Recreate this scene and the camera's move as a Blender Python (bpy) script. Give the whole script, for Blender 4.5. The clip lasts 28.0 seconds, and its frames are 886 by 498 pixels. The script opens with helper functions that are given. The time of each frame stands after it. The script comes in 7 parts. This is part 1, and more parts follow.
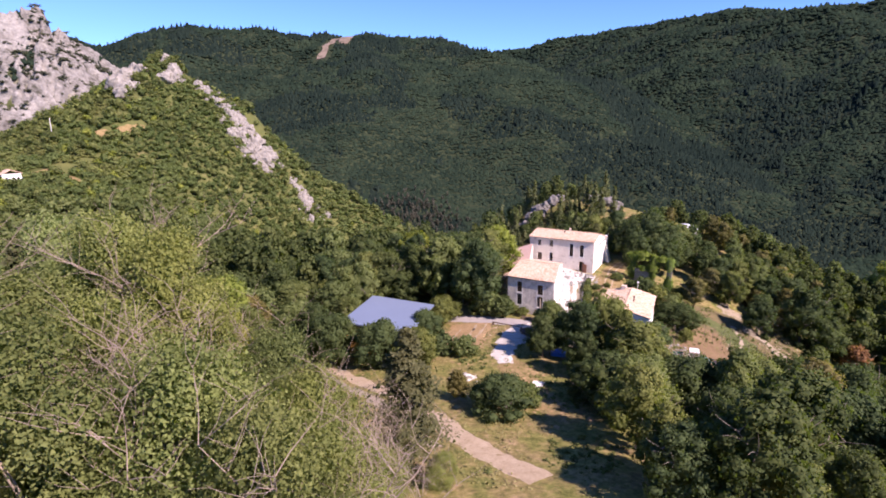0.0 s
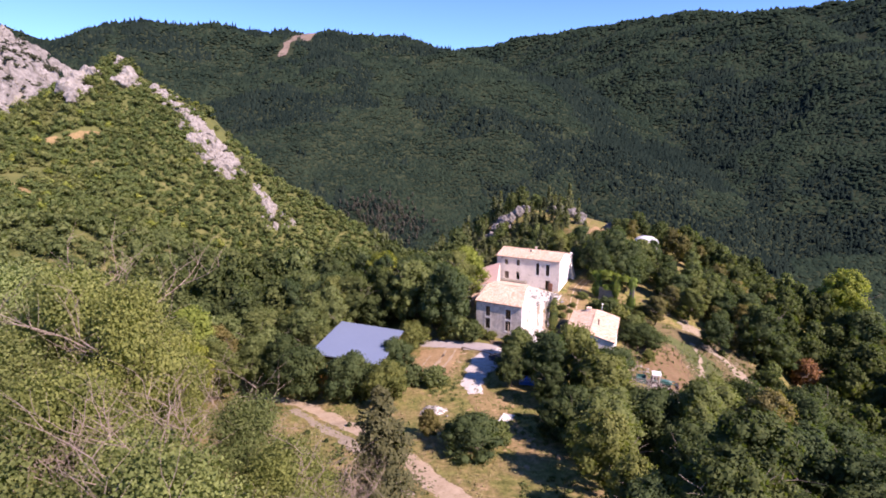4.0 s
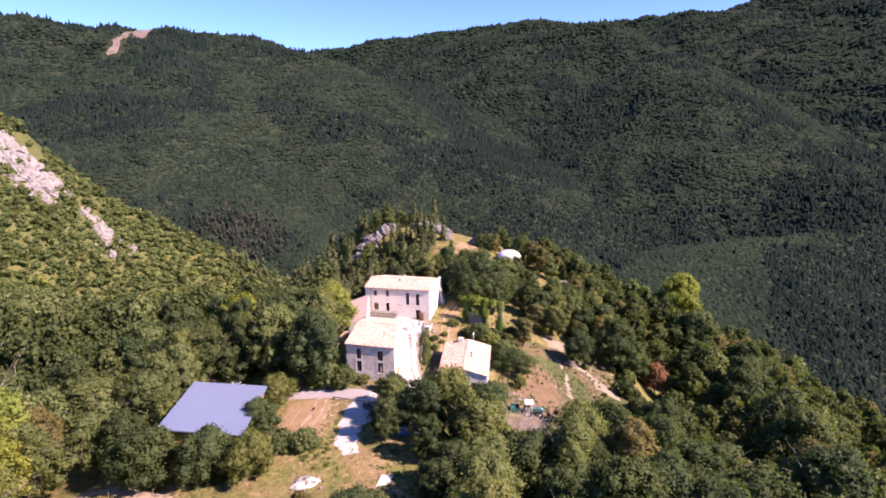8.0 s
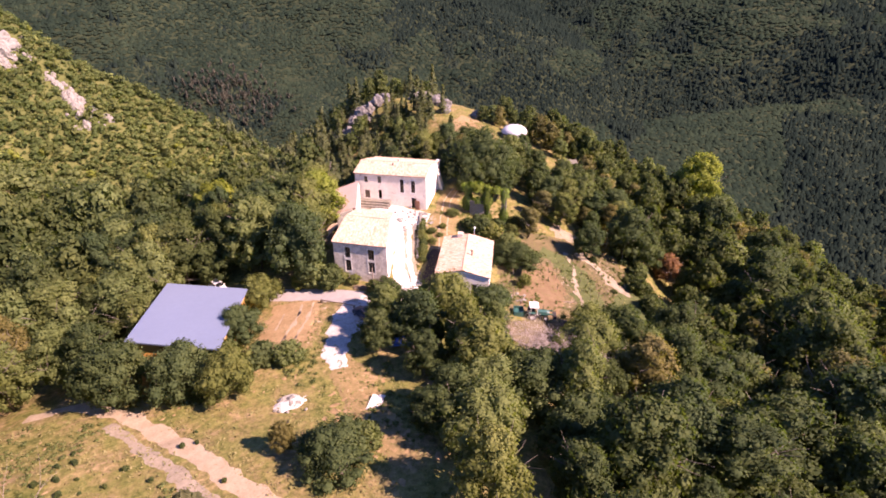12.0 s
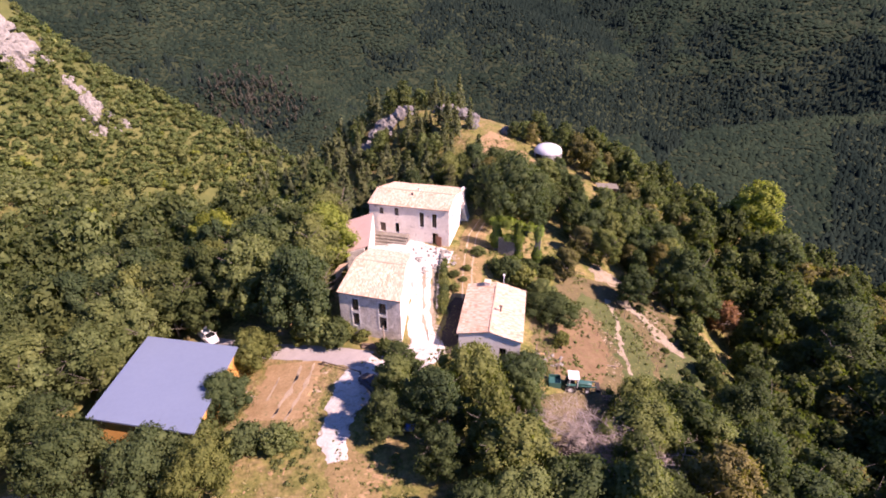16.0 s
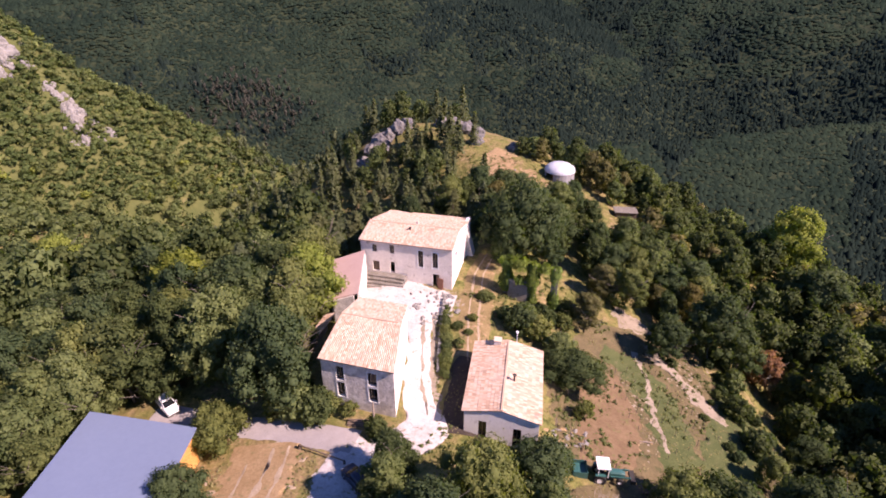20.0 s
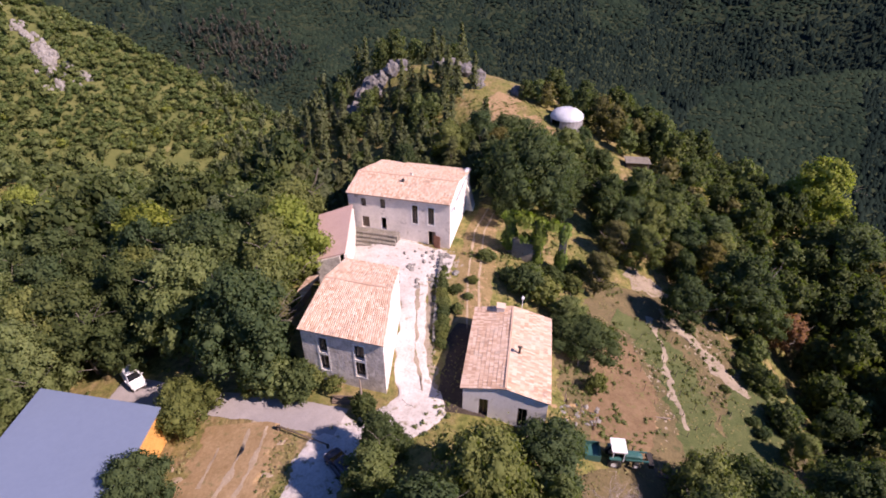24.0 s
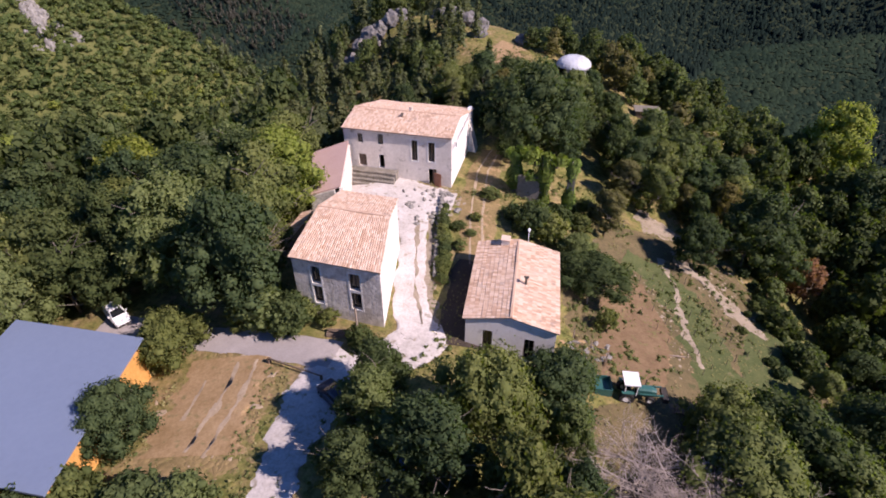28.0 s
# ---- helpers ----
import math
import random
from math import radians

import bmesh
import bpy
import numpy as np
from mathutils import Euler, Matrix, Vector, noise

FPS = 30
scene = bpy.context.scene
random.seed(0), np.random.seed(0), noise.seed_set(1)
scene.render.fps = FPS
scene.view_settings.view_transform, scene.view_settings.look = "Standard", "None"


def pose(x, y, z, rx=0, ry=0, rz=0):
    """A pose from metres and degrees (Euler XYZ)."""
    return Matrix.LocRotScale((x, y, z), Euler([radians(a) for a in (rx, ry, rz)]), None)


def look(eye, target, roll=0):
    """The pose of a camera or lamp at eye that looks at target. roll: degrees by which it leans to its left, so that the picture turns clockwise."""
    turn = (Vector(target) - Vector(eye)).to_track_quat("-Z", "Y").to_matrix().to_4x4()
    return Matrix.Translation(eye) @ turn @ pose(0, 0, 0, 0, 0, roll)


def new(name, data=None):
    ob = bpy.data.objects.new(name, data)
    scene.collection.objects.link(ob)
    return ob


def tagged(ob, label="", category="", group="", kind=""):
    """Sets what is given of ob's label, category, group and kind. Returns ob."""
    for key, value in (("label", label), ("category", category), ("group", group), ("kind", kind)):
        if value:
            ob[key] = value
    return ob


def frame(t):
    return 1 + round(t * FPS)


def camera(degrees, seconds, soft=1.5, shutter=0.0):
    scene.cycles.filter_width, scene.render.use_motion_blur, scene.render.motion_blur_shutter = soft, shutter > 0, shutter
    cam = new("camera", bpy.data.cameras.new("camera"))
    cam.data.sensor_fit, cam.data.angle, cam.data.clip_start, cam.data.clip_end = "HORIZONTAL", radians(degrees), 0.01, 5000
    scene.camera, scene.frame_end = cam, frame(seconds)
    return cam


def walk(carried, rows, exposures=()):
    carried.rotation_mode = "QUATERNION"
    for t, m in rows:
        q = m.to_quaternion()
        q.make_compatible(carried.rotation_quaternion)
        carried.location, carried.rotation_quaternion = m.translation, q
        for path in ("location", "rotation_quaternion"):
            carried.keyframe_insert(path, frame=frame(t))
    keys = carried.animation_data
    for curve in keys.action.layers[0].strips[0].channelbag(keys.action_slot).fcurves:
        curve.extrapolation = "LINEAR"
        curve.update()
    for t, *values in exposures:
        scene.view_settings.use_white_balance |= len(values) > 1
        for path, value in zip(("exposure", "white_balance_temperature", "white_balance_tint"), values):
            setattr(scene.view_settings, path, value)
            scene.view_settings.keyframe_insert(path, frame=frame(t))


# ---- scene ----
cam = camera(77.8, 28.0, soft=1.8)
PATH = [
    (0, (1.16, 2.666, 34.376), (1.149, 4.607, 33.892), -0.6),
    (0.5, (1.172, 2.635, 34.779), (1.162, 4.576, 34.294), -0.7),
    (1, (1.098, 2.689, 35.3), (1.088, 4.628, 34.812), -0.7),
    (1.5, (1.018, 2.745, 35.893), (1.008, 4.684, 35.403), -0.6),
    (2, (0.992, 2.849, 36.504), (0.982, 4.788, 36.013), -0.5),
    (2.5, (0.889, 2.927, 37.137), (0.88, 4.865, 36.643), -0.5),
    (4.5, (0.748, 3.81, 40.484), (0.935, 5.738, 39.986), -0.3),
    (5, (0.732, 4.139, 41.255), (0.987, 6.06, 40.762), -0.3),
    (5.5, (0.789, 4.603, 42.069), (1.063, 6.523, 41.577), -0.3),
    (6, (0.938, 5.206, 42.909), (1.226, 7.123, 42.417), -0.3),
    (6.5, (1.103, 6.192, 43.784), (1.575, 8.072, 43.291), -0.4),
    (7, (1.434, 7.269, 44.497), (2.011, 9.119, 44.002), -0.5),
    (7.5, (1.774, 8.035, 44.868), (2.35, 9.884, 44.369), -0.5),
    (8, (2.15, 8.901, 44.994), (2.73, 10.749, 44.495), -0.4),
    (8.5, (2.542, 9.983, 45.177), (3.121, 11.832, 44.679), -0.3),
    (9, (3.054, 11.294, 45.251), (3.634, 13.142, 44.752), -0.3),
    (9.5, (3.591, 12.722, 45.264), (4.174, 14.577, 44.797), -0.4),
    (10, (4.087, 14.217, 45.258), (4.679, 16.091, 44.887), -0.4),
    (10.5, (4.587, 15.708, 45.14), (5.18, 17.582, 44.767), -0.4),
    (11, (5.104, 17.266, 45.074), (5.678, 19.088, 44.482), -0.4),
    (11.5, (5.694, 18.837, 45.01), (6.24, 20.581, 44.197), -0.4),
    (12, (6.235, 20.572, 45.065), (6.758, 22.251, 44.112), -0.4),
    (12.5, (6.812, 22.35, 45.12), (7.332, 24.028, 44.162), -0.4),
    (14.5, (8.911, 29.425, 45.301), (9.427, 31.105, 44.347), -0.4),
    (15, (9.454, 31.178, 45.297), (9.969, 32.859, 44.343), -0.4),
    (15.5, (9.915, 32.875, 45.343), (10.409, 34.562, 44.391), -0.4),
    (16, (10.381, 34.589, 45.351), (10.823, 36.292, 44.4), -0.3),
    (16.5, (10.825, 36.414, 45.241), (11.26, 38.119, 44.291), -0.3),
    (17, (11.186, 38.115, 45.165), (11.623, 39.82, 44.215), -0.3),
    (17.5, (11.537, 39.831, 45.13), (11.976, 41.535, 44.18), -0.2),
    (18, (11.966, 41.53, 45.114), (12.407, 43.235, 44.166), -0.1),
    (18.5, (12.418, 43.157, 45.069), (12.857, 44.863, 44.121), -0.2),
    (19, (12.836, 44.788, 45.095), (13.274, 46.494, 44.148), -0.2),
    (19.5, (13.191, 46.402, 45.116), (13.63, 48.108, 44.169), -0.1),
    (20, (13.631, 47.988, 45.048), (14.072, 49.694, 44.101), -0.1),
    (20.5, (13.955, 49.425, 44.969), (14.397, 51.13, 44.021), 0.0),
    (22.5, (15.176, 54.009, 43.827), (15.623, 55.713, 42.879), 0.1),
    (23, (15.521, 54.703, 43.225), (15.961, 56.382, 42.231), 0.1),
    (23.5, (15.55, 55.02, 42.355), (15.984, 56.663, 41.301), 0.1),
    (24, (15.596, 55.068, 41.572), (16.022, 56.684, 40.473), 0.1),
    (24.5, (15.714, 55.215, 40.79), (16.128, 56.795, 39.635), 0.0),
    (25, (15.793, 55.245, 39.926), (16.205, 56.824, 38.769), -0.1),
    (25.5, (15.858, 55.273, 38.939), (16.27, 56.85, 37.779), -0.2),
    (26, (15.881, 55.273, 37.906), (16.292, 56.847, 36.743), -0.3),
    (26.5, (15.894, 55.229, 36.899), (16.304, 56.804, 35.737), -0.2),
    (27, (15.793, 55.219, 36.181), (16.202, 56.794, 35.019), -0.2),
    (27.5, (15.687, 55.196, 35.609), (16.097, 56.772, 34.448), -0.1),
    (28, (15.695, 55.172, 35.2), (16.104, 56.749, 34.04), -0.1),
]
EXPOSURES = [(0, 1.05, 7150, 37), (5, 1.13, 7150, 41), (8, 1.33, 7400, 47), (9.4, 1.32, 7500, 47), (10.2, 1.24, 7600, 47), (11, 1.22, 7900, 49), (12.2, 1.45, 8350, 50), (15, 1.32, 7850, 49), (17, 1.12, 7650, 47), (20, 0.96, 7450, 44), (24, 0.71, 7200, 38), (28, 0.55, 6900, 32)]

walk(cam, [(t, look(eye, target, roll)) for t, eye, target, roll in PATH], EXPOSURES)

# ---- world and sun ----
SUN_TO = Vector((0.588, -0.474, 0.656)).normalized()
world = bpy.data.worlds.new("world")
scene.world = world
world.use_nodes = True
wn, wl = world.node_tree.nodes, world.node_tree.links
sky = wn.new("ShaderNodeTexSky")
sky.sky_type, sky.sun_disc = "NISHITA", False
sky.sun_elevation = math.asin(SUN_TO.z)
sky.sun_rotation = math.atan2(SUN_TO.x, SUN_TO.y)
sky.altitude, sky.air_density, sky.dust_density, sky.ozone_density = 3500, 1.0, 0.0, 4.0
deep = wn.new("ShaderNodeMix")
deep.data_type, deep.blend_type = "RGBA", "MULTIPLY"
deep.inputs[0].default_value, deep.inputs[7].default_value = 1.0, (0.40, 0.70, 1.0, 1)
wl.new(sky.outputs["Color"], deep.inputs[6])
wl.new(deep.outputs[2], wn["Background"].inputs["Color"])
wn["Background"].inputs["Strength"].default_value = 0.13
sun_data = bpy.data.lights.new("sun", "SUN")
sun_data.energy, sun_data.angle, sun_data.color = 5.0, radians(0.5), (1.0, 0.96, 0.92)
sun = new("sun", sun_data)
sun.matrix_world = look(SUN_TO * 500, (0, 0, 0))


# ---- materials ----
def material(name, rough=0.9, spec=0.2):
    m = bpy.data.materials.new(name)
    m.use_nodes = True
    b = m.node_tree.nodes["Principled BSDF"]
    b.inputs["Roughness"].default_value = rough
    b.inputs["Specular IOR Level"].default_value = spec
    return m, m.node_tree.nodes, m.node_tree.links, b


def noise_node(n, l, scale, detail=4.0, rough=0.6, vec=None):
    t = n.new("ShaderNodeTexNoise")
    t.inputs["Scale"].default_value, t.inputs["Detail"].default_value = scale, detail
    t.inputs["Roughness"].default_value = rough
    if vec is None:
        vec = n.new("ShaderNodeNewGeometry").outputs["Position"]
    l.new(vec, t.inputs["Vector"])
    return t.outputs["Fac"]


def ramp(n, l, fac, stops):
    r = n.new("ShaderNodeValToRGB")
    e = r.color_ramp.elements
    while len(e) < len(stops):
        e.new(0.5)
    for k, (p, c) in zip(e, stops):
        k.position, k.color = p, (*c, 1)
    l.new(fac, r.inputs["Fac"])
    return r.outputs["Color"]


def mix(n, l, fac, a, b, how="MIX"):
    m = n.new("ShaderNodeMix")
    m.data_type, m.blend_type = "RGBA", how
    for v, k in ((fac, 0), (a, 6), (b, 7)):
        if isinstance(v, (int, float)):
            m.inputs[k].default_value = v
        elif isinstance(v, tuple):
            m.inputs[k].default_value = (*v, 1)
        else:
            l.new(v, m.inputs[k])
    return m.outputs[2]


def bump(n, l, b, height, strength=0.5, dist=0.05):
    k = n.new("ShaderNodeBump")
    k.inputs["Strength"].default_value, k.inputs["Distance"].default_value = strength, dist
    l.new(height, k.inputs["Height"])
    l.new(k.outputs["Normal"], b.inputs["Normal"])


def leaf_material(name, dark, mid, light, scale=0.12, trans=0.40, spec=0.12):
    """Foliage: tint by tree, by patch and by leaf clump."""
    m, n, l, b = material(name, 0.75, spec)
    info = n.new("ShaderNodeObjectInfo").outputs["Random"]
    isl = n.new("ShaderNodeNewGeometry").outputs["Random Per Island"]
    patch = noise_node(n, l, scale, 2.0)
    dark, mid, light = [(r * 0.89, g, q * 1.2) for r, g, q in (dark, mid, light)]
    c = ramp(n, l, isl, [(0.0, dark), (0.55, mid), (1.0, light)])
    c2 = ramp(n, l, patch, [(0.32, dark), (0.5, mid), (0.68, light)])
    c = mix(n, l, 0.5, c, c2)
    warm = mix(n, l, 1.0, c, (1.15, 1.0, 0.8), "MULTIPLY")
    c = mix(n, l, info, c, warm)
    l.new(c, b.inputs["Base Color"])
    t = n.new("ShaderNodeBsdfTranslucent")
    l.new(mix(n, l, 1.0, c, (1.3, 1.5, 0.5), "MULTIPLY"), t.inputs["Color"])
    s = n.new("ShaderNodeMixShader")
    s.inputs[0].default_value = trans
    l.new(b.outputs[0], s.inputs[1]), l.new(t.outputs[0], s.inputs[2])
    l.new(s.outputs[0], n["Material Output"].inputs["Surface"])
    return m


def two_tone(name, a, b_, scale, rough=0.9, fine=8.0, bump_d=0.02, spec=0.2, c3=None):
    """A surface with large stains, fine grain and relief."""
    m, n, l, b = material(name, rough, spec)
    co = n.new("ShaderNodeTexCoord").outputs["Object"]
    big = noise_node(n, l, scale, 5.0, 0.65, co)
    small = noise_node(n, l, scale * fine, 4.0, 0.7, co)
    c = ramp(n, l, big, [(0.35, a), (0.65, b_)])
    c = mix(n, l, 0.55, c, ramp(n, l, small, [(0.3, a), (0.7, b_)]))
    if c3:
        c = mix(n, l, ramp(n, l, noise_node(n, l, scale * 2.3, 3.0, 0.6, co), [(0.6, (0, 0, 0)), (0.72, (1, 1, 1))]), c, c3)
    l.new(c, b.inputs["Base Color"])
    bump(n, l, b, small, 0.6, bump_d)
    return m


LEAF = leaf_material("leaf_green", (0.065, 0.086, 0.026), (0.138, 0.160, 0.049), (0.232, 0.246, 0.083))
LEAF_DARK = leaf_material("leaf_dark", (0.034, 0.053, 0.020), (0.070, 0.097, 0.034), (0.128, 0.151, 0.053))
LEAF_YELLOW = leaf_material("leaf_yellowish", (0.125, 0.155, 0.026), (0.230, 0.255, 0.048), (0.335, 0.345, 0.074))
LEAF_LIGHT = leaf_material("leaf_light", (0.105, 0.130, 0.036), (0.198, 0.222, 0.066), (0.305, 0.322, 0.106))
LEAF_BROWN = leaf_material("leaf_brownish", (0.078, 0.076, 0.026), (0.155, 0.138, 0.048), (0.24, 0.20, 0.08))
LEAF_RED = leaf_material("leaf_red", (0.12, 0.062, 0.030), (0.26, 0.130, 0.062), (0.36, 0.19, 0.09))
NEEDLE = leaf_material("needle", (0.062, 0.076, 0.034), (0.120, 0.135, 0.058), (0.190, 0.200, 0.092))
CEDAR = leaf_material("grey_needle", (0.06, 0.066, 0.032), (0.12, 0.122, 0.058), (0.19, 0.185, 0.09))
IVY = leaf_material("ivy", (0.075, 0.115, 0.022), (0.15, 0.20, 0.04), (0.24, 0.29, 0.07))
# The blue in the far greens is painted haze over the distance.
FAR_LEAF_HAZE = leaf_material("far_leaf_haze", (0.0106, 0.0195, 0.0130), (0.0168, 0.0285, 0.0178), (0.0285, 0.0430, 0.0232), 0.012, 0.0, 0.0)
# Conifer green, also used as painted shade behind the far crest.
FAR_PINE_SHADE = leaf_material("far_conifer_shade", (0.0075, 0.0140, 0.0110), (0.0120, 0.0205, 0.0150), (0.0190, 0.0290, 0.0195), 0.02, 0.0, 0.0)
FAR_DEAD = leaf_material("far_bare_trees", (0.042, 0.040, 0.024), (0.066, 0.058, 0.036), (0.095, 0.082, 0.054), 0.02, 0.0)
HILL_LEAF = leaf_material("hill_leaf", (0.064, 0.098, 0.032), (0.106, 0.145, 0.047), (0.160, 0.198, 0.070), 0.035)
SCRUB = leaf_material("scrub", (0.0832, 0.1024, 0.03328), (0.1472, 0.1664, 0.05376), (0.2304, 0.2368, 0.08448), 0.06)
BARK = two_tone("bark", (0.10, 0.085, 0.065), (0.22, 0.19, 0.155), 1.5)
BARK_PALE = two_tone("bare_branch", (0.20, 0.155, 0.115), (0.36, 0.29, 0.23), 1.5)
DEAD_WOOD = two_tone("dead_wood", (0.20, 0.165, 0.14), (0.46, 0.39, 0.345), 1.2)


def masonry(name, a, b_, mortar, size, tint=0.5):
    """Rubble stones in pale mortar, with stains."""
    m, n, l, b = material(name, 0.95, 0.1)
    co = n.new("ShaderNodeTexCoord").outputs["Object"]
    cells, edge = n.new("ShaderNodeTexVoronoi"), n.new("ShaderNodeTexVoronoi")
    edge.feature = "DISTANCE_TO_EDGE"
    for v in (cells, edge):
        v.inputs["Scale"].default_value = 1.0 / size
        l.new(co, v.inputs["Vector"])
    sep = n.new("ShaderNodeSeparateColor")
    l.new(cells.outputs["Color"], sep.inputs[0])
    c = ramp(n, l, sep.outputs[0], [(0.0, a), (1.0, b_)])
    c = mix(n, l, ramp(n, l, edge.outputs["Distance"], [(0.02, (1, 1, 1)), (0.09, (0, 0, 0))]), c, mortar)
    stain = ramp(n, l, noise_node(n, l, 0.7, 6.0, 0.7, co), [(0.36, (0.62, 0.60, 0.56)), (0.6, (1.05, 1.04, 1.02))])
    c = mix(n, l, tint, c, ramp(n, l, noise_node(n, l, 0.5, 5.0, 0.7, co), [(0.35, a), (0.65, b_)]))
    l.new(mix(n, l, 1.0, c, stain, "MULTIPLY"), b.inputs["Base Color"])
    bump(n, l, b, edge.outputs["Distance"], 0.7, 0.06)
    return m


STONE = masonry("stone_wall", (0.52, 0.475, 0.42), (0.79, 0.74, 0.675), (0.80, 0.75, 0.685), 0.42, 0.35)
WHITE_WALL = two_tone("limewash", (0.66, 0.63, 0.60), (0.80, 0.78, 0.75), 0.5, 0.95, 6.0, 0.03, c3=(0.52, 0.49, 0.46))
DRY_GRASS = two_tone("dry_grass", (0.145, 0.110, 0.045), (0.30, 0.212, 0.102), 0.6, 0.95, 6.0, 0.05, c3=(0.09, 0.095, 0.03))
SAND = two_tone("pale_rut", (0.27, 0.20, 0.125), (0.44, 0.35, 0.25), 0.8, 0.95, 6.0, 0.04, c3=(0.24, 0.18, 0.10))
RENDER_WALL = two_tone("lime_render", (0.55, 0.49, 0.42), (0.78, 0.71, 0.625), 0.35, 0.95, 7.0, 0.06, c3=(0.36, 0.31, 0.255))
FRAME_WHITE = two_tone("pale_surround", (0.62, 0.60, 0.55), (0.74, 0.72, 0.68), 1.0)
WOOD_DARK = two_tone("weathered_wood", (0.09, 0.065, 0.045), (0.2, 0.15, 0.11), 2.0)
WOOD_ORANGE = two_tone("orange_boards", (0.55, 0.27, 0.07), (0.72, 0.38, 0.12), 0.6)
ROCK = two_tone("limestone", (0.12, 0.112, 0.095), (0.37, 0.35, 0.315), 0.35, 0.95, 5.0, 0.12, c3=(0.09, 0.09, 0.06))
CRAG_ROCK = two_tone("grey_crag", (0.075, 0.072, 0.066), (0.25, 0.235, 0.22), 0.4, 0.95, 5.0, 0.12, c3=(0.06, 0.065, 0.045))
LANDSLIP = two_tone("landslip_earth", (0.10, 0.078, 0.055), (0.24, 0.185, 0.145), 0.03, 0.95, 6.0, 0.5, c3=(0.05, 0.06, 0.03))
OLD_STONE = two_tone("old_step_stone", (0.12, 0.11, 0.085), (0.28, 0.25, 0.21), 0.8, 0.95, 6.0, 0.05, c3=(0.08, 0.09, 0.04))
GRAVEL = two_tone("white_gravel", (0.32, 0.29, 0.25), (0.62, 0.575, 0.54), 0.45, 0.95, 9.0, 0.06, c3=(0.22, 0.185, 0.12))
ASPHALT = two_tone("worn_lane", (0.26, 0.235, 0.22), (0.38, 0.345, 0.325), 0.5, 0.9, 14.0, 0.02)
SOIL = two_tone("stony_soil", (0.20, 0.16, 0.11), (0.36, 0.30, 0.225), 0.4, 0.95, 9.0, 0.06, c3=(0.16, 0.14, 0.06))
WHITE_PAINT = two_tone("white_paint", (0.72, 0.72, 0.70), (0.80, 0.80, 0.79), 0.6, 0.35, 12.0, 0.001, 0.5)
TEAL_PAINT = two_tone("teal_paint", (0.015, 0.085, 0.075), (0.035, 0.13, 0.115), 0.8, 0.45, 12.0, 0.002, 0.5)
DARK_CAR = two_tone("dark_blue_paint", (0.012, 0.016, 0.03), (0.02, 0.026, 0.045), 0.5, 0.3, 10.0, 0.001, 0.5)
RUBBER = two_tone("rubber", (0.02, 0.02, 0.02), (0.04, 0.038, 0.036), 2.0)
BLUE_PLASTIC = two_tone("blue_plastic", (0.02, 0.16, 0.62), (0.03, 0.22, 0.72), 0.8, 0.4, 10.0, 0.002, 0.5)
TILLED = two_tone("tilled_soil", (0.120, 0.076, 0.040), (0.230, 0.155, 0.086), 0.5, 0.95, 7.0, 0.08, c3=(0.14, 0.13, 0.05))
# Earth darkened to carry the shadow by the cottage and under the dead trees.
SHADOW_EARTH = two_tone("shadow_earth", (0.030, 0.024, 0.019), (0.075, 0.058, 0.045), 0.6, 0.95, 8.0, 0.06)
TURF = two_tone("worn_turf", (0.075, 0.064, 0.030), (0.175, 0.132, 0.066), 0.5, 0.95, 7.0, 0.08, c3=(0.055, 0.072, 0.026))
GREEN_GRASS = two_tone("green_grass", (0.045, 0.066, 0.021), (0.105, 0.116, 0.043), 0.6, 0.95, 8.0, 0.08, c3=(0.16, 0.135, 0.07))
ZINC = two_tone("zinc_sheet", (0.42, 0.44, 0.46), (0.58, 0.60, 0.62), 0.4, 0.55, 8.0, 0.004, 0.5)
SHELTER_WALL = two_tone("grey_boards", (0.20, 0.195, 0.19), (0.36, 0.35, 0.34), 0.9, 0.8, 9.0, 0.02)
DOOR_WOOD = two_tone("red_brown_boards", (0.26, 0.12, 0.07), (0.42, 0.21, 0.13), 1.2)
PINK_ROOF = two_tone("pink_flat_tiles", (0.50, 0.33, 0.275), (0.60, 0.42, 0.36), 0.4, 0.9, 14.0, 0.01)
IRON = two_tone("dark_iron", (0.03, 0.028, 0.026), (0.07, 0.06, 0.05), 2.0, 0.6)
DIRT = two_tone("dry_dirt", (0.21, 0.135, 0.06), (0.39, 0.27, 0.15), 0.55, 0.95, 6.0, 0.06, c3=(0.17, 0.15, 0.065))
BLUE_ROOF = two_tone("blue_membrane", (0.135, 0.175, 0.25), (0.16, 0.205, 0.285), 0.1, 0.6, 20.0, 0.003, 0.4)


def tile_material(name, a, b_, c_):
    m, n, l, b = material(name, 0.85, 0.2)
    isl = n.new("ShaderNodeNewGeometry").outputs["Random Per Island"]
    c = ramp(n, l, isl, [(0.0, a), (0.5, b_), (1.0, c_)])
    st = noise_node(n, l, 0.9, 5.0, 0.7)
    c = mix(n, l, ramp(n, l, st, [(0.56, (0, 0, 0)), (0.70, (0.7, 0.7, 0.7))]), c, (0.24, 0.20, 0.17))
    c = mix(n, l, ramp(n, l, noise_node(n, l, 0.35, 3.0), [(0.4, (0, 0, 0)), (0.7, (0.6, 0.6, 0.6))]), c, (0.58, 0.43, 0.33))
    l.new(c, b.inputs["Base Color"])
    bump(n, l, b, noise_node(n, l, 30.0, 2.0), 0.4, 0.01)
    return m


TILE = tile_material("clay_tile", (0.42, 0.265, 0.175), (0.56, 0.385, 0.27), (0.68, 0.52, 0.40))

# ---- ground shape ----
_r = np.random.RandomState(7)
_lat = _r.rand(256, 256)


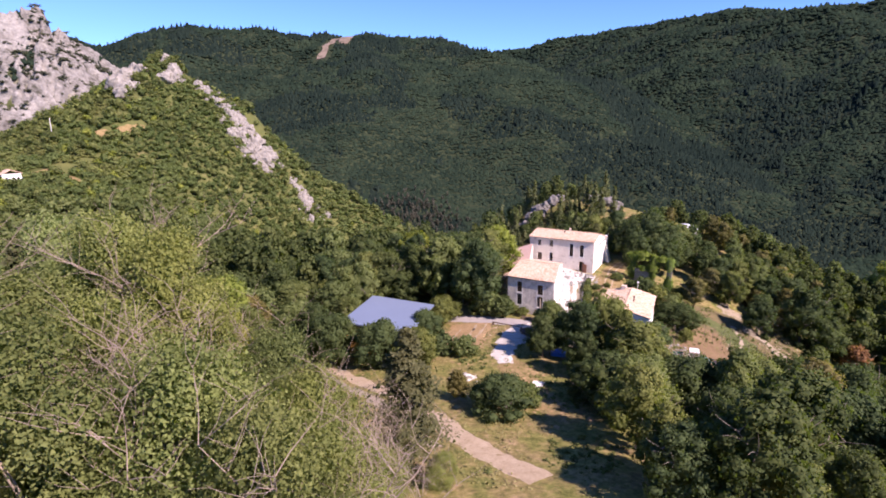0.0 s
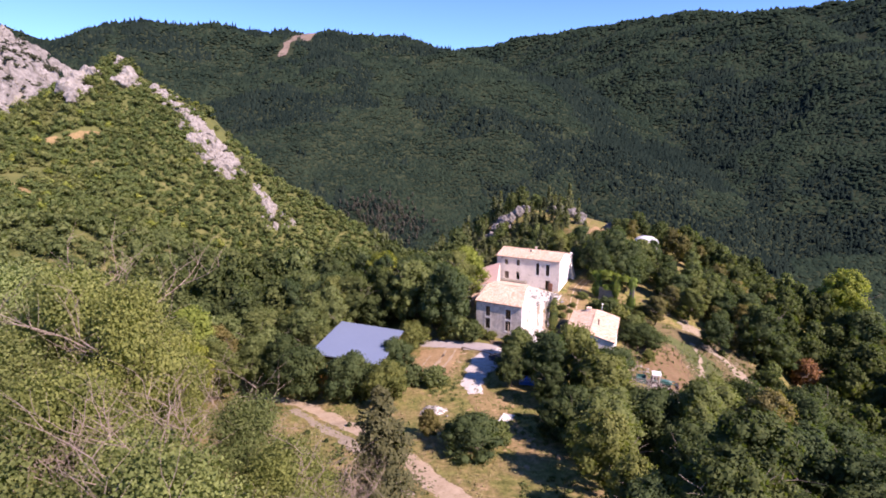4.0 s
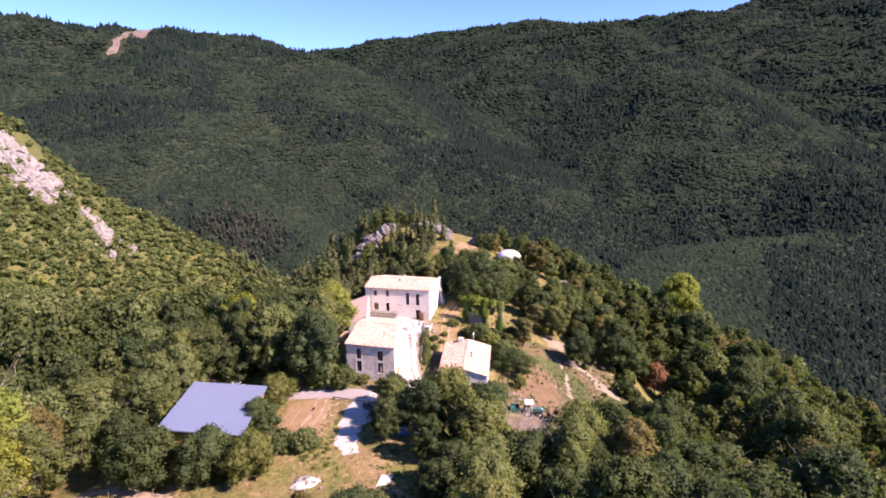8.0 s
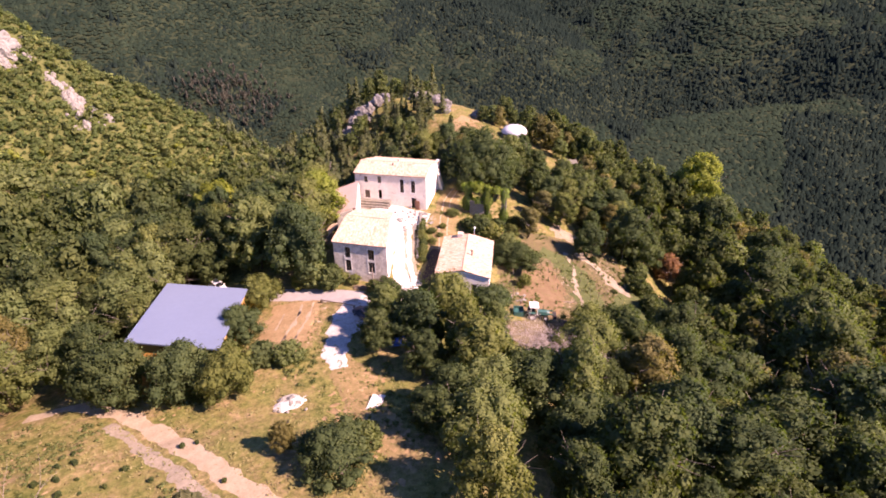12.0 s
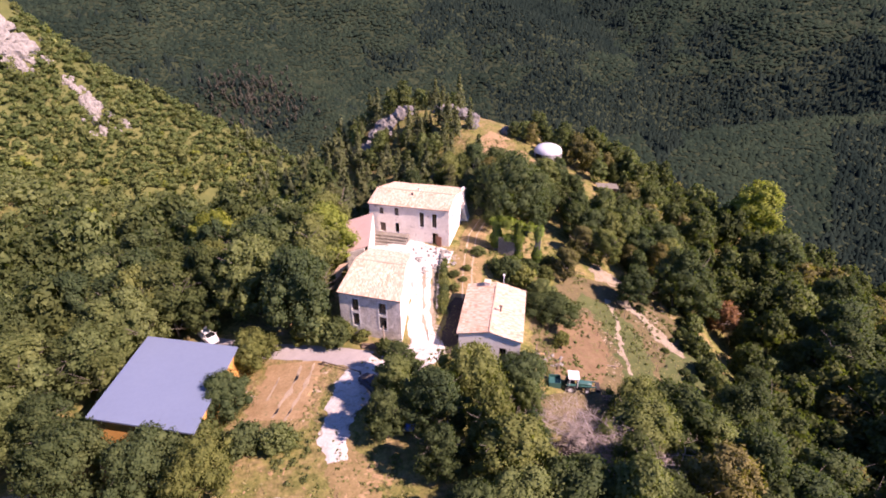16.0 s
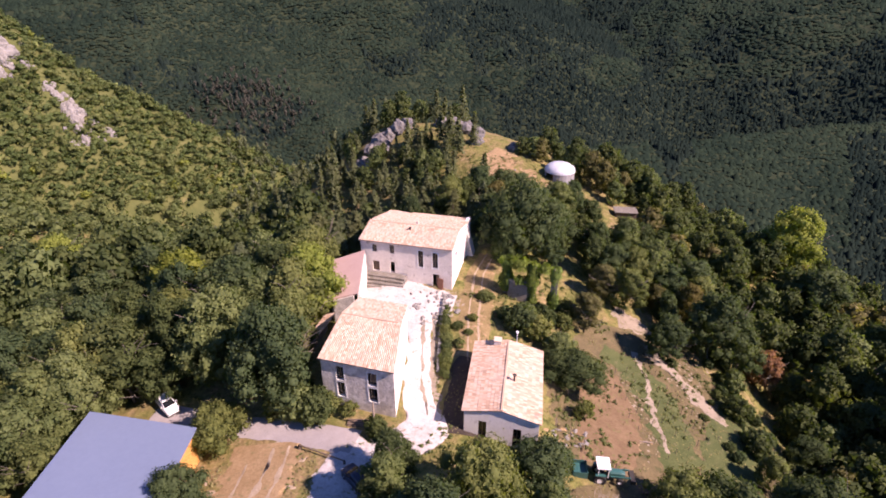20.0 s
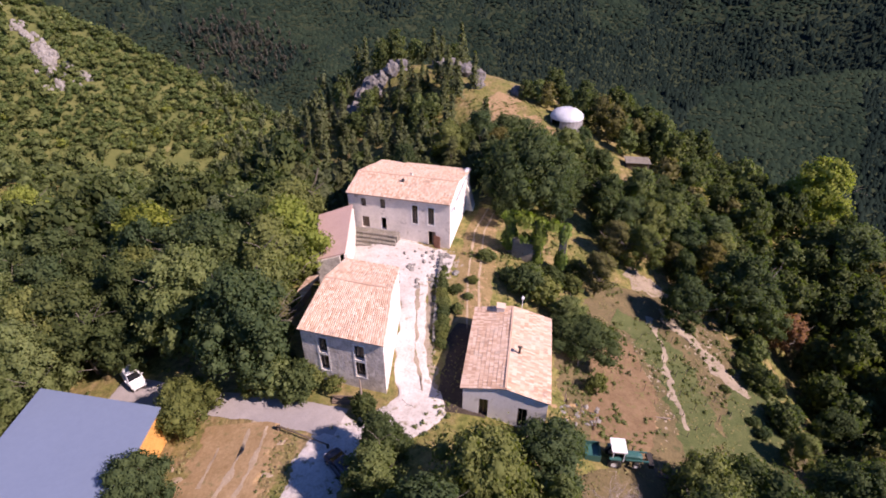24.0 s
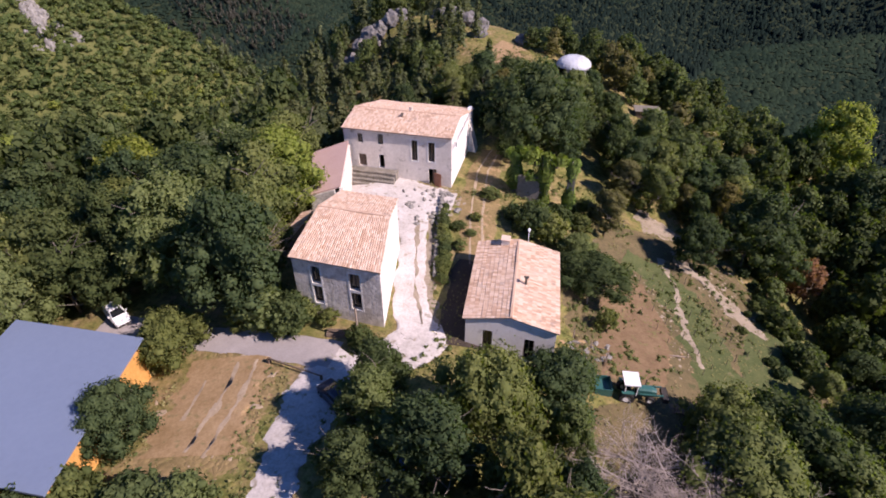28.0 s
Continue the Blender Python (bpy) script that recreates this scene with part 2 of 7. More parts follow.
def vnoise(x, y):
    """Smooth value noise, 0 to 1, on arrays."""
    xi, yi = np.floor(x).astype(int), np.floor(y).astype(int)
    fx, fy = x - xi, y - yi
    fx, fy = fx * fx * (3 - 2 * fx), fy * fy * (3 - 2 * fy)
    a, b = _lat[xi % 256, yi % 256], _lat[(xi + 1) % 256, yi % 256]
    c, d = _lat[xi % 256, (yi + 1) % 256], _lat[(xi + 1) % 256, (yi + 1) % 256]
    return (a * (1 - fx) + b * fx) * (1 - fy) + (c * (1 - fx) + d * fx) * fy


def fbm(x, y, octaves=4):
    s, a = 0.0, 0.5
    for k in range(octaves):
        s = s + a * (vnoise(x + 17.3 * k, y - 9.1 * k) - 0.5)
        x, y, a = x * 2.03, y * 2.03, a * 0.5
    return s


def smax(a, b, k):
    h = np.clip(0.5 + 0.5 * (a - b) / k, 0, 1)
    return b * (1 - h) + a * h + k * h * (1 - h)


def ridge(x, y, crest, slope, soft=0.0):
    """A ridge that falls away on both sides of its crest line, rounded over a width of soft."""
    best = np.full(np.shape(x), -1e9)
    for (x0, y0, z0), (x1, y1, z1) in zip(crest, crest[1:]):
        dx, dy = x1 - x0, y1 - y0
        t = np.clip(((x - x0) * dx + (y - y0) * dy) / (dx * dx + dy * dy), 0, 1)
        d = np.hypot(x - x0 - t * dx, y - y0 - t * dy)
        best = np.maximum(best, z0 + t * (z1 - z0) - slope * (np.sqrt(d * d + soft * soft) - soft))
    return best


def polar(rows):
    """Crest points from bearing, distance and angle of height as seen from over the meadow."""
    return [(2 + d * math.sin(radians(a)), 5 + d * math.cos(radians(a)), 40 + d * math.tan(radians(e))) for a, d, e in rows]


BACK_HILL = polar([(-60, 1800, 7), (-40, 1500, 6.8), (-30, 1350, 5.7), (-24, 1280, 7.8), (-17, 1250, 6.8), (-13, 1250, 6.6), (-10.8, 1250, 7.1), (-7.5, 1230, 7.7), (-3, 1200, 7.1),
                   (2, 1150, 5.55), (5.2, 1100, 5.4), (10, 1020, 2.9), (14.5, 930, 0.2), (19.6, 800, -3.4), (22, 690, -8.2), (24, 600, -12.5)])
RIGHT_HILL = polar([(4, 2100, 4.9), (8, 2000, 5.5), (12, 1900, 6.2), (20, 1800, 6.9), (25.6, 1700, 8.5), (32.4, 1500, 7.2), (38, 1250, 4.5), (42, 1050, 2.0), (51.2, 850, -4.5),
                    (56.5, 720, -9.5), (62, 600, -14)])
FAR_HILL = polar([(24, 2700, 7.4), (34, 2600, 7.9), (39, 2500, 8.0), (44, 2500, 8.6), (55, 2500, 9.5), (70, 2400, 10.5), (100, 2400, 9)])
LEFT_HILL = [(-330, 330, 12), (-205, 262, 20), (-190, 300, 38), (-182, 335, 58), (-165, 343, 68), (-155, 341, 66)]
LEFT_ARM = [(-164, 343, 66), (-146, 339, 55), (-124, 334, 44), (-112, 332, 37), (-98, 329, 22), (-86, 325, 10), (-74, 323, 0), (-60, 320, -8), (-46, 317, -17), (-31, 314, -26), (10, 308, -48)]
LEFT_FOOT = [(-185, 290, 34), (-180, 255, 22), (-165, 215, 8), (-140, 150, -5), (-90, 110, -8)]
CLIFF = polar([(-70, 620, 5), (-50, 560, 6.5), (-43, 560, 6.6), (-38, 560, 6.9), (-36, 560, 7.7), (-34.5, 570, 6.9), (-31.6, 590, 5.2), (-30, 600, 2.8), (-26, 620, 0)])
SPUR_Y = [-400, -100, -20, 20, 50, 70, 95, 112, 130, 157, 178, 192, 205, 225, 260, 330, 420, 700]
SPUR_Z = [60, 30, 15, 9, 2.6, -0.8, -1.2, 0.4, 0.6, -1.4, 3.2, 4.4, 1.2, -11, -32, -75, -110, -130]
SPUR_X = [-20, 0, 8, 10, 12, 14, 18, 22, 36, 60, 55, 46, 42, 44, 48, 55, 60, 60]


EDGE_Y = [-50, 0, 60, 100, 125, 150, 170, 190, 205, 230]
EDGE_X = [240, 210, 176, 142, 117, 97, 81, 60, 46, 36]
RAVINE = [(86, 112), (80, 98), (77, 86), (68, 70), (58, 55), (52, 40)]


def past_edge(x, y):
    """How far a place lies beyond the edge where the spur breaks off to the valley."""
    return np.maximum(x - np.interp(y, EDGE_Y, EDGE_X), 0) * 0.78


def from_line(x, y, line):
    best = np.full(np.shape(x), 1e9)
    for (x0, y0), (x1, y1) in zip(line, line[1:]):
        t = np.clip(((x - x0) * (x1 - x0) + (y - y0) * (y1 - y0)) / ((x1 - x0) ** 2 + (y1 - y0) ** 2), 0, 1)
        best = np.minimum(best, np.hypot(x - x0 - t * (x1 - x0), y - y0 - t * (y1 - y0)))
    return best


def hill_z(x, y):
    """The rocky hill left of the farm: summit, steep right arm and gentle foot."""
    ax, ay, az = zip(*LEFT_ARM)
    side = y - np.interp(x, ax, ay)
    north = np.maximum(side, 0)
    arm = np.interp(x, ax, az) - 0.50 * np.maximum(-side, 0) - 1.1 * north - 1.2 * np.maximum(-164 - x, 0)
    h = np.maximum(ridge(x, y, LEFT_HILL, 0.62) - 0.5 * north - 0.8 * np.maximum(x + 155, 0), arm)
    foot = ridge(x, y, LEFT_FOOT, 0.30) - 0.8 * np.maximum(x + 120, 0) * np.clip((y - 200) / 60, 0, 1) - 1.0 * np.maximum(y - 300, 0)
    return smax(h, foot, 10) + 6 * fbm(x / 40, y / 40, 4)


def cliff_z(x, y):
    return ridge(x, y, CLIFF, 1.0) + 40 * fbm(x / 60, y / 60, 5)


def ground_z(x, y):
    x, y = np.asarray(x, float), np.asarray(y, float)
    cx, cz = np.interp(y, SPUR_Y, SPUR_X), np.interp(y, SPUR_Y, SPUR_Z)
    d = x - cx
    flat = np.interp(y, [78, 92, 106, 122, 140], [4, 7, 12, 12, 4])
    right = 0.27 * (np.sqrt(np.maximum(d - flat, 0) ** 2 + 16) - 4) + 0.0011 * np.maximum(d - 50, 0) ** 2
    right = np.where(d > flat, np.minimum(right, 0.27 * 200 + d * 0.25), 0)
    left = 0.175 * (np.sqrt(np.maximum(-d - 3, 0) ** 2 + 16) - 4) * np.clip((y - 66) / 26, 0.08, 1)
    drop = np.clip((y - 135) / 60, 0, 1)
    left = left * (1 + 3.0 * drop)
    left = -smax(-left, -(6.0 + 30 * drop + 0.012 * np.maximum(-d - 30, 0)), 2.0)
    z = cz - np.where(d > 0, right, left)
    z = z + 1.6 * fbm(x / 18, y / 18, 4) * np.clip(np.abs(d) / 25, 0.1, 1.5)
    z = z + 0.8 * np.exp(-((x - 24) ** 2 + (y - 116) ** 2) / 40.0)
    z = z - 4.5 * np.exp(-(from_line(x, y, RAVINE) / 6.0) ** 2)
    over = past_edge(x, y)
    z = z - 1.15 * over ** 2 / (over + 9)
    far = np.clip((np.hypot(x, y - 60) - 160) / 300, 0, 1)
    gully = fbm(x / 170 + 3, y / 170, 5)
    fine = fbm(x / 55 + 7, y / 80, 3)
    z = smax(z, hill_z(x, y), 6)
    z = smax(z, cliff_z(x, y) - 7, 5)
    z = smax(z, ridge(x, y, BACK_HILL, 0.47, 45) + (60 * gully + 8 * fine) * far, 8)
    z = smax(z, ridge(x, y, RIGHT_HILL, 0.53, 45) + (60 * gully + 8 * fine) * far, 8)
    z = smax(z, ridge(x, y, FAR_HILL, 0.40) + 90 * gully * far, 20)
    return smax(z, np.full(np.shape(z), -190.0), 20)


def gz(x, y):
    return float(ground_z(np.array([x]), np.array([y]))[0])


def mesh_object(name, verts, faces, mat, smooth=False):
    me = bpy.data.meshes.new(name)
    me.from_pydata([tuple(v) for v in verts], [], [tuple(f) for f in faces])
    me.materials.append(mat)
    if smooth:
        me.polygons.foreach_set("use_smooth", [True] * len(me.polygons))
    me.update()
    return new(name, me)


def ground_material():
    m, n, l, b = material("ground", 0.95, 0.1)
    geo = n.new("ShaderNodeNewGeometry")
    pos = geo.outputs["Position"]
    grass = ramp(n, l, noise_node(n, l, 0.22, 8.0, 0.76, pos), [(0.33, (0.085, 0.102, 0.030)), (0.45, (0.165, 0.160, 0.056)), (0.53, (0.20, 0.165, 0.072)), (0.63, (0.27, 0.20, 0.115))])
    fine = ramp(n, l, noise_node(n, l, 1.4, 5.0, 0.75, pos), [(0.30, (0.35, 0.42, 0.3)), (0.70, (1.55, 1.45, 1.4))])
    c = mix(n, l, 1.0, grass, fine, "MULTIPLY")
    # forest floor away from the farm
    dist = n.new("ShaderNodeVectorMath")
    dist.operation = "DISTANCE"
    l.new(pos, dist.inputs[0])
    dist.inputs[1].default_value = (25, 100, 0)
    mr = n.new("ShaderNodeMapRange")
    mr.inputs["From Min"].default_value, mr.inputs["From Max"].default_value = 110, 170
    l.new(dist.outputs["Value"], mr.inputs["Value"])
    wood = ramp(n, l, noise_node(n, l, 0.13, 6.0, 0.75, pos), [(0.35, (0.014, 0.022, 0.012)), (0.65, (0.036, 0.048, 0.024))])
    hd = n.new("ShaderNodeVectorMath")
    hd.operation = "DISTANCE"
    l.new(pos, hd.inputs[0])
    hd.inputs[1].default_value = (-150, 270, 20)
    hm = n.new("ShaderNodeMapRange")
    hm.inputs["From Min"].default_value, hm.inputs["From Max"].default_value = 240, 165
    l.new(hd.outputs["Value"], hm.inputs["Value"])
    dry = ramp(n, l, noise_node(n, l, 0.09, 6.0, 0.75, pos), [(0.38, (0.075, 0.090, 0.030)), (0.62, (0.115, 0.120, 0.042)), (0.78, (0.22, 0.17, 0.09))])
    wood = mix(n, l, hm.outputs["Result"], wood, dry)
    c = mix(n, l, mr.outputs["Result"], c, wood)
    # bare limestone on the steep faces
    sep = n.new("ShaderNodeSeparateXYZ")
    l.new(geo.outputs["Normal"], sep.inputs[0])
    steep = ramp(n, l, sep.outputs["Z"], [(0.58, (1, 1, 1)), (0.68, (0, 0, 0))])
    veg = ramp(n, l, noise_node(n, l, 0.06, 6.0, 0.75, pos), [(0.42, (1, 1, 1)), (0.60, (0, 0, 0))])
    steep = mix(n, l, 1.0, steep, veg, "MULTIPLY")
    rock = ramp(n, l, noise_node(n, l, 0.12, 7.0, 0.75, pos), [(0.25, (0.20, 0.17, 0.15)), (0.5, (0.42, 0.37, 0.34)), (0.75, (0.60, 0.56, 0.53))])
    off = n.new("ShaderNodeMath")
    off.operation = "SUBTRACT"
    off.inputs[0].default_value = 1.0
    l.new(hm.outputs["Result"], off.inputs[1])
    steep = mix(n, l, 1.0, steep, off.outputs[0], "MULTIPLY")
    c = mix(n, l, steep, c, rock)
    l.new(c, b.inputs["Base Color"])
    bump(n, l, b, noise_node(n, l, 2.5, 5.0, 0.7, pos), 0.6, 0.12)
    return m


def build_ground():
    n = 470
    u = np.linspace(-1, 1, n)
    bx = 6.1
    gx = 22 + 3600 * np.sinh(bx * u) / np.sinh(bx)
    gy = 85 + 3600 * np.sinh(bx * u) / np.sinh(bx)
    X, Y = np.meshgrid(gx, gy)
    Z = ground_z(X, Y)
    verts = np.stack([X.ravel(), Y.ravel(), Z.ravel()], 1)
    i = np.arange((n - 1) * n).reshape(n - 1, n)[:, :-1].ravel()
    faces = np.stack([i, i + 1, i + n + 1, i + n], 1)
    ob = mesh_object("ground", verts, faces, ground_material(), True)
    tagged(ob, "dry grassy spur with wooded mountain slopes and pale cliffs", "ground", kind="structure")


build_ground()


# ---- helpers for building ----
def fast_mesh(name, verts, faces, mat, smooth=False):
    """A mesh from arrays in which all faces have the same number of corners. Six columns: place and normal."""
    verts, faces = np.asarray(verts, np.float32), np.asarray(faces, np.int32)
    verts, ways = verts[:, :3], (verts[:, 3:] if verts.shape[1] == 6 else None)
    k = faces.shape[1]
    me = bpy.data.meshes.new(name)
    me.vertices.add(len(verts)), me.loops.add(faces.size), me.polygons.add(len(faces))
    me.vertices.foreach_set("co", verts.ravel())
    me.loops.foreach_set("vertex_index", faces.ravel())
    me.polygons.foreach_set("loop_start", np.arange(0, faces.size, k, dtype=np.int32))
    if smooth:
        me.polygons.foreach_set("use_smooth", np.ones(len(faces), bool))
    me.materials.append(mat)
    me.update(calc_edges=True)
    me.validate()
    if ways is not None:
        me.attributes.new("custom_normal", "FLOAT_VECTOR", "POINT").data.foreach_set("vector", np.ascontiguousarray(ways).ravel())
    return me


def thing(name, x, y, z, label, category, group=""):
    e = new(name)
    e.location = (x, y, z)
    e.empty_display_size = 0.3
    return tagged(e, label, category, group)


def part(name, data, mat, parent, label=""):
    """One mesh object under a thing or under a part. data: a bmesh or a mesh."""
    if isinstance(data, bmesh.types.BMesh):
        me = bpy.data.meshes.new(name)
        bmesh.ops.recalc_face_normals(data, faces=data.faces)
        data.to_mesh(me)
        data.free()
        me.materials.append(mat)
    else:
        me = data
    ob = new(name, me)
    ob.parent = parent
    return tagged(ob, label)


class Frame:
    """A skewed building frame: u along the front, v to the back, where it may be narrower."""

    def __init__(self, ox, oy, eu, ev, mid=0.0, narrow=0.0):
        self.mid, self.narrow = mid, narrow
        self.o, self.eu, self.ev = Vector((ox, oy, 0)), Vector((*eu, 0)).normalized(), Vector((*ev, 0)).normalized()

    def __call__(self, u, v, z):
        return self.eu * (self.mid + (u - self.mid) * (1 - self.narrow * v)) + self.ev * v + Vector((0, 0, z))


def add_box(bm, fr, u0, u1, v0, v1, z0, z1):
    c = [bm.verts.new(fr(u, v, z)) for z in (z0, z1) for v in (v0, v1) for u in (u0, u1)]
    for f in ((0, 1, 3, 2), (4, 6, 7, 5), (0, 4, 5, 1), (2, 3, 7, 6), (0, 2, 6, 4), (1, 5, 7, 3)):
        bm.faces.new([c[i] for i in f])


def prism(bm, fr, poly, a, b, along):
    """A polygon of (s, z) pushed from a to b. along 'u': s is v and it is pushed along u."""
    def P(s, z, k):
        return fr(k, s, z) if along == "u" else fr(s, k, z)
    lo, hi = [bm.verts.new(P(s, z, a)) for s, z in poly], [bm.verts.new(P(s, z, b)) for s, z in poly]
    bm.faces.new(lo), bm.faces.new(hi[::-1])
    n = len(poly)
    for i in range(n):
        bm.faces.new((lo[i], hi[i], hi[(i + 1) % n], lo[(i + 1) % n]))


def wall_cells(bm, fr, a0, a1, z0, z1, b0, b1, holes, along="u"):
    """A wall slab, one closed skin, with openings that go through it. holes: (from, to, sill, head)."""
    xs = sorted({a0, a1, *[h[0] for h in holes], *[h[1] for h in holes]})
    zs = sorted({z0, z1, *[h[2] for h in holes], *[h[3] for h in holes]})
    nx, nz, seen = len(xs) - 1, len(zs) - 1, {}

    def solid(i, j):
        if not (0 <= i < nx and 0 <= j < nz):
            return False
        mx, mz = (xs[i] + xs[i + 1]) / 2, (zs[j] + zs[j + 1]) / 2
        return not any(h[0] < mx < h[1] and h[2] < mz < h[3] for h in holes)

    def v(i, j, k):
        if (i, j, k) not in seen:
            b = (b0, b1)[k]
            seen[i, j, k] = bm.verts.new(fr(xs[i], b, zs[j]) if along == "u" else fr(b, xs[i], zs[j]))
        return seen[i, j, k]
    for i in range(nx):
        for j in range(nz):
            if not solid(i, j):
                continue
            bm.faces.new((v(i, j, 0), v(i + 1, j, 0), v(i + 1, j + 1, 0), v(i, j + 1, 0)))
            bm.faces.new((v(i, j, 1), v(i, j + 1, 1), v(i + 1, j + 1, 1), v(i + 1, j, 1)))
            for di, dj, p, q in ((-1, 0, (0, 0), (0, 1)), (1, 0, (1, 0), (1, 1)), (0, -1, (0, 0), (1, 0)), (0, 1, (0, 1), (1, 1))):
                if not solid(i + di, j + dj):
                    bm.faces.new((v(i + p[0], j + p[1], 0), v(i + q[0], j + q[1], 0), v(i + q[0], j + q[1], 1), v(i + p[0], j + p[1], 1)))


def tile_slope(e0, e1, r0, r1, seed, pitch=0.23, row=0.40):
    """Rows of half-round clay tiles from the eave line e0-e1 up to the ridge line r0-r1."""
    rnd = np.random.RandomState(seed)
    e0, e1, r0, r1 = [np.array(p, float) for p in (e0, e1, r0, r1)]
    nc = max(2, int(np.linalg.norm(e1 - e0) / pitch))
    nr = max(2, int(np.linalg.norm(r0 - e0) / row))
    nrm = np.cross(e1 - e0, r0 - e0)
    nrm /= np.linalg.norm(nrm)
    if nrm[2] < 0:
        nrm = -nrm
    V, Q = [], []
    for i in range(nc):
        for j in range(nr):
            sag = 0.05 * math.sin(i * 0.21 + seed) * math.sin(j * 0.3)
            jit = rnd.uniform(-0.012, 0.012, 3)
            base = len(V)
            for jj, (w, lift) in ((j - 0.12, (0.54, 0.042)), (j + 1.0, (0.48, 0.02))):
                s = min(max(jj / nr, -0.01), 1.0)
                for a, h in ((-1, 0.0), (-0.55, 0.8), (0.55, 0.8), (1, 0.0)):
                    t = (i + 0.5 + a * w) / nc
                    p = (e0 * (1 - t) + e1 * t) * (1 - s) + (r0 * (1 - t) + r1 * t) * s
                    V.append(p + nrm * (h * 0.042 + lift + jit[0] + sag) + (e1 - e0) / nc * jit[1] * 3)
            Q += [(base + k, base + k + 1, base + k + 5, base + k + 4) for k in range(3)]
    return V, Q


def tiles_part(name, slopes, parent, mat):
    V, Q = [], []
    for k, (e0, e1, r0, r1) in enumerate(slopes):
        v, q = tile_slope(e0, e1, r0, r1, k + 3)
        Q += [tuple(i + len(V) for i in f) for f in q]
        V += v
    ob = part(name, fast_mesh(name, V, Q, mat), mat, parent, "rows of faded half-round clay tiles")
    return tagged(ob, kind="stuff")


# ---- houses ----
def opening_fill(fr, parent, u0, u1, z0, z1, v, kind):
    """What closes an opening: a dark window with its bars, or a plank door."""
    if kind == "window":
        w = part("window", box_mesh(fr, u0, u1, v, v + 0.03, z0, z1), GLASS, parent, "dark glazed window")
        bm = bmesh.new()
        add_box(bm, fr, u0, u0 + 0.07, v - 0.05, v - 0.003, z0, z1)
        add_box(bm, fr, u1 - 0.07, u1, v - 0.05, v - 0.003, z0, z1)
        add_box(bm, fr, u0 + 0.07, u1 - 0.07, v - 0.05, v - 0.003, z1 - 0.07, z1)
        add_box(bm, fr, u0 + 0.07, u1 - 0.07, v - 0.05, v - 0.003, z0, z0 + 0.07)
        m = (u0 + u1) / 2
        add_box(bm, fr, m - 0.04, m + 0.04, v - 0.05, v - 0.003, z0 + 0.07, z1 - 0.07)
        part("frame", bm, WOOD_DARK, w, "dark wooden frame")
    else:
        d = part("door" if kind == "door" else "shutter", bmesh.new(), WOOD_DARK, parent, "weathered brown plank " + ("door" if kind == "door" else "shutter"))
        k = max(3, int((u1 - u0) / 0.17))
        for i in range(k):
            a = u0 + (u1 - u0) * i / k
            part("plank", box_mesh(fr, a + 0.006, a + (u1 - u0) / k - 0.006, v, v + 0.05, z0, z1), WOOD_DARK, d)


def box_mesh(fr, u0, u1, v0, v1, z0, z1):
    bm = bmesh.new()
    add_box(bm, fr, u0, u1, v0, v1, z0, z1)
    return bm


GLASS, _n, _l, _b = material("dark_glass", 0.12, 0.5)
_b.inputs["Base Color"].default_value = (0.012, 0.013, 0.015, 1)


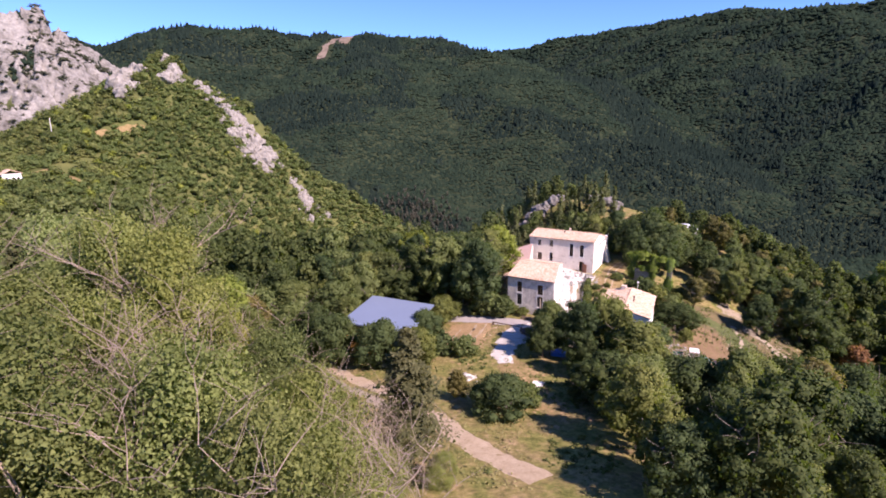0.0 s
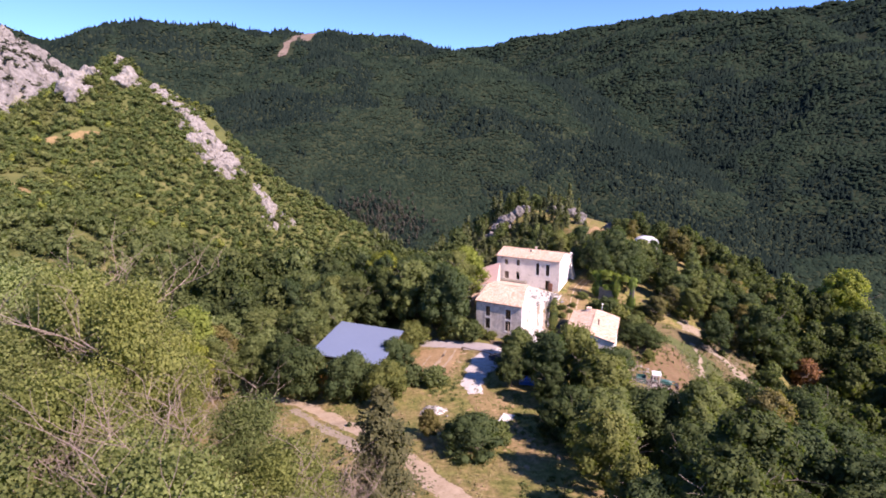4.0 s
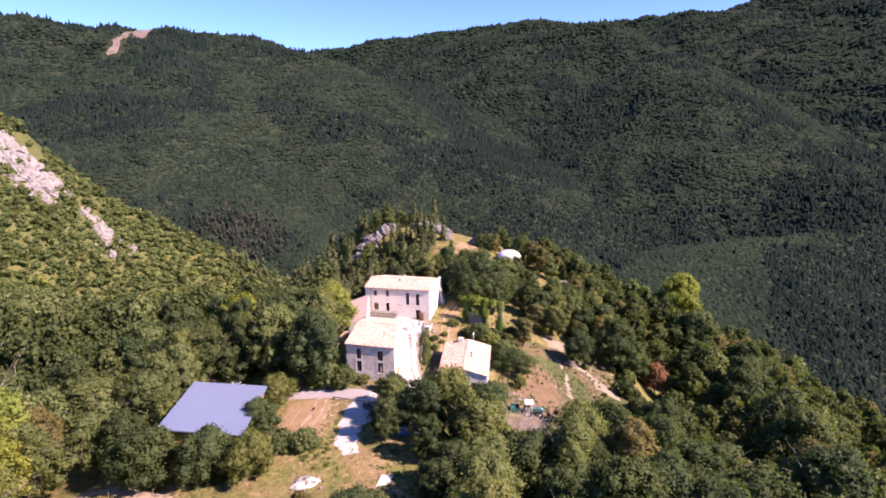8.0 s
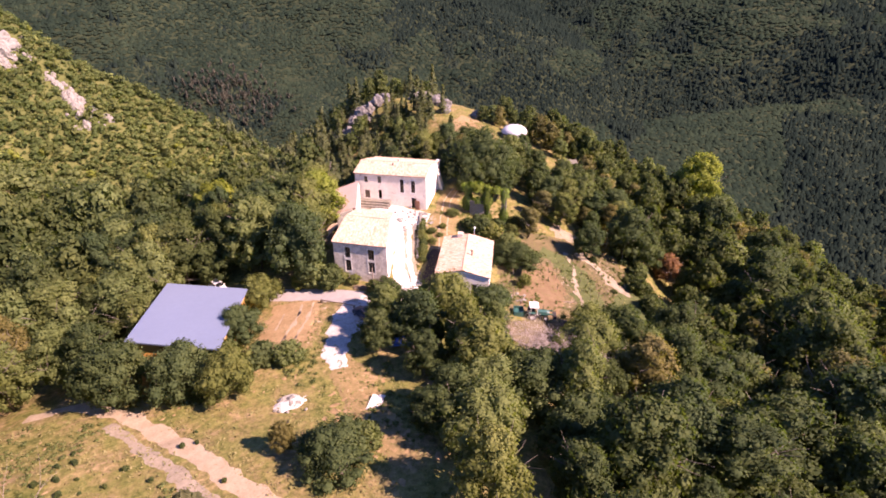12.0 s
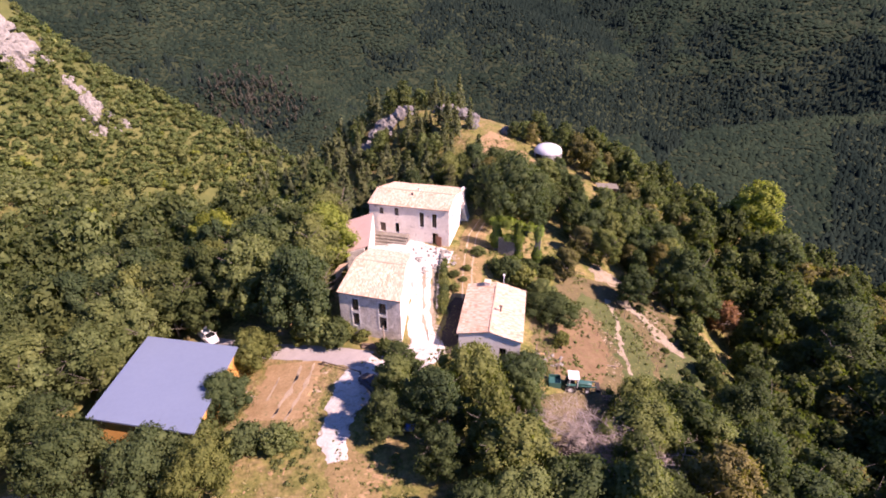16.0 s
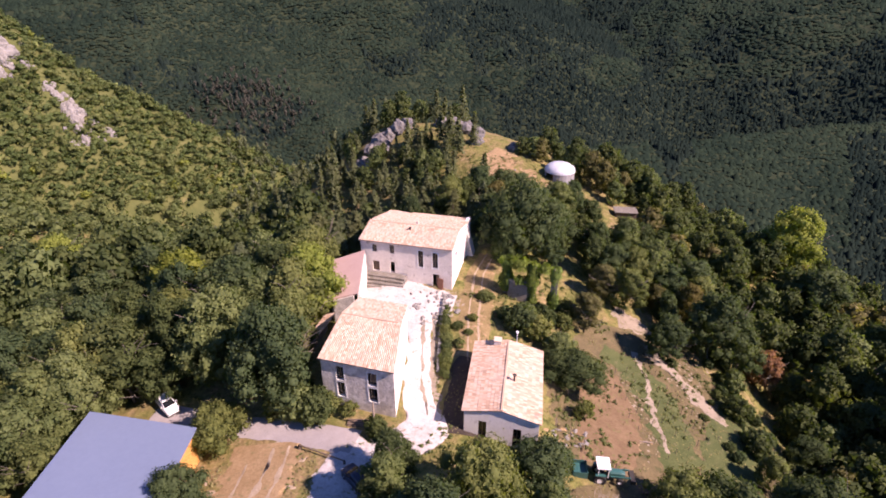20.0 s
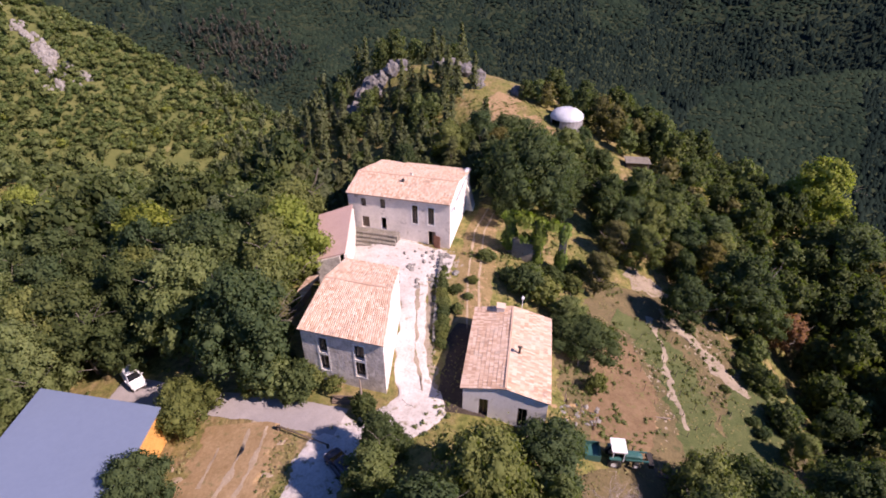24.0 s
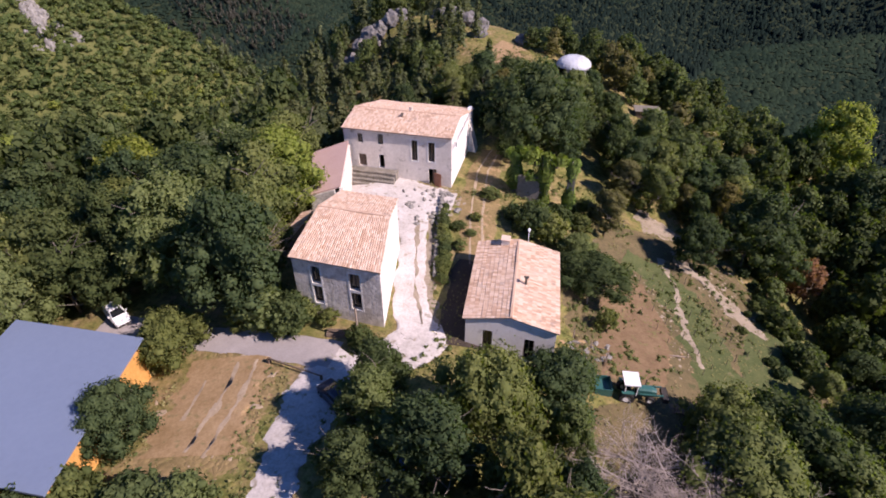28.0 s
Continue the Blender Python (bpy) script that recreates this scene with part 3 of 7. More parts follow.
def gable_house(name, label, fr, W, D, base, eave, ridge_v, ridge_z, rear_eave, front_holes, right_holes, wall_mat, fills, surround=False, gable_mat=None):
    """A stone house whose ridge runs along its front. Empty at its base; front wall at v = 0, right gable at u = W."""
    T = 0.5
    h = thing(name, fr.o.x, fr.o.y, 0, label, "house")
    bm = bmesh.new()
    wall_cells(bm, fr, 0, W, base, eave - 0.02, 0, T, front_holes)
    part("front_wall", bm, wall_mat, h)
    bm = bmesh.new()
    add_box(bm, fr, 0, W, D - T, D, base, rear_eave - 0.02)
    part("back_wall", bm, wall_mat, h)
    low = min(eave, rear_eave)
    for side, a, b, holes in (("left_wall", 0, T, []), ("right_wall", W - T, W, right_holes)):
        bm = bmesh.new()
        wall_cells(bm, fr, T, D - T, base, low - 0.02, a, b, holes, "v")
        prism(bm, fr, [(T, low - 0.02), (D - T, low - 0.02), (D - T, rear_eave - 0.02), (ridge_v, ridge_z - 0.04), (T, eave - 0.02 + (ridge_z - eave) * T / ridge_v)], a, b, "u")
        part(side, bm, gable_mat if side == "right_wall" and gable_mat else wall_mat, h, "whitewashed gable wall" if side == "right_wall" and gable_mat else "")
    # roof deck with a small overhang
    ov, t = 0.28, 0.12
    zf = eave - (ridge_z - eave) / ridge_v * ov
    zr = rear_eave - (ridge_z - rear_eave) / (D - ridge_v) * ov
    bm = bmesh.new()
    prism(bm, fr, [(-ov, zf), (ridge_v, ridge_z), (D + ov, zr), (D + ov, zr + t), (ridge_v, ridge_z + t), (-ov, zf + t)], -0.12, W + 0.12, "u")
    roof = part("roof", bm, TILE, h)
    z2 = t + 0.01
    tiles_part("tiles", [(fr(-0.16, -ov, zf + z2), fr(W + 0.16, -ov, zf + z2), fr(-0.16, ridge_v, ridge_z + z2), fr(W + 0.16, ridge_v, ridge_z + z2)),
                         (fr(-0.16, D + ov, zr + z2), fr(W + 0.16, D + ov, zr + z2), fr(-0.16, ridge_v, ridge_z + z2), fr(W + 0.16, ridge_v, ridge_z + z2))], roof, TILE)
    # ridge tiles, each lapping the next
    for i in range(int(W / 0.42)):
        bm = bmesh.new()
        u = -0.1 + i * 0.42
        prism(bm, fr, [(ridge_v - 0.17, ridge_z + 0.14), (ridge_v - 0.1, ridge_z + 0.25), (ridge_v + 0.1, ridge_z + 0.25), (ridge_v + 0.17, ridge_z + 0.14)], u, u + 0.45, "u")
        part("ridge_tile", bm, TILE, roof)
    for u0, u1, z0, z1, kind, v in fills:
        opening_fill(fr, h, u0, u1, z0, z1, v, kind)
    if surround:
        for u0, u1, z0, z1 in surround:
            bm = bmesh.new()
            wall_cells(bm, fr, u0 - 0.16, u1 + 0.16, z0 - 0.16, z1 + 0.16, -0.03, -0.002, [(u0, u1, z0, z1)])
            part("window_surround", bm, FRAME_WHITE, h, "pale plaster window surround")
    return h


FR_F = Frame(12.36, 98.07, (7.49, -4.43), (2.9, 7.3), 5.6, 0.021)
F_HOLES = [(1.8, 2.75, 2.75, 4.75), (1.8, 2.75, 0.35, 2.45), (5.65, 6.7, 2.75, 4.65), (5.65, 6.7, 0.45, 2.45)]
gable_house("barn_house", "tall grey stone barn house with faded clay tile roof", FR_F, 8.75, 12.0, -3.5, 5.5, 6.8, 6.75, 5.6, F_HOLES, [],
            STONE, [(a, b, c, d, "window", 0.38) for a, b, c, d in F_HOLES], surround=F_HOLES, gable_mat=WHITE_WALL)
FR_B = Frame(19.94, 122.08, (12.43, -6.86), (6.25, 11.95))
B_HOLES = [(1.8, 2.55, 5.5, 6.75), (4.55, 5.3, 5.5, 6.95), (1.8, 2.85, 2.3, 3.95), (4.55, 5.3, 2.25, 4.1), (9.0, 9.8, 3.8, 6.6), (11.2, 12.05, 3.9, 6.5), (11.2, 12.25, 0.6, 2.9)]
gable_house("stone_house", "long two-storey rendered stone house with faded tile roof", FR_B, 14.2, 14.6, -2.0, 7.37, 4.9, 8.15, 5.5, B_HOLES, [(2.4, 3.5, 4.6, 6.2)],
            RENDER_WALL, [(1.8, 2.55, 5.5, 6.75, "window", 0.3), (4.55, 5.3, 5.5, 6.95, "window", 0.3), (1.8, 2.85, 2.3, 3.95, "shutter", 0.15),
                          (9.0, 9.8, 3.8, 6.6, "window", 0.3), (11.2, 12.05, 3.9, 6.5, "window", 0.3), (11.7, 12.25, 0.6, 2.75, "door", 0.2)],
            surround=[(9.0, 9.8, 3.8, 6.6), (11.2, 12.05, 3.9, 6.5)], gable_mat=WHITE_WALL)


def cottage():
    """The small house whose ridge runs from front to back."""
    fr, W, D, base, eave, rz, T = Frame(26.8, 90.0, (7.71, -4.24), (5.0, 11.06)), 8.1, 11.9, -5.0, 1.62, 2.55, 0.4
    h = thing("cottage", fr.o.x, fr.o.y, 0, "low whitewashed cottage with orange clay tile roof", "house")
    holes = [(1.6, 2.5, -1.9, 0.55), (5.4, 6.3, -2.4, 0.27)]
    bm = bmesh.new()
    wall_cells(bm, fr, 0, W, base, eave - 0.03, 0, T, holes)
    prism(bm, fr, [(0, eave - 0.03), (W, eave - 0.03), (W / 2, rz - 0.03)], 0, T, "v")
    part("front_wall", bm, WHITE_WALL, h)
    bm = bmesh.new()
    add_box(bm, fr, 0, W, D - T, D, base, eave - 0.03)
    prism(bm, fr, [(0, eave - 0.03), (W, eave - 0.03), (W / 2, rz - 0.03)], D - T, D, "v")
    part("back_wall", bm, RENDER_WALL, h)
    for nm, a, b in (("left_wall", 0, T), ("right_wall", W - T, W)):
        bm = bmesh.new()
        add_box(bm, fr, a, b, T, D - T, base, eave - 0.05)
        part(nm, bm, WHITE_WALL, h)
    ov, t = 0.22, 0.12
    ze = eave - (rz - eave) / (W / 2) * ov
    bm = bmesh.new()
    prism(bm, fr, [(-ov, ze), (W / 2, rz), (W + ov, ze), (W + ov, ze + t), (W / 2, rz + t), (-ov, ze + t)], -0.15, D + 0.15, "v")
    roof = part("roof", bm, TILE, h)
    z2 = t + 0.01
    tiles_part("tiles", [(fr(-ov, -0.2, ze + z2), fr(-ov, D + 0.2, ze + z2), fr(W / 2, -0.2, rz + z2), fr(W / 2, D + 0.2, rz + z2)),
                         (fr(W + ov, -0.2, ze + z2), fr(W + ov, D + 0.2, ze + z2), fr(W / 2, -0.2, rz + z2), fr(W / 2, D + 0.2, rz + z2))], roof, TILE)
    for i in range(int(D / 0.42)):
        bm = bmesh.new()
        prism(bm, fr, [(W / 2 - 0.17, rz + 0.14), (W / 2 - 0.1, rz + 0.25), (W / 2 + 0.1, rz + 0.25), (W / 2 + 0.17, rz + 0.14)], -0.15 + i * 0.42, 0.3 + i * 0.42, "v")
        part("ridge_tile", bm, TILE, roof)
    for u0, u1, z0, z1 in holes:
        opening_fill(fr, h, u0, u1, z0, z1, 0.25, "window")
    return fr


FR_R = cottage()


def barn_blue():
    """The low barn under a blue-grey membrane roof, orange boards on its side."""
    fr = Frame(-12.3, 100.05, (10.7, -5.0), (-3.0, -13.0))
    W, D = 11.8, 14.0
    h = thing("barn", fr.o.x, fr.o.y, 0, "low barn with blue-grey roof and orange board walls", "barn")
    bm = bmesh.new()
    prism(bm, fr, [(-0.5, 0.85), (D + 0.5, 1.45), (D + 0.5, 1.65), (-0.5, 1.05)], -0.5, W + 0.5, "u")
    part("roof", bm, BLUE_ROOF, h, "smooth blue-grey membrane roof")
    for nm, a, b, c, d in (("back_wall", 0, W, 0, 0.15), ("front_wall", 0, W, D - 0.15, D), ("left_wall", 0, 0.15, 0.16, D - 0.16)):
        bm = bmesh.new()
        add_box(bm, fr, a, b, c, d, -7, 0.85)
        part(nm, bm, WOOD_ORANGE, h)
    side = part("right_wall", box_mesh(fr, W - 0.3, W - 0.12, 0.16, D - 0.16, -6, 0.85), WOOD_ORANGE, h)
    k = 70
    for i in range(k):
        a = 0.16 + (D - 0.32) * i / k
        part("board", box_mesh(fr, W - 0.115, W - 0.06, a + 0.008, a + (D - 0.32) / k - 0.008, -6, 0.8), WOOD_ORANGE, side)


barn_blue()


# ---- trees ----
def leaf_cards(centres, normals, sizes, rnd):
    """Small pointed leaf clumps at the given places."""
    n = len(centres)
    nrm = normals + rnd.normal(0, 0.55, (n, 3))
    nrm /= np.linalg.norm(nrm, axis=1)[:, None] + 1e-9
    a = np.cross(nrm, rnd.normal(0, 1, (n, 3)))
    a /= np.linalg.norm(a, axis=1)[:, None] + 1e-9
    b = np.cross(nrm, a)
    s = sizes[:, None]
    k = rnd.uniform(0.5, 1.0, (n, 1))
    V = np.stack([centres - a * s * k, centres + a * s * k + b * s * 0.2, centres + b * s * 1.25 - nrm * s * 0.3], 1).reshape(-1, 3)
    soft = 0.6 * normals / (np.linalg.norm(normals, axis=1)[:, None] + 1e-9) + 0.4 * nrm
    soft /= np.linalg.norm(soft, axis=1)[:, None] + 1e-9
    V = np.concatenate([V, np.repeat(soft, 3, 0)], 1)
    return V, np.arange(3 * n).reshape(n, 3)


def crown_points(rnd, n, lobes, inner=0.72, fuzz=0.0):
    """Places and outward ways on the skins of a set of lobes (x, y, z, rx, rz)."""
    w = np.array([l[3] ** 2 for l in lobes])
    pick = rnd.choice(len(lobes), n, p=w / w.sum())
    d = rnd.normal(0, 1, (n, 3))
    d[:, 2] += 0.25
    d /= np.linalg.norm(d, axis=1)[:, None]
    L = np.array(lobes)[pick]
    r = rnd.uniform(inner, 1.07, n) + 0.12 * (rnd.rand(n) < 0.06)
    P = L[:, :3] + d * np.stack([L[:, 3], L[:, 3], L[:, 4]], 1) * r[:, None] + rnd.normal(0, fuzz, (n, 3))
    return P, d


def core_mesh(rnd, lobes, seg=6, size=0.68):
    """Rough inner lumps, so that crowns are not hollow."""
    V, Q = [], []
    for x, y, z, rx, rz in lobes:
        base = len(V)
        for j in range(5):
            th = math.pi * (j + 0.5) / 5
            for i in range(seg):
                ph = 2 * math.pi * (i + 0.5 * (j % 2)) / seg
                k = size * rnd.uniform(0.82, 1.08)
                nx, ny, nz = math.sin(th) * math.cos(ph), math.sin(th) * math.sin(ph), math.cos(th)
                V.append((x + rx * k * nx, y + rx * k * ny, z + rz * k * nz, nx, ny, nz))
        for j in range(4):
            for i in range(seg):
                q = (base + j * seg + i, base + j * seg + (i + 1) % seg, base + (j + 1) * seg + (i + 1) % seg, base + (j + 1) * seg + i)
                Q += [(q[0], q[2], q[1]), (q[0], q[3], q[2])]
        Q += [(base, base + k, base + k + 1) for k in range(1, seg - 1)]
    return np.array(V), np.array(Q)


def broad_crown(seed, H, R, n, leaf, low=0.25, open_crown=False):
    """An uneven broadleaf crown for a tree H high and R in radius."""
    rnd = np.random.RandomState(seed)
    lobes = []
    for k in range(rnd.randint(62, 74)):
        a, q = rnd.uniform(0, 2 * math.pi), rnd.uniform(0, 1)
        zc = H * (low + (0.88 - low) * q)
        rr = R * (0.84 * math.sin(math.pi * (0.2 + 0.74 * q)) ** 0.8) * rnd.uniform(0.62, 1.05)
        s = R * rnd.uniform(0.12, 0.24)
        lobes.append((rr * math.cos(a), rr * math.sin(a), zc, s, s * rnd.uniform(0.7, 0.95)))
    # the body of the crown fills the gaps between the outer sprays
    mid = H * (low + 0.86) / 2
    if not open_crown:
        lobes.append((0, 0, mid, R * 0.64, (H * 0.93 - H * low) * 0.41))
    lobes.append((0, 0, H * 0.76, R * 0.38, H * 0.15))
    P, d = crown_points(rnd, n, lobes, 0.35 if open_crown else 0.72, R * (0.085 if open_crown else 0.04))
    whole = (P - np.array((0, 0, mid))) / np.array((R, R, H * 0.5))
    d = d + 0.45 * whole / (np.linalg.norm(whole, axis=1)[:, None] + 1e-9)
    d /= np.linalg.norm(d, axis=1)[:, None] + 1e-9
    V, Q = leaf_cards(P, d, leaf * rnd.uniform(0.6, 1.3, n), rnd)
    if open_crown:
        return V, Q
    cv, cq = core_mesh(rnd, lobes if n > 1500 else lobes[::4] + lobes[-2:])
    return np.concatenate([V, cv]), np.concatenate([Q, cq + len(V)])


def pine_crown(seed, H, R, n, leaf):
    """A conifer: whorls of drooping needle pads on a narrow cone, thin at the top."""
    rnd = np.random.RandomState(seed)
    P, D = [], []
    tiers = int(H / 0.75)
    per = max(4, n // (tiers * 6))
    for t in range(tiers):
        q = t / tiers
        z, r = H * (0.18 + 0.80 * q), R * (1 - q) ** 0.8 * rnd.uniform(0.75, 1.1) + 0.12
        for k in range(6):
            a = rnd.uniform(0, 2 * math.pi)
            rr = r * rnd.uniform(0.6, 1.15)
            for j in range(per):
                f = rnd.uniform(0.15, 1.0)
                s = 0.16 * rr
                P.append((rr * f * math.cos(a) + rnd.normal(0, s), rr * f * math.sin(a) + rnd.normal(0, s), z - 0.30 * rr * f + rnd.normal(0, 0.12)))
                D.append((0.4 * math.cos(a), 0.4 * math.sin(a), 0.9))
    P, D = np.array(P), np.array(D)
    V, Q = leaf_cards(P, D, leaf * rnd.uniform(0.6, 1.3, len(P)), rnd)
    lobes = [(0, 0, H * (0.24 + 0.15 * k), R * 0.36 * (1 - 0.17 * k), H * 0.11) for k in range(5)]
    cv, cq = core_mesh(rnd, lobes)
    return np.concatenate([V, cv]), np.concatenate([Q, cq + len(V)])


def tube(V, Q, a, b, ra, rb, seg=6, last=None):
    a, b = np.array(a, float), np.array(b, float)
    w = (b - a) / (np.linalg.norm(b - a) + 1e-9)
    u = np.cross(w, (0.3, 0.9, 0.2))
    u /= np.linalg.norm(u)
    v = np.cross(w, u)
    rings = []
    for k, (p, r) in enumerate(((a, ra), (b, rb))):
        if k == 0 and last is not None and len(last) == seg:
            rings.append(last)
            continue
        rings.append(list(range(len(V), len(V) + seg)))
        for i in range(seg):
            t = 2 * math.pi * i / seg
            V.append(p + r * (u * math.cos(t) + v * math.sin(t)))
    lo, hi = rings
    Q += [(lo[i], lo[(i + 1) % seg], hi[(i + 1) % seg], hi[i]) for i in range(seg)]
    return hi


def branches(seed, H, R, depth=2, spread=1.0, thick=0.022):
    """A tapered trunk with limbs that fork."""
    rnd = np.random.RandomState(seed)
    V, Q = [], []

    def grow(p, d, length, r, k):
        last = None
        for s in range(3):
            d2 = d + rnd.normal(0, 0.16, 3)
            d2 /= np.linalg.norm(d2)
            q = p + d2 * length / 3
            last = tube(V, Q, p, q, r * (1 - 0.22 * s), r * (1 - 0.22 * (s + 1)), 6 if r > 0.06 else 4, last)
            p, d = q, d2
            if k > 0:
                for c in range(2 if s else 1):
                    a = rnd.uniform(0, 2 * math.pi)
                    side = np.array([math.cos(a), math.sin(a), rnd.uniform(0.1, 0.8)]) * spread
                    e = d * 0.5 + side
                    grow(p, e / np.linalg.norm(e), length * rnd.uniform(0.45, 0.7), r * 0.5, k - 1)
    grow(np.array([0.0, 0, -0.6]), np.array([0.0, 0, 1]), H * 0.75, H * thick, depth)
    return np.array(V), np.array(Q)


PROTO = {}


def tree_kind(key, crown, trunk, leaf_mat, name, label, category="tree", bark=BARK):
    PROTO[key] = (fast_mesh("crown", *crown, leaf_mat), fast_mesh("trunk", *trunk, bark) if trunk else None, name, label, category)


def put_tree(key, x, y, scale=1.0, turn=None, z=None, squash=1.0, rnd=random):
    crown, trunk, name, label, category = PROTO[key]
    turn = rnd.uniform(0, 360) if turn is None else turn
    e = new(name)
    e.empty_display_size = 0.3
    wide = rnd.uniform(0.86, 1.18)
    e.matrix_basis = pose(x, y, gz(x, y) if z is None else z, 0, 0, turn) @ Matrix.Diagonal((scale * wide, scale * (2.04 - wide), scale * squash, 1))
    tagged(e, label, category)
    part("crown", crown, None, e)
    if trunk:
        part("trunk", trunk, None, e)
    return e


for k in range(4):
    tr = branches(40 + k, 8.5, 3)
    tree_kind(f"oak{k}", broad_crown(10 + k, 12, 4.6, 8000, 0.22, 0.16), tr, LEAF_DARK, "tree", "tall dark green broadleaf tree in dense leaf")
    tree_kind(f"ash{k}", broad_crown(20 + k, 12, 4.3, 8000, 0.22, 0.16), tr, LEAF, "tree", "bright green broadleaf tree in full leaf")
for k in range(2):
    tr = branches(50 + k, 8.5, 3)
    tree_kind(f"lime{k}", broad_crown(30 + k, 12, 4.3, 8000, 0.22, 0.16), tr, LEAF_YELLOW, "tree", "yellowish green broadleaf tree in late summer")
    tree_kind(f"brown{k}", broad_crown(34 + k, 12, 4.2, 8000, 0.22, 0.16), tr, LEAF_BROWN, "tree", "browning broadleaf tree with dry leaves")
    tree_kind(f"pine{k}", pine_crown(60 + k, 11, 4.3, 5200, 0.28), branches(70 + k, 13, 1, 0, 1, 0.014), NEEDLE, "conifer", "dark grey-green conifer with drooping branches")
    tree_kind(f"bush{k}", broad_crown(80 + k, 3, 2.0, 1900, 0.17, 0.1), None, (LEAF, LEAF_DARK)[k], "bush", "rounded green bush in full leaf", "bush")
for k in range(3):
    tree_kind(f"near{k}", broad_crown(120 + k, 13, 4.8, 46000, 0.105, 0.08, True), branches(130 + k, 11.0, 3, 3, 0.9, 0.009), (LEAF_LIGHT, LEAF, LEAF_LIGHT)[k], "tree",
              "light green broadleaf tree with pale branches showing", bark=BARK_PALE)
for k in range(3):
    tree_kind(f"round{k}", broad_crown(140 + k, 8, 5.4, 9500, 0.20, 0.14), branches(145 + k, 5.5, 2), (LEAF, LEAF_DARK, LEAF_DARK)[k], "tree", ("broad low olive green tree in full leaf", "broad low dark green tree in full leaf", "broad low dark green tree in full leaf")[k])
tree_kind("cedar", pine_crown(66, 15, 5.2, 12000, 0.24), branches(76, 16, 1, 0, 1, 0.012), CEDAR, "conifer", "tall greyish conifer with drooping branches")
tree_kind("red", broad_crown(90, 8, 3.0, 2200, 0.28), branches(91, 6, 2), LEAF_RED, "tree", "small tree with rust-red leaves")


# ---- where trees stand ----
def inside(x, y, poly):
    c, n = False, len(poly)
    for i in range(n):
        (x0, y0), (x1, y1) = poly[i], poly[i - 1]
        if (y0 > y) != (y1 > y) and x < (x1 - x0) * (y - y0) / (y1 - y0) + x0:
            c = not c
    return c


CLEAR = [[(-36, 60), (-8, 58), (-3, 50), (2, 42), (14, 40), (23, 46), (17.5, 60), (16.5, 72), (13.5, 84), (8, 97), (2, 104), (-10, 106), (-20, 100), (-20, 81), (-36, 82)],
         [(6, 95), (14, 88), (22, 86), (36, 80), (46, 90), (40, 102), (40, 118), (46, 128), (38, 134), (18, 130), (12, 122), (9, 104)],
         [(36, 70), (54, 71), (67, 78), (73, 88), (74, 98), (64, 114), (46, 106), (40, 95)],
         [(36, 106), (52, 104), (54, 117), (44, 121), (38, 118)],
         [(47, 158), (51, 147), (59, 142), (71, 135), (79, 150), (74, 163), (63, 172), (55, 175), (49, 168)],
         [(25, 183), (40, 186), (52, 178), (60, 172), (66, 176), (60, 190), (46, 198), (28, 196)],
         [(69, 132), (76, 130), (85, 143), (84, 149), (77, 149)],
         [(29, 68), (47, 68), (50, 86), (33, 84)],
         [(64, 84), (72, 86), (82, 97), (78, 103), (70, 98)],
         [(41, 63), (48, 62), (53, 67), (56, 74), (48, 73), (42, 70)]]


def is_clear(x, y):
    return any(inside(x, y, p) for p in CLEAR)


PLACED = []


def plant(rows, rnd=random.Random(3)):
    """Trees at their own places: kind, x, y, size and, for low ones, how far they are squashed."""
    for key, x, y, s, *low in rows:
        PLACED.append((x, y, 2.2 * s if key.startswith("bush") else 4.4 * s))
        put_tree(key, x, y, s, squash=low[0] if low else 1.0, rnd=rnd)


# in front of the houses and round the barn
plant([("round0", 25.0, 79, 0.88, 1.4), ("round1", 32.6, 82.2, 0.75), ("oak0", 18.3, 85.6, 0.55, 1.0), ("ash3", 17.0, 82.0, 0.62, 1.05), ("oak2", 15.2, 77.3, 0.55, 1.1),
       ("round1", -2.3, 87.9, 0.64, 1.15), ("round0", 0.4, 96.8, 0.70, 0.95), ("bush0", -3.9, 82, 1.3), ("bush1", 0.2, 80, 1.2), ("bush0", 3.8, 79.5, 1.1), ("bush0", 8.8, 97.6, 1.55),
       ("bush1", 11.4, 96.2, 1.3), ("bush0", 14.9, 95.6, 0.55), ("bush1", 17.4, 91.8, 0.8), ("round2", -8.8, 78.6, 0.92, 0.95), ("round0", -3.4, 76, 0.75), ("round1", -16.6, 80.8, 0.92, 1.15),
       ("ash1", -17, 97, 0.75), ("ash2", -25, 90, 0.85), ("oak0", -20.5, 87.5, 0.85), ("round2", 7.2, 59, 0.8, 0.7), ("brown1", 2.4, 63, 0.35), ("bush0", 10.5, 61, 1.0)])
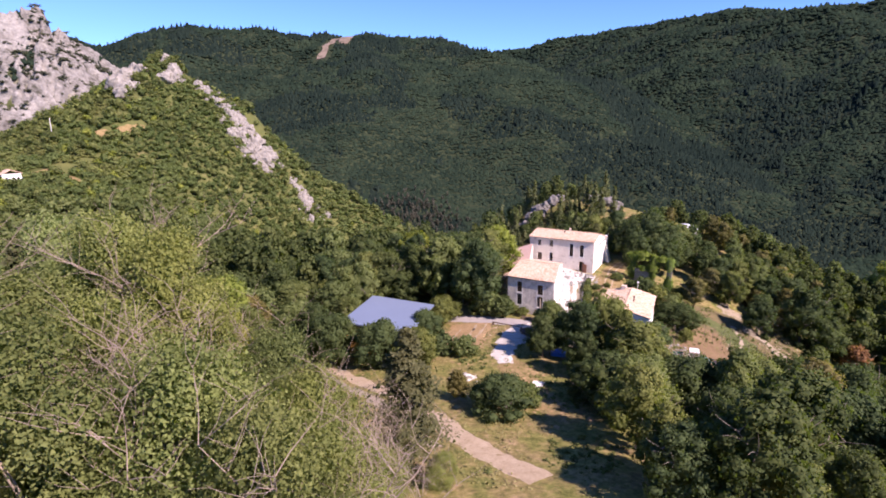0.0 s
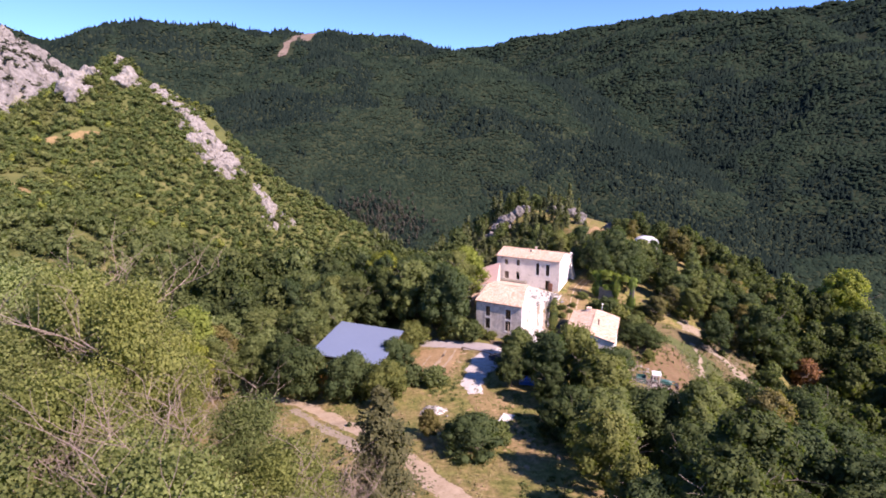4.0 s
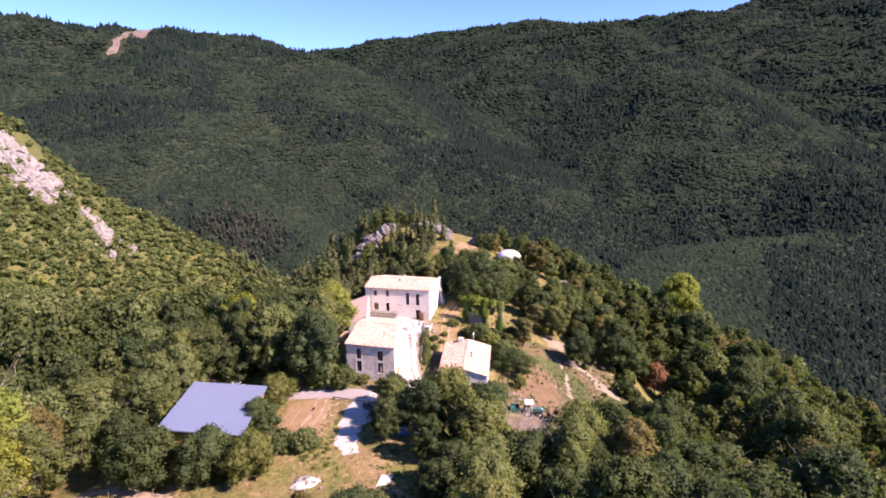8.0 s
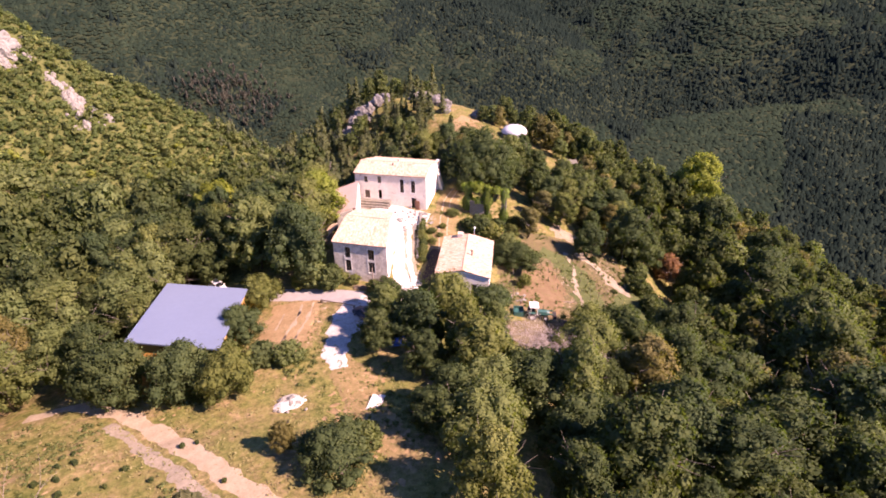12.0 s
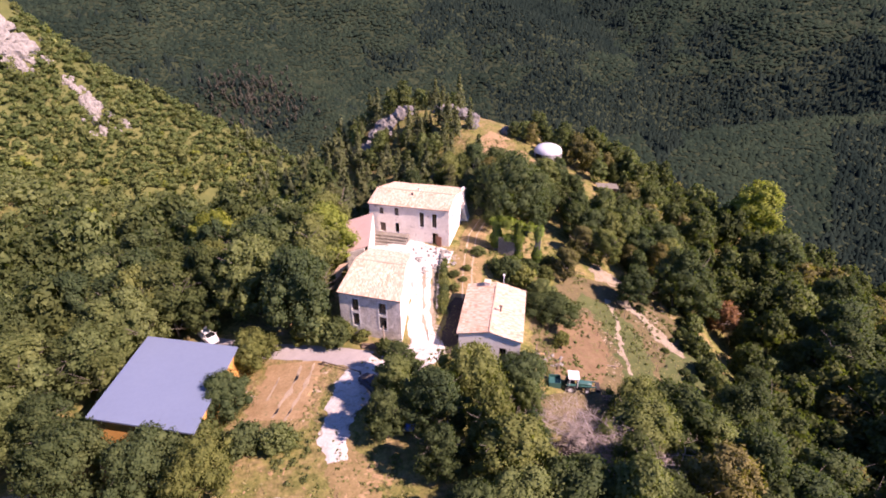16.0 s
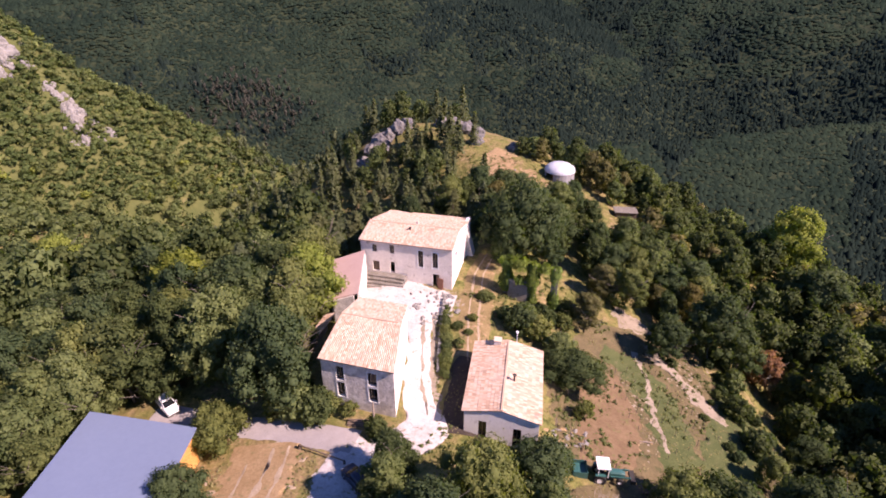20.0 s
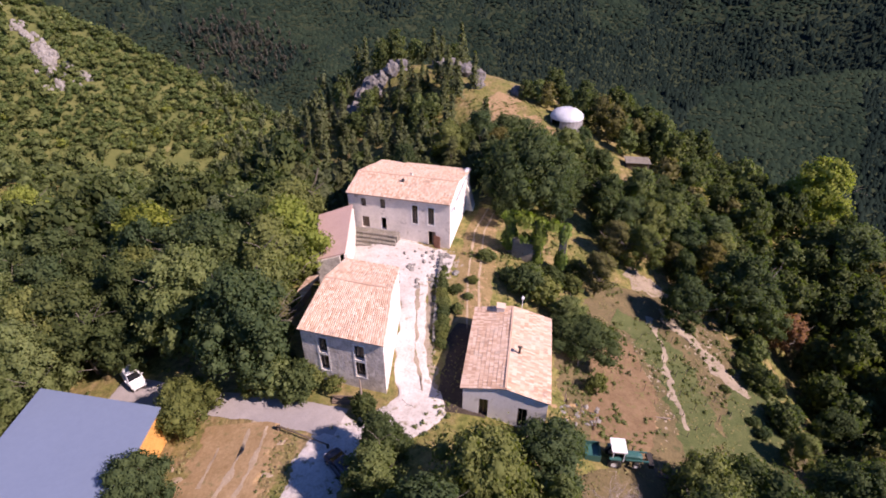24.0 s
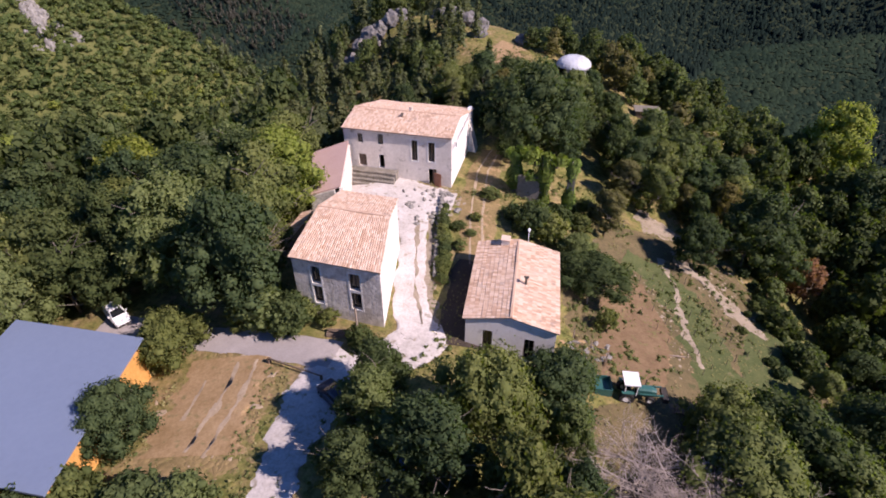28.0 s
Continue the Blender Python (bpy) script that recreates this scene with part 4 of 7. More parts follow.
# the wood beside the barn house
plant([("lime0", 12.0, 113.8, 1.08), ("brown0", 7.7, 102.3, 0.88), ("ash0", 0.8, 107, 1.2), ("oak1", -5.5, 110, 1.1), ("lime1", -5.6, 122.7, 1.2), ("cedar", -15.5, 125.5, 0.78), ("lime0", -42, 172, 1.3), ("oak2", -11, 108, 1.15), ("oak3", -12, 118, 1.0),
       ("ash0", 6.0, 112, 0.95), ("ash1", 4.5, 104.5, 0.8), ("ash3", -18, 104, 1.05), ("oak2", 0, 117, 1.1), ("oak0", 8, 120, 1.0), ("ash2", 13, 124, 0.95), ("oak3", -10.6, 129, 1.1),
       ("pine0", 2, 128, 1.0), ("oak1", -24, 112, 1.1), ("ash1", -28, 101, 1.0), ("pine1", 14, 132, 1.0), ("oak0", -32, 108, 1.1), ("brown1", -34, 96, 0.9)])
# beyond and right of the cottage
plant([("round2", 43.6, 97.2, 0.9, 0.6), ("bush0", 42.6, 91.4, 0.62, 1.5), ("brown0", 50.6, 107, 0.62, 0.9), ("ash1", 43.6, 101, 0.58, 0.6), ("bush1", 39.6, 105.6, 1.4), ("bush0", 41.5, 104.5, 1.2), ("round1", 47.2, 125, 1.4, 1.15),
       ("oak2", 46, 144, 0.85), ("round2", 54.5, 130, 1.0), ("ash2", 60, 138, 0.8), ("round0", 46.2, 77.3, 0.8), ("round1", 50.3, 74, 1.05), ("lime1", 107, 125.5, 1.5),
       ("red", 80.5, 101, 1.0), ("ash3", 60.5, 112, 0.7), ("oak1", 61, 101.6, 0.72), ("oak3", 70.5, 103, 1.05), ("ash1", 67, 124.5, 0.85), ("bush1", 66.5, 92, 1.2), ("bush0", 70, 97, 1.1), ("bush1", 64.5, 86, 1.2), ("ash3", 62, 81, 0.45), ("brown0", 66, 104, 0.4)])
# below the meadow
plant([("oak2", 19.5, 71, 0.6), ("round0", 22, 57.5, 0.95), ("round0", 25, 64, 0.85), ("round2", 30.5, 63.5, 1.0), ("round0", 43.5, 72, 1.1, 0.85), ("round1", 32, 55, 0.95), ("oak3", 40, 50, 0.95),
       ("oak2", 43.5, 46.5, 1.0), ("oak1", 84, 72, 1.4), ("oak0", 101, 112, 1.2), ("oak2", 95, 91, 1.3), ("oak3", 87, 83, 1.35), ("oak1", 78, 64, 1.4), ("oak2", 68, 52, 1.3), ("oak0", 96, 84, 0.75, 1.9), ("oak3", 104, 100, 1.2), ("brown0", 72, 57, 1.15), ("ash1", 19.5, 50, 0.8), ("oak0", 20.5, 63.5, 0.6), ("ash2", 51.5, 70, 0.7), ("oak3", 59, 74, 0.95),
       ("oak0", 33, 48, 1.1), ("oak2", 24, 38, 1.0), ("ash3", 35, 61, 0.95), ("oak1", 53, 60, 0.95), ("oak2", 62, 64, 1.1), ("oak0", 53, 50, 1.3), ("oak3", 29, 72, 0.6)])
# the trees nearest to the eye
plant([("near0", -25.5, 53, 1.45, 1.25), ("near1", -12.3, 43, 1.0, 1.15), ("near2", -7.9, 37, 0.92, 1.12), ("near0", -33, 57, 1.6, 1.22), ("cedar", -58, 76, 1.6), ("near1", -34, 46, 1.55), ("near2", -13, 28, 1.35), ("near0", -24, 40, 1.4),
       ("near1", -20, 26.5, 1.45), ("near2", -29, 31, 1.35), ("near0", -43, 64, 1.65, 1.18), ("near2", -46, 52, 1.6), ("near1", -40, 36, 1.45), ("near0", -14, 19, 0.9), ("near2", -52, 74, 1.5), ("near0", -57, 60, 1.6),
       ("near2", -6.5, 33, 0.85), ("near2", -4.4, 37, 0.55), ("near1", -7.5, 46.5, 0.42), ("near1", -3.2, 44.5, 0.3), ("near2", 0.6, 42, 0.28), ("near1", -5.6, 43.4, 0.36), ("near1", -7.2, 24.5, 1.15), ("cedar", -2.3, 46, 0.93), ("near0", -42, 80, 1.1), ("near2", -18, 35, 1.2), ("near1", -3.6, 23.5, 0.8), ("near2", -31, 68, 1.3), ("near0", -62, 84, 1.3), ("near1", -68, 70, 1.5)])


def replicate(templates, P, scales, turns, squash):
    """Joins copies of small crowns into arrays."""
    VV, QQ, base = [], [], 0
    for i in range(len(P)):
        V, Q = templates[i % len(templates)]
        c, s = math.cos(turns[i]), math.sin(turns[i])
        R = np.array([[c, -s, 0], [s, c, 0], [0, 0, 1]]) * scales[i]
        W = V[:, :3] @ R.T
        W[:, 2] *= squash[i]
        VV.append(np.concatenate([W + P[i], V[:, 3:] @ (R.T / scales[i])], 1))
        QQ.append(Q + base)
        base += len(V)
    return np.concatenate(VV), np.concatenate(QQ)


def woods(name, label, x0, x1, y0, y1, n, gap, mat, templates, smin, smax, keep, seed):
    """A wood too dense to count, in one mesh."""
    rnd = np.random.RandomState(seed)
    X, Y = rnd.uniform(x0, x1, n), rnd.uniform(y0, y1, n)
    ok = keep(X, Y)
    X, Y = X[ok], Y[ok]
    cell, sel = set(), []
    for i in range(len(X)):
        key = (int(X[i] / gap), int(Y[i] / gap))
        if key not in cell:
            cell.add(key)
            sel.append(i)
    X, Y = X[sel], Y[sel]
    P = np.stack([X, Y, ground_z(X, Y) - 0.4], 1)
    V, Q = replicate(templates, P, rnd.uniform(smin, smax, len(P)), rnd.uniform(0, 6.28, len(P)), rnd.uniform(0.85, 1.15, len(P)))
    tagged(new(name, fast_mesh(name, V, Q, mat)), label, "woods", kind="stuff")


def small_crown(seed, H, R, n, leaf, count=3, seg=5, core=0.55):
    """A light crown for woods seen from afar."""
    rnd = np.random.RandomState(seed)
    lobes = [(rnd.normal(0, 0.3) * R, rnd.normal(0, 0.3) * R, H * q, R * s, H * 0.24) for q, s in ((0.35, 0.8), (0.5, 0.75), (0.62, 0.65))[:count]]
    P, d = crown_points(rnd, n, lobes, 0.6)
    V, Q = leaf_cards(P, d, leaf * rnd.uniform(0.6, 1.3, n), rnd)
    cv, cq = core_mesh(rnd, lobes, seg, core)
    return np.concatenate([V, cv]), np.concatenate([Q, cq + len(V)])


MID = [small_crown(200 + k, 8, 3.8, 135, 0.62, 3, 4) for k in range(5)]
MIDPINE = [small_crown(210 + k, 11, 2.3, 70, 0.6) for k in range(3)]


def near_woods():
    """Single trees at the edges of the woods round the farm, and the thick of the woods joined behind them."""
    rnd = random.Random(5)
    put, thick = list(PLACED), []

    def scatter(n, x0, x1, y0, y1, kinds, smin, smax, gap, single=lambda x, y: True, anywhere=False):
        for _ in range(n):
            x, y = rnd.uniform(x0, x1), rnd.uniform(y0, y1)
            if (is_clear(x, y) and not anywhere) or past_edge(x, y) > 16 or any((x - a) ** 2 + (y - b) ** 2 < (0.55 * r + gap) ** 2 for a, b, r in put):
                continue
            s, key = rnd.uniform(smin, smax), rnd.choice(kinds)
            put.append((x, y, 4.4 * s))
            if single(x, y):
                put_tree(key, x, y, s, rnd=rnd, squash=rnd.uniform(0.8, 1.25))
            else:
                thick.append((key[:3], x, y, s))
    scatter(800, -60, 12, 98, 152, ["oak0", "oak1", "oak2", "oak3", "oak1", "ash0", "ash2", "ash3", "oak3"], 0.7, 1.15, 0.5, lambda x, y: x > -25 and y < 124)
    scatter(300, -75, -30, 66, 104, ["ash0", "ash1", "lime0", "oak1", "ash3"], 0.8, 1.1, 0.9, lambda x, y: x > -44)
    scatter(240, 14, 78, 36, 80, ["oak0", "oak1", "oak2", "ash0", "oak3", "ash2", "brown1", "ash3"], 0.45, 0.95, 1.7, lambda x, y: x < 66)
    scatter(1100, 60, 146, 50, 172, ["oak0", "oak1", "oak2", "oak3", "ash2", "oak1", "oak3", "brown1"], 0.42, 0.85, 0.8, lambda x, y: x < 76 and 85 < y < 122)
    scatter(700, -18, 60, 126, 202, ["pine0", "pine1", "oak0", "ash1", "pine0", "pine1", "pine1"], 0.45, 0.8, 0.9, lambda x, y: y < 146 and x > 10)
    scatter(160, 42, 72, 104, 146, ["oak0", "ash0", "oak2", "brown0", "oak1"], 0.4, 0.75, 1.3)
    scatter(75, 33, 52, 172, 187, ["pine0", "pine1", "oak0"], 0.24, 0.38, 0.5, lambda x, y: False, True)
    full = [broad_crown(300 + k, 12, 4.4, 1250, 0.48, 0.14) for k in range(4)]
    cone = [pine_crown(310 + k, 13, 3.2, 850, 0.5) for k in range(3)]
    for key, mat, label in (("oak", LEAF_DARK, "dense dark green trees filling the slope"), ("ash", LEAF, "dense mid green trees filling the slope"), ("lim", LEAF_YELLOW, "yellowish green trees within the wood"),
                            ("bro", LEAF_BROWN, "browning trees within the wood"), ("pin", NEEDLE, "dense grey-green conifers behind the houses")):
        T = np.array([r[1:] for r in thick if r[0] == key])
        if len(T):
            P = np.stack([T[:, 0], T[:, 1], ground_z(T[:, 0], T[:, 1]) - 0.3], 1)
            q = np.random.RandomState(len(T))
            V, Q = replicate(cone if key == "pin" else full, P, T[:, 2], q.uniform(0, 6.28, len(T)), q.uniform(0.8, 1.3, len(T)))
            tagged(new("thick_woods", fast_mesh("thick_woods", V, Q, mat)), label, "woods", kind="stuff")


near_woods()


def beyond(X, Y):
    return (np.hypot(X - 20, Y - 90) > 62) & ~((X > -50) & (X < 125) & (Y > 15) & (Y < 142)) & ~((X > 8) & (X < 150) & (Y > 125) & (Y < 202))


LOW = [(V * np.array([1, 1, 0.85, 1, 1, 1]), Q) for V, Q in [small_crown(230 + k, 7, 3.6, 34, 0.85, 2, 4) for k in range(5)]]


def on_band(X, Y):
    """The bare rock band across the hill."""
    hit = np.zeros(np.shape(X), bool)
    for x, y, r in ((-137, 333, 3), (-127, 329, 4), (-114, 317, 5), (-106, 313, 7), (-101, 305, 8), (-94, 314, 4), (-86, 309, 3), (-79, 304, 5), (-73, 297, 5), (-177, 323, 6), (-152, 326, 4), (-161, 268, 5), (-155, 277, 5), (-150, 283, 4), (-166, 226, 5), (-158, 232, 5), (-148, 226, 4)):
        hit |= np.hypot(X - x, Y - y) < r * (0.55 + 0.9 * vnoise(X / 2.5, Y / 2.5))
    return hit


def on_hill(X, Y):
    return hill_z(X, Y) > np.interp(Y, SPUR_Y, SPUR_Z) - 2


HILL = [small_crown(240 + k, 7, 3.9, 56, 0.9, 2, 4, 0.62) for k in range(7)]


def lush(X, Y):
    """Where trees rather than scrub cover the rocky hill: its folds and its lower half."""
    return fbm(X / 45 + 9, Y / 30, 3) + np.clip((12 - ground_z(X, Y)) / 60, -0.25, 0.35) > -0.20


woods("left_woods", "dense mixed woods on the slope beside the farm", -260, 14, 60, 300, 9000, 4.4, LEAF, MID, 0.6, 1.1, lambda X, Y: beyond(X, Y) & (X < 12) & ~on_hill(X, Y), 1)
woods("hill_trees", "light green trees and shrubs covering the rocky hill", -260, 10, 120, 350, 60000, 2.15, HILL_LEAF, HILL, 0.20, 0.72, lambda X, Y: beyond(X, Y) & on_hill(X, Y) & lush(X, Y) & ~on_band(X, Y), 7)
woods("hill_trees", "taller green trees in the folds of the rocky hill", -260, 10, 120, 350, 5000, 5.6, LEAF, MID, 0.3, 0.95, lambda X, Y: beyond(X, Y) & on_hill(X, Y) & (fbm(X / 30 - 5, Y / 22, 3) > -0.12) & ~on_band(X, Y), 9)
woods("hill_trees", "darker green trees scattered over the rocky hill", -260, 10, 120, 350, 2600, 6.4, LEAF_DARK, MID, 0.3, 0.8, lambda X, Y: beyond(X, Y) & on_hill(X, Y) & (fbm(X / 24 + 15, Y / 18 + 3, 3) > 0.02) & ~on_band(X, Y), 10)
woods("hill_trees", "yellowing trees scattered over the rocky hill", -260, 10, 120, 350, 900, 8.0, LEAF_YELLOW, MID, 0.3, 0.75, lambda X, Y: beyond(X, Y) & on_hill(X, Y) & (fbm(X / 20 - 15, Y / 16 + 3, 3) > 0.05) & ~on_band(X, Y), 12)
woods("hill_scrub", "low yellowish scrub and small trees on the rocky hill", -260, 10, 150, 372, 26000, 2.7, SCRUB, LOW, 0.28, 0.62, lambda X, Y: beyond(X, Y) & on_hill(X, Y) & ~lush(X, Y) & (fbm(X / 22, Y / 14, 3) < 0.19) & ~on_band(X, Y), 3)
woods("hill_bushes", "yellowish bushes on the rocky hill", -240, 0, 170, 340, 900, 9.5, LEAF_LIGHT, LOW, 0.5, 0.9, lambda X, Y: beyond(X, Y) & on_hill(X, Y) & ~on_band(X, Y), 8)
woods("right_woods", "dense dark woods on the slope below the farm", 60, 260, 10, 250, 6000, 4.8, LEAF_DARK, MID, 0.7, 1.15, lambda X, Y: beyond(X, Y) & (past_edge(X, Y) < 22), 2)
woods("north_woods", "dark conifers on the slope behind the houses", -20, 70, 180, 380, 2200, 4.6, NEEDLE, MIDPINE, 0.6, 1.0, lambda X, Y: beyond(X, Y), 4)


# Line along which dark crowns paint the shade behind the far crest.
FAR_CREST_SHADE = [p[:2] for p in polar([(5, 1300, 0), (10, 1190, 0), (15, 1080, 0), (20, 930, 0), (24, 760, 0)])]
SLIDES = [polar([(-9.3, 1240, 0), (-9.6, 1190, 0), (-10.0, 1130, 0)]), polar([(-10.5, 1215, 0), (-11.5, 1120, 0), (-12.1, 1060, 0)])]


def bare_slope(X, Y):
    """Where the two landslips have stripped the far slope."""
    hit = np.zeros(np.shape(X), bool)
    for line in SLIDES:
        for (x0, y0, _), (x1, y1, _) in zip(line, line[1:]):
            t = np.clip(((X - x0) * (x1 - x0) + (Y - y0) * (y1 - y0)) / ((x1 - x0) ** 2 + (y1 - y0) ** 2), 0, 1)
            hit |= np.hypot(X - x0 - t * (x1 - x0), Y - y0 - t * (y1 - y0)) < 15
    return hit


def far_woods():
    """The forest on the mountains across the valley: a rough canopy of small pointed crowns."""
    rnd = np.random.RandomState(11)
    na, nd = 610, 430
    A, L = np.meshgrid(np.arange(na), np.arange(nd))
    A, L = (A + rnd.uniform(-0.1, 1.1, A.shape)).ravel() / na, (L + rnd.uniform(-0.1, 1.1, L.shape)).ravel() / nd
    az, D = np.radians(-42 + 112 * A), 150 * (2600 / 150) ** L
    X, Y = 2 + D * np.sin(az), 5 + D * np.cos(az)
    size = np.maximum(D * 0.0038, 1.8)
    ok = ~((X > -300) & (Y < 380) & (past_edge(X, Y) < 18)) & (rnd.rand(len(X)) < (D * 0.0046 / size) ** 2)
    X, Y, D, size = X[ok], Y[ok], D[ok], size[ok]
    e = 3.0
    Z = ground_z(X, Y)
    slope = np.hypot(ground_z(X + e, Y) - Z, ground_z(X, Y + e) - Z) / e
    ok = (slope < 1.4) & ~bare_slope(X, Y)
    X, Y, Z, size = X[ok], Y[ok], Z[ok], size[ok]
    m = len(X)
    r = rnd.uniform(0.65, 1.45, m) * size
    h = np.minimum(r * rnd.uniform(0.3, 0.8, m) * np.where(rnd.rand(m) < 0.15, 2.2, 1.0), 11)
    stand = (fbm(X / 95 + 4, Y / 70, 4) > 0.085) | (fbm(X / 26, Y / 26 + 8, 2) > 0.24)
    # dark crowns in place of the shaded flank behind the crest
    stand |= from_line(X, Y, FAR_CREST_SHADE) < 75 + 160 * fbm(X / 60 + 2, Y / 60, 3)
    # conifers low on the right; they also darken a slope turned from the sun
    stand |= (X > 200) & (Z < -40 + 160 * fbm(X / 120, Y / 120 + 5, 3))
    r, h = np.where(stand, r * 0.8, r), np.where(stand, np.minimum(h * 1.8, 12), h)
    k = 5
    for pick, mat, label in ((~stand, FAR_LEAF_HAZE, "dense broadleaf forest covering the far mountain slopes"), (stand, FAR_PINE_SHADE, "dark conifer stands on the far slopes, some standing in for shade")):
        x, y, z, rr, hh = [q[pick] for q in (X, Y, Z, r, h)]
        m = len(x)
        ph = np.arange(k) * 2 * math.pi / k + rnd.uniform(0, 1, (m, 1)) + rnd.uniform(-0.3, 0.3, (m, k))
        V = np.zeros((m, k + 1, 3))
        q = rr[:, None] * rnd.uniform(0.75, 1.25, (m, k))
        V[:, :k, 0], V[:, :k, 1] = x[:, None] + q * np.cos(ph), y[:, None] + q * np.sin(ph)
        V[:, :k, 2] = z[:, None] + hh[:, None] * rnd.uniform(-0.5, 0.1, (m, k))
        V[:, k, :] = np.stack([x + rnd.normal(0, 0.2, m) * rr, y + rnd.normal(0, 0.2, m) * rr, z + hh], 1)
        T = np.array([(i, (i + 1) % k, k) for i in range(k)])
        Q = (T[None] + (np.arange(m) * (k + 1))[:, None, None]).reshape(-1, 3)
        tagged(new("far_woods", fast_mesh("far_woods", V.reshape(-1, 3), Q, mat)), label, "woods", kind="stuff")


far_woods()


# ---- lanes and bare ground ----
def strip(name, pts, widths, mat, label, category, lift=0.07, seed=0, step=0.3, ragged=0.25):
    """A band that lies on the ground along a line, with ragged edges."""
    rnd = np.random.RandomState(seed)
    C = []
    for (x0, y0), (x1, y1), w0, w1 in zip(pts, pts[1:], widths, widths[1:]):
        k = max(1, int(math.hypot(x1 - x0, y1 - y0) / step))
        C += [(x0 + (x1 - x0) * i / k, y0 + (y1 - y0) * i / k, w0 + (w1 - w0) * i / k) for i in range(k)]
    C.append((*pts[-1], widths[-1]))
    C = np.array(C)
    for _ in range(4):
        C[1:-1] = (C[:-2] + 2 * C[1:-1] + C[2:]) / 4
    d = np.gradient(C[:, :2], axis=0)
    d /= np.linalg.norm(d, axis=1)[:, None] + 1e-9
    nx = np.stack([d[:, 1], -d[:, 0]], 1)
    m = max(3, int(C[:, 2].max() / 0.6) + 1)
    e0, e1 = rnd.uniform(-ragged, ragged, len(C)), rnd.uniform(-ragged, ragged, len(C))
    k5 = np.array([1, 2, 3, 2, 1]) / 9.0
    e0, e1 = [np.convolve(np.convolve(e, k5, "same"), k5, "same") * 2.2 + 0.25 * e for e in (e0, e1)]
    V, Q = [], []
    for j in range(m):
        t = j / (m - 1) - 0.5
        off = t * C[:, 2] + (e0 if j == 0 else e1 if j == m - 1 else 0)
        X, Y = C[:, 0] + nx[:, 0] * off, C[:, 1] + nx[:, 1] * off
        edge = 0.06 if j in (0, m - 1) else 0.0
        V.append(np.stack([X, Y, ground_z(X, Y) + lift - edge], 1))
    V = np.concatenate(V)
    L = len(C)
    Q = [(j * L + i, j * L + i + 1, (j + 1) * L + i + 1, (j + 1) * L + i) for j in range(m - 1) for i in range(L - 1)]
    return tagged(new(name, fast_mesh(name, V, np.array(Q), mat, True)), label, category, kind="structure")


strip("road", [(-8, 104.5), (1.5, 98.8), (8, 95.2), (15, 91)], [3.0, 2.8, 3.0, 3.8], ASPHALT, "narrow worn grey lane", "road", 0.09, 1, ragged=0.1)
strip("gravel_drive", [(16.5, 90.5), (12.8, 88), (10.8, 83.5), (9.8, 79), (9.6, 75.5)], [4, 4.4, 4.0, 3.2, 1.8], GRAVEL, "white gravel drive with worn edges", "path", 0.07, 2, ragged=0.7)
strip("gravel_path", [(16.5, 90), (19.8, 89.4), (22.9, 90.8), (22.8, 94.6), (23.5, 99), (25.2, 105.4), (26.2, 109.6), (25.8, 114)], [3.2, 4.8, 5.4, 3.6, 3.1, 3.0, 3.6, 7.5], GRAVEL, "white gravel path beside the barn house", "path", 0.08, 3)
strip("path_edge", [(24.6, 92.5), (25.0, 96), (25.9, 101), (27.3, 106), (28.1, 110)], [0.8, 1.1, 1.0, 1.2, 0.9], SOIL, "dry stony soil along the gravel path", "soil", 0.05, 17, ragged=0.5)
strip("wheel_rut", [(23.4, 93), (23.9, 98.4), (25.6, 104.8), (26.6, 109)], [0.3, 0.4, 0.45, 0.3], SOIL, "brownish rut worn into the gravel path", "track", 0.125, 18, ragged=0.3)
strip("courtyard", [(19.5, 117.5), (24.5, 115), (31.5, 111.2)], [6.0, 8.0, 5.5], GRAVEL, "white rubble-strewn courtyard before the house", "yard", 0.065, 13, ragged=0.6)
# The cottage's cast shadow, painted as a dark strip of earth on its left.
strip("bare_earth", [(26.5, 89.4), (27.7, 93), (29.7, 98.5), (30.9, 101)], [5.2, 5.0, 4.2, 2.8], SHADOW_EARTH, "bare earth with the cottage's shadow in its colour", "soil", 0.05, 81, ragged=0.25)
strip("dirt_field", [(6.2, 94.2), (3.2, 84)], [8.2, 7.4], DIRT, "bare reddish strip of dry field", "field", 0.06, 4, ragged=1.1)
strip("dry_verge", [(9.7, 79.5), (10.8, 72), (12.4, 64), (13.6, 57)], [2.4, 5.0, 5.0, 2.5], DRY_GRASS, "dry orange grass below the drive", "grass", 0.035, 64, ragged=0.6)
strip("field_rut", [(8.2, 93), (6.6, 88.4), (4.2, 83.5)], [0.5, 1.1, 0.5], SAND, "pale wheel rut in the dry field", "track", 0.09, 14, ragged=0.4)
strip("field_rut", [(6.4, 93.4), (5.0, 89), (2.8, 84.5)], [0.4, 1.2, 0.5], SAND, "pale wheel rut in the dry field", "track", 0.09, 15, ragged=0.4)
strip("field_rut", [(3.6, 92.2), (2.2, 88)], [0.3, 0.7], SAND, "faint pale rut in the dry field", "track", 0.085, 16, ragged=0.3)
strip("dirt_track", [(-28, 83), (-21, 81.5), (-14.9, 76.5), (-7.5, 67.5), (-1, 58.7), (4, 50), (9, 43)], [1.6, 1.8, 2.0, 2.2, 2.4, 2.8, 3.0], SAND, "pale reddish dirt track across the meadow", "track", 0.06, 5)
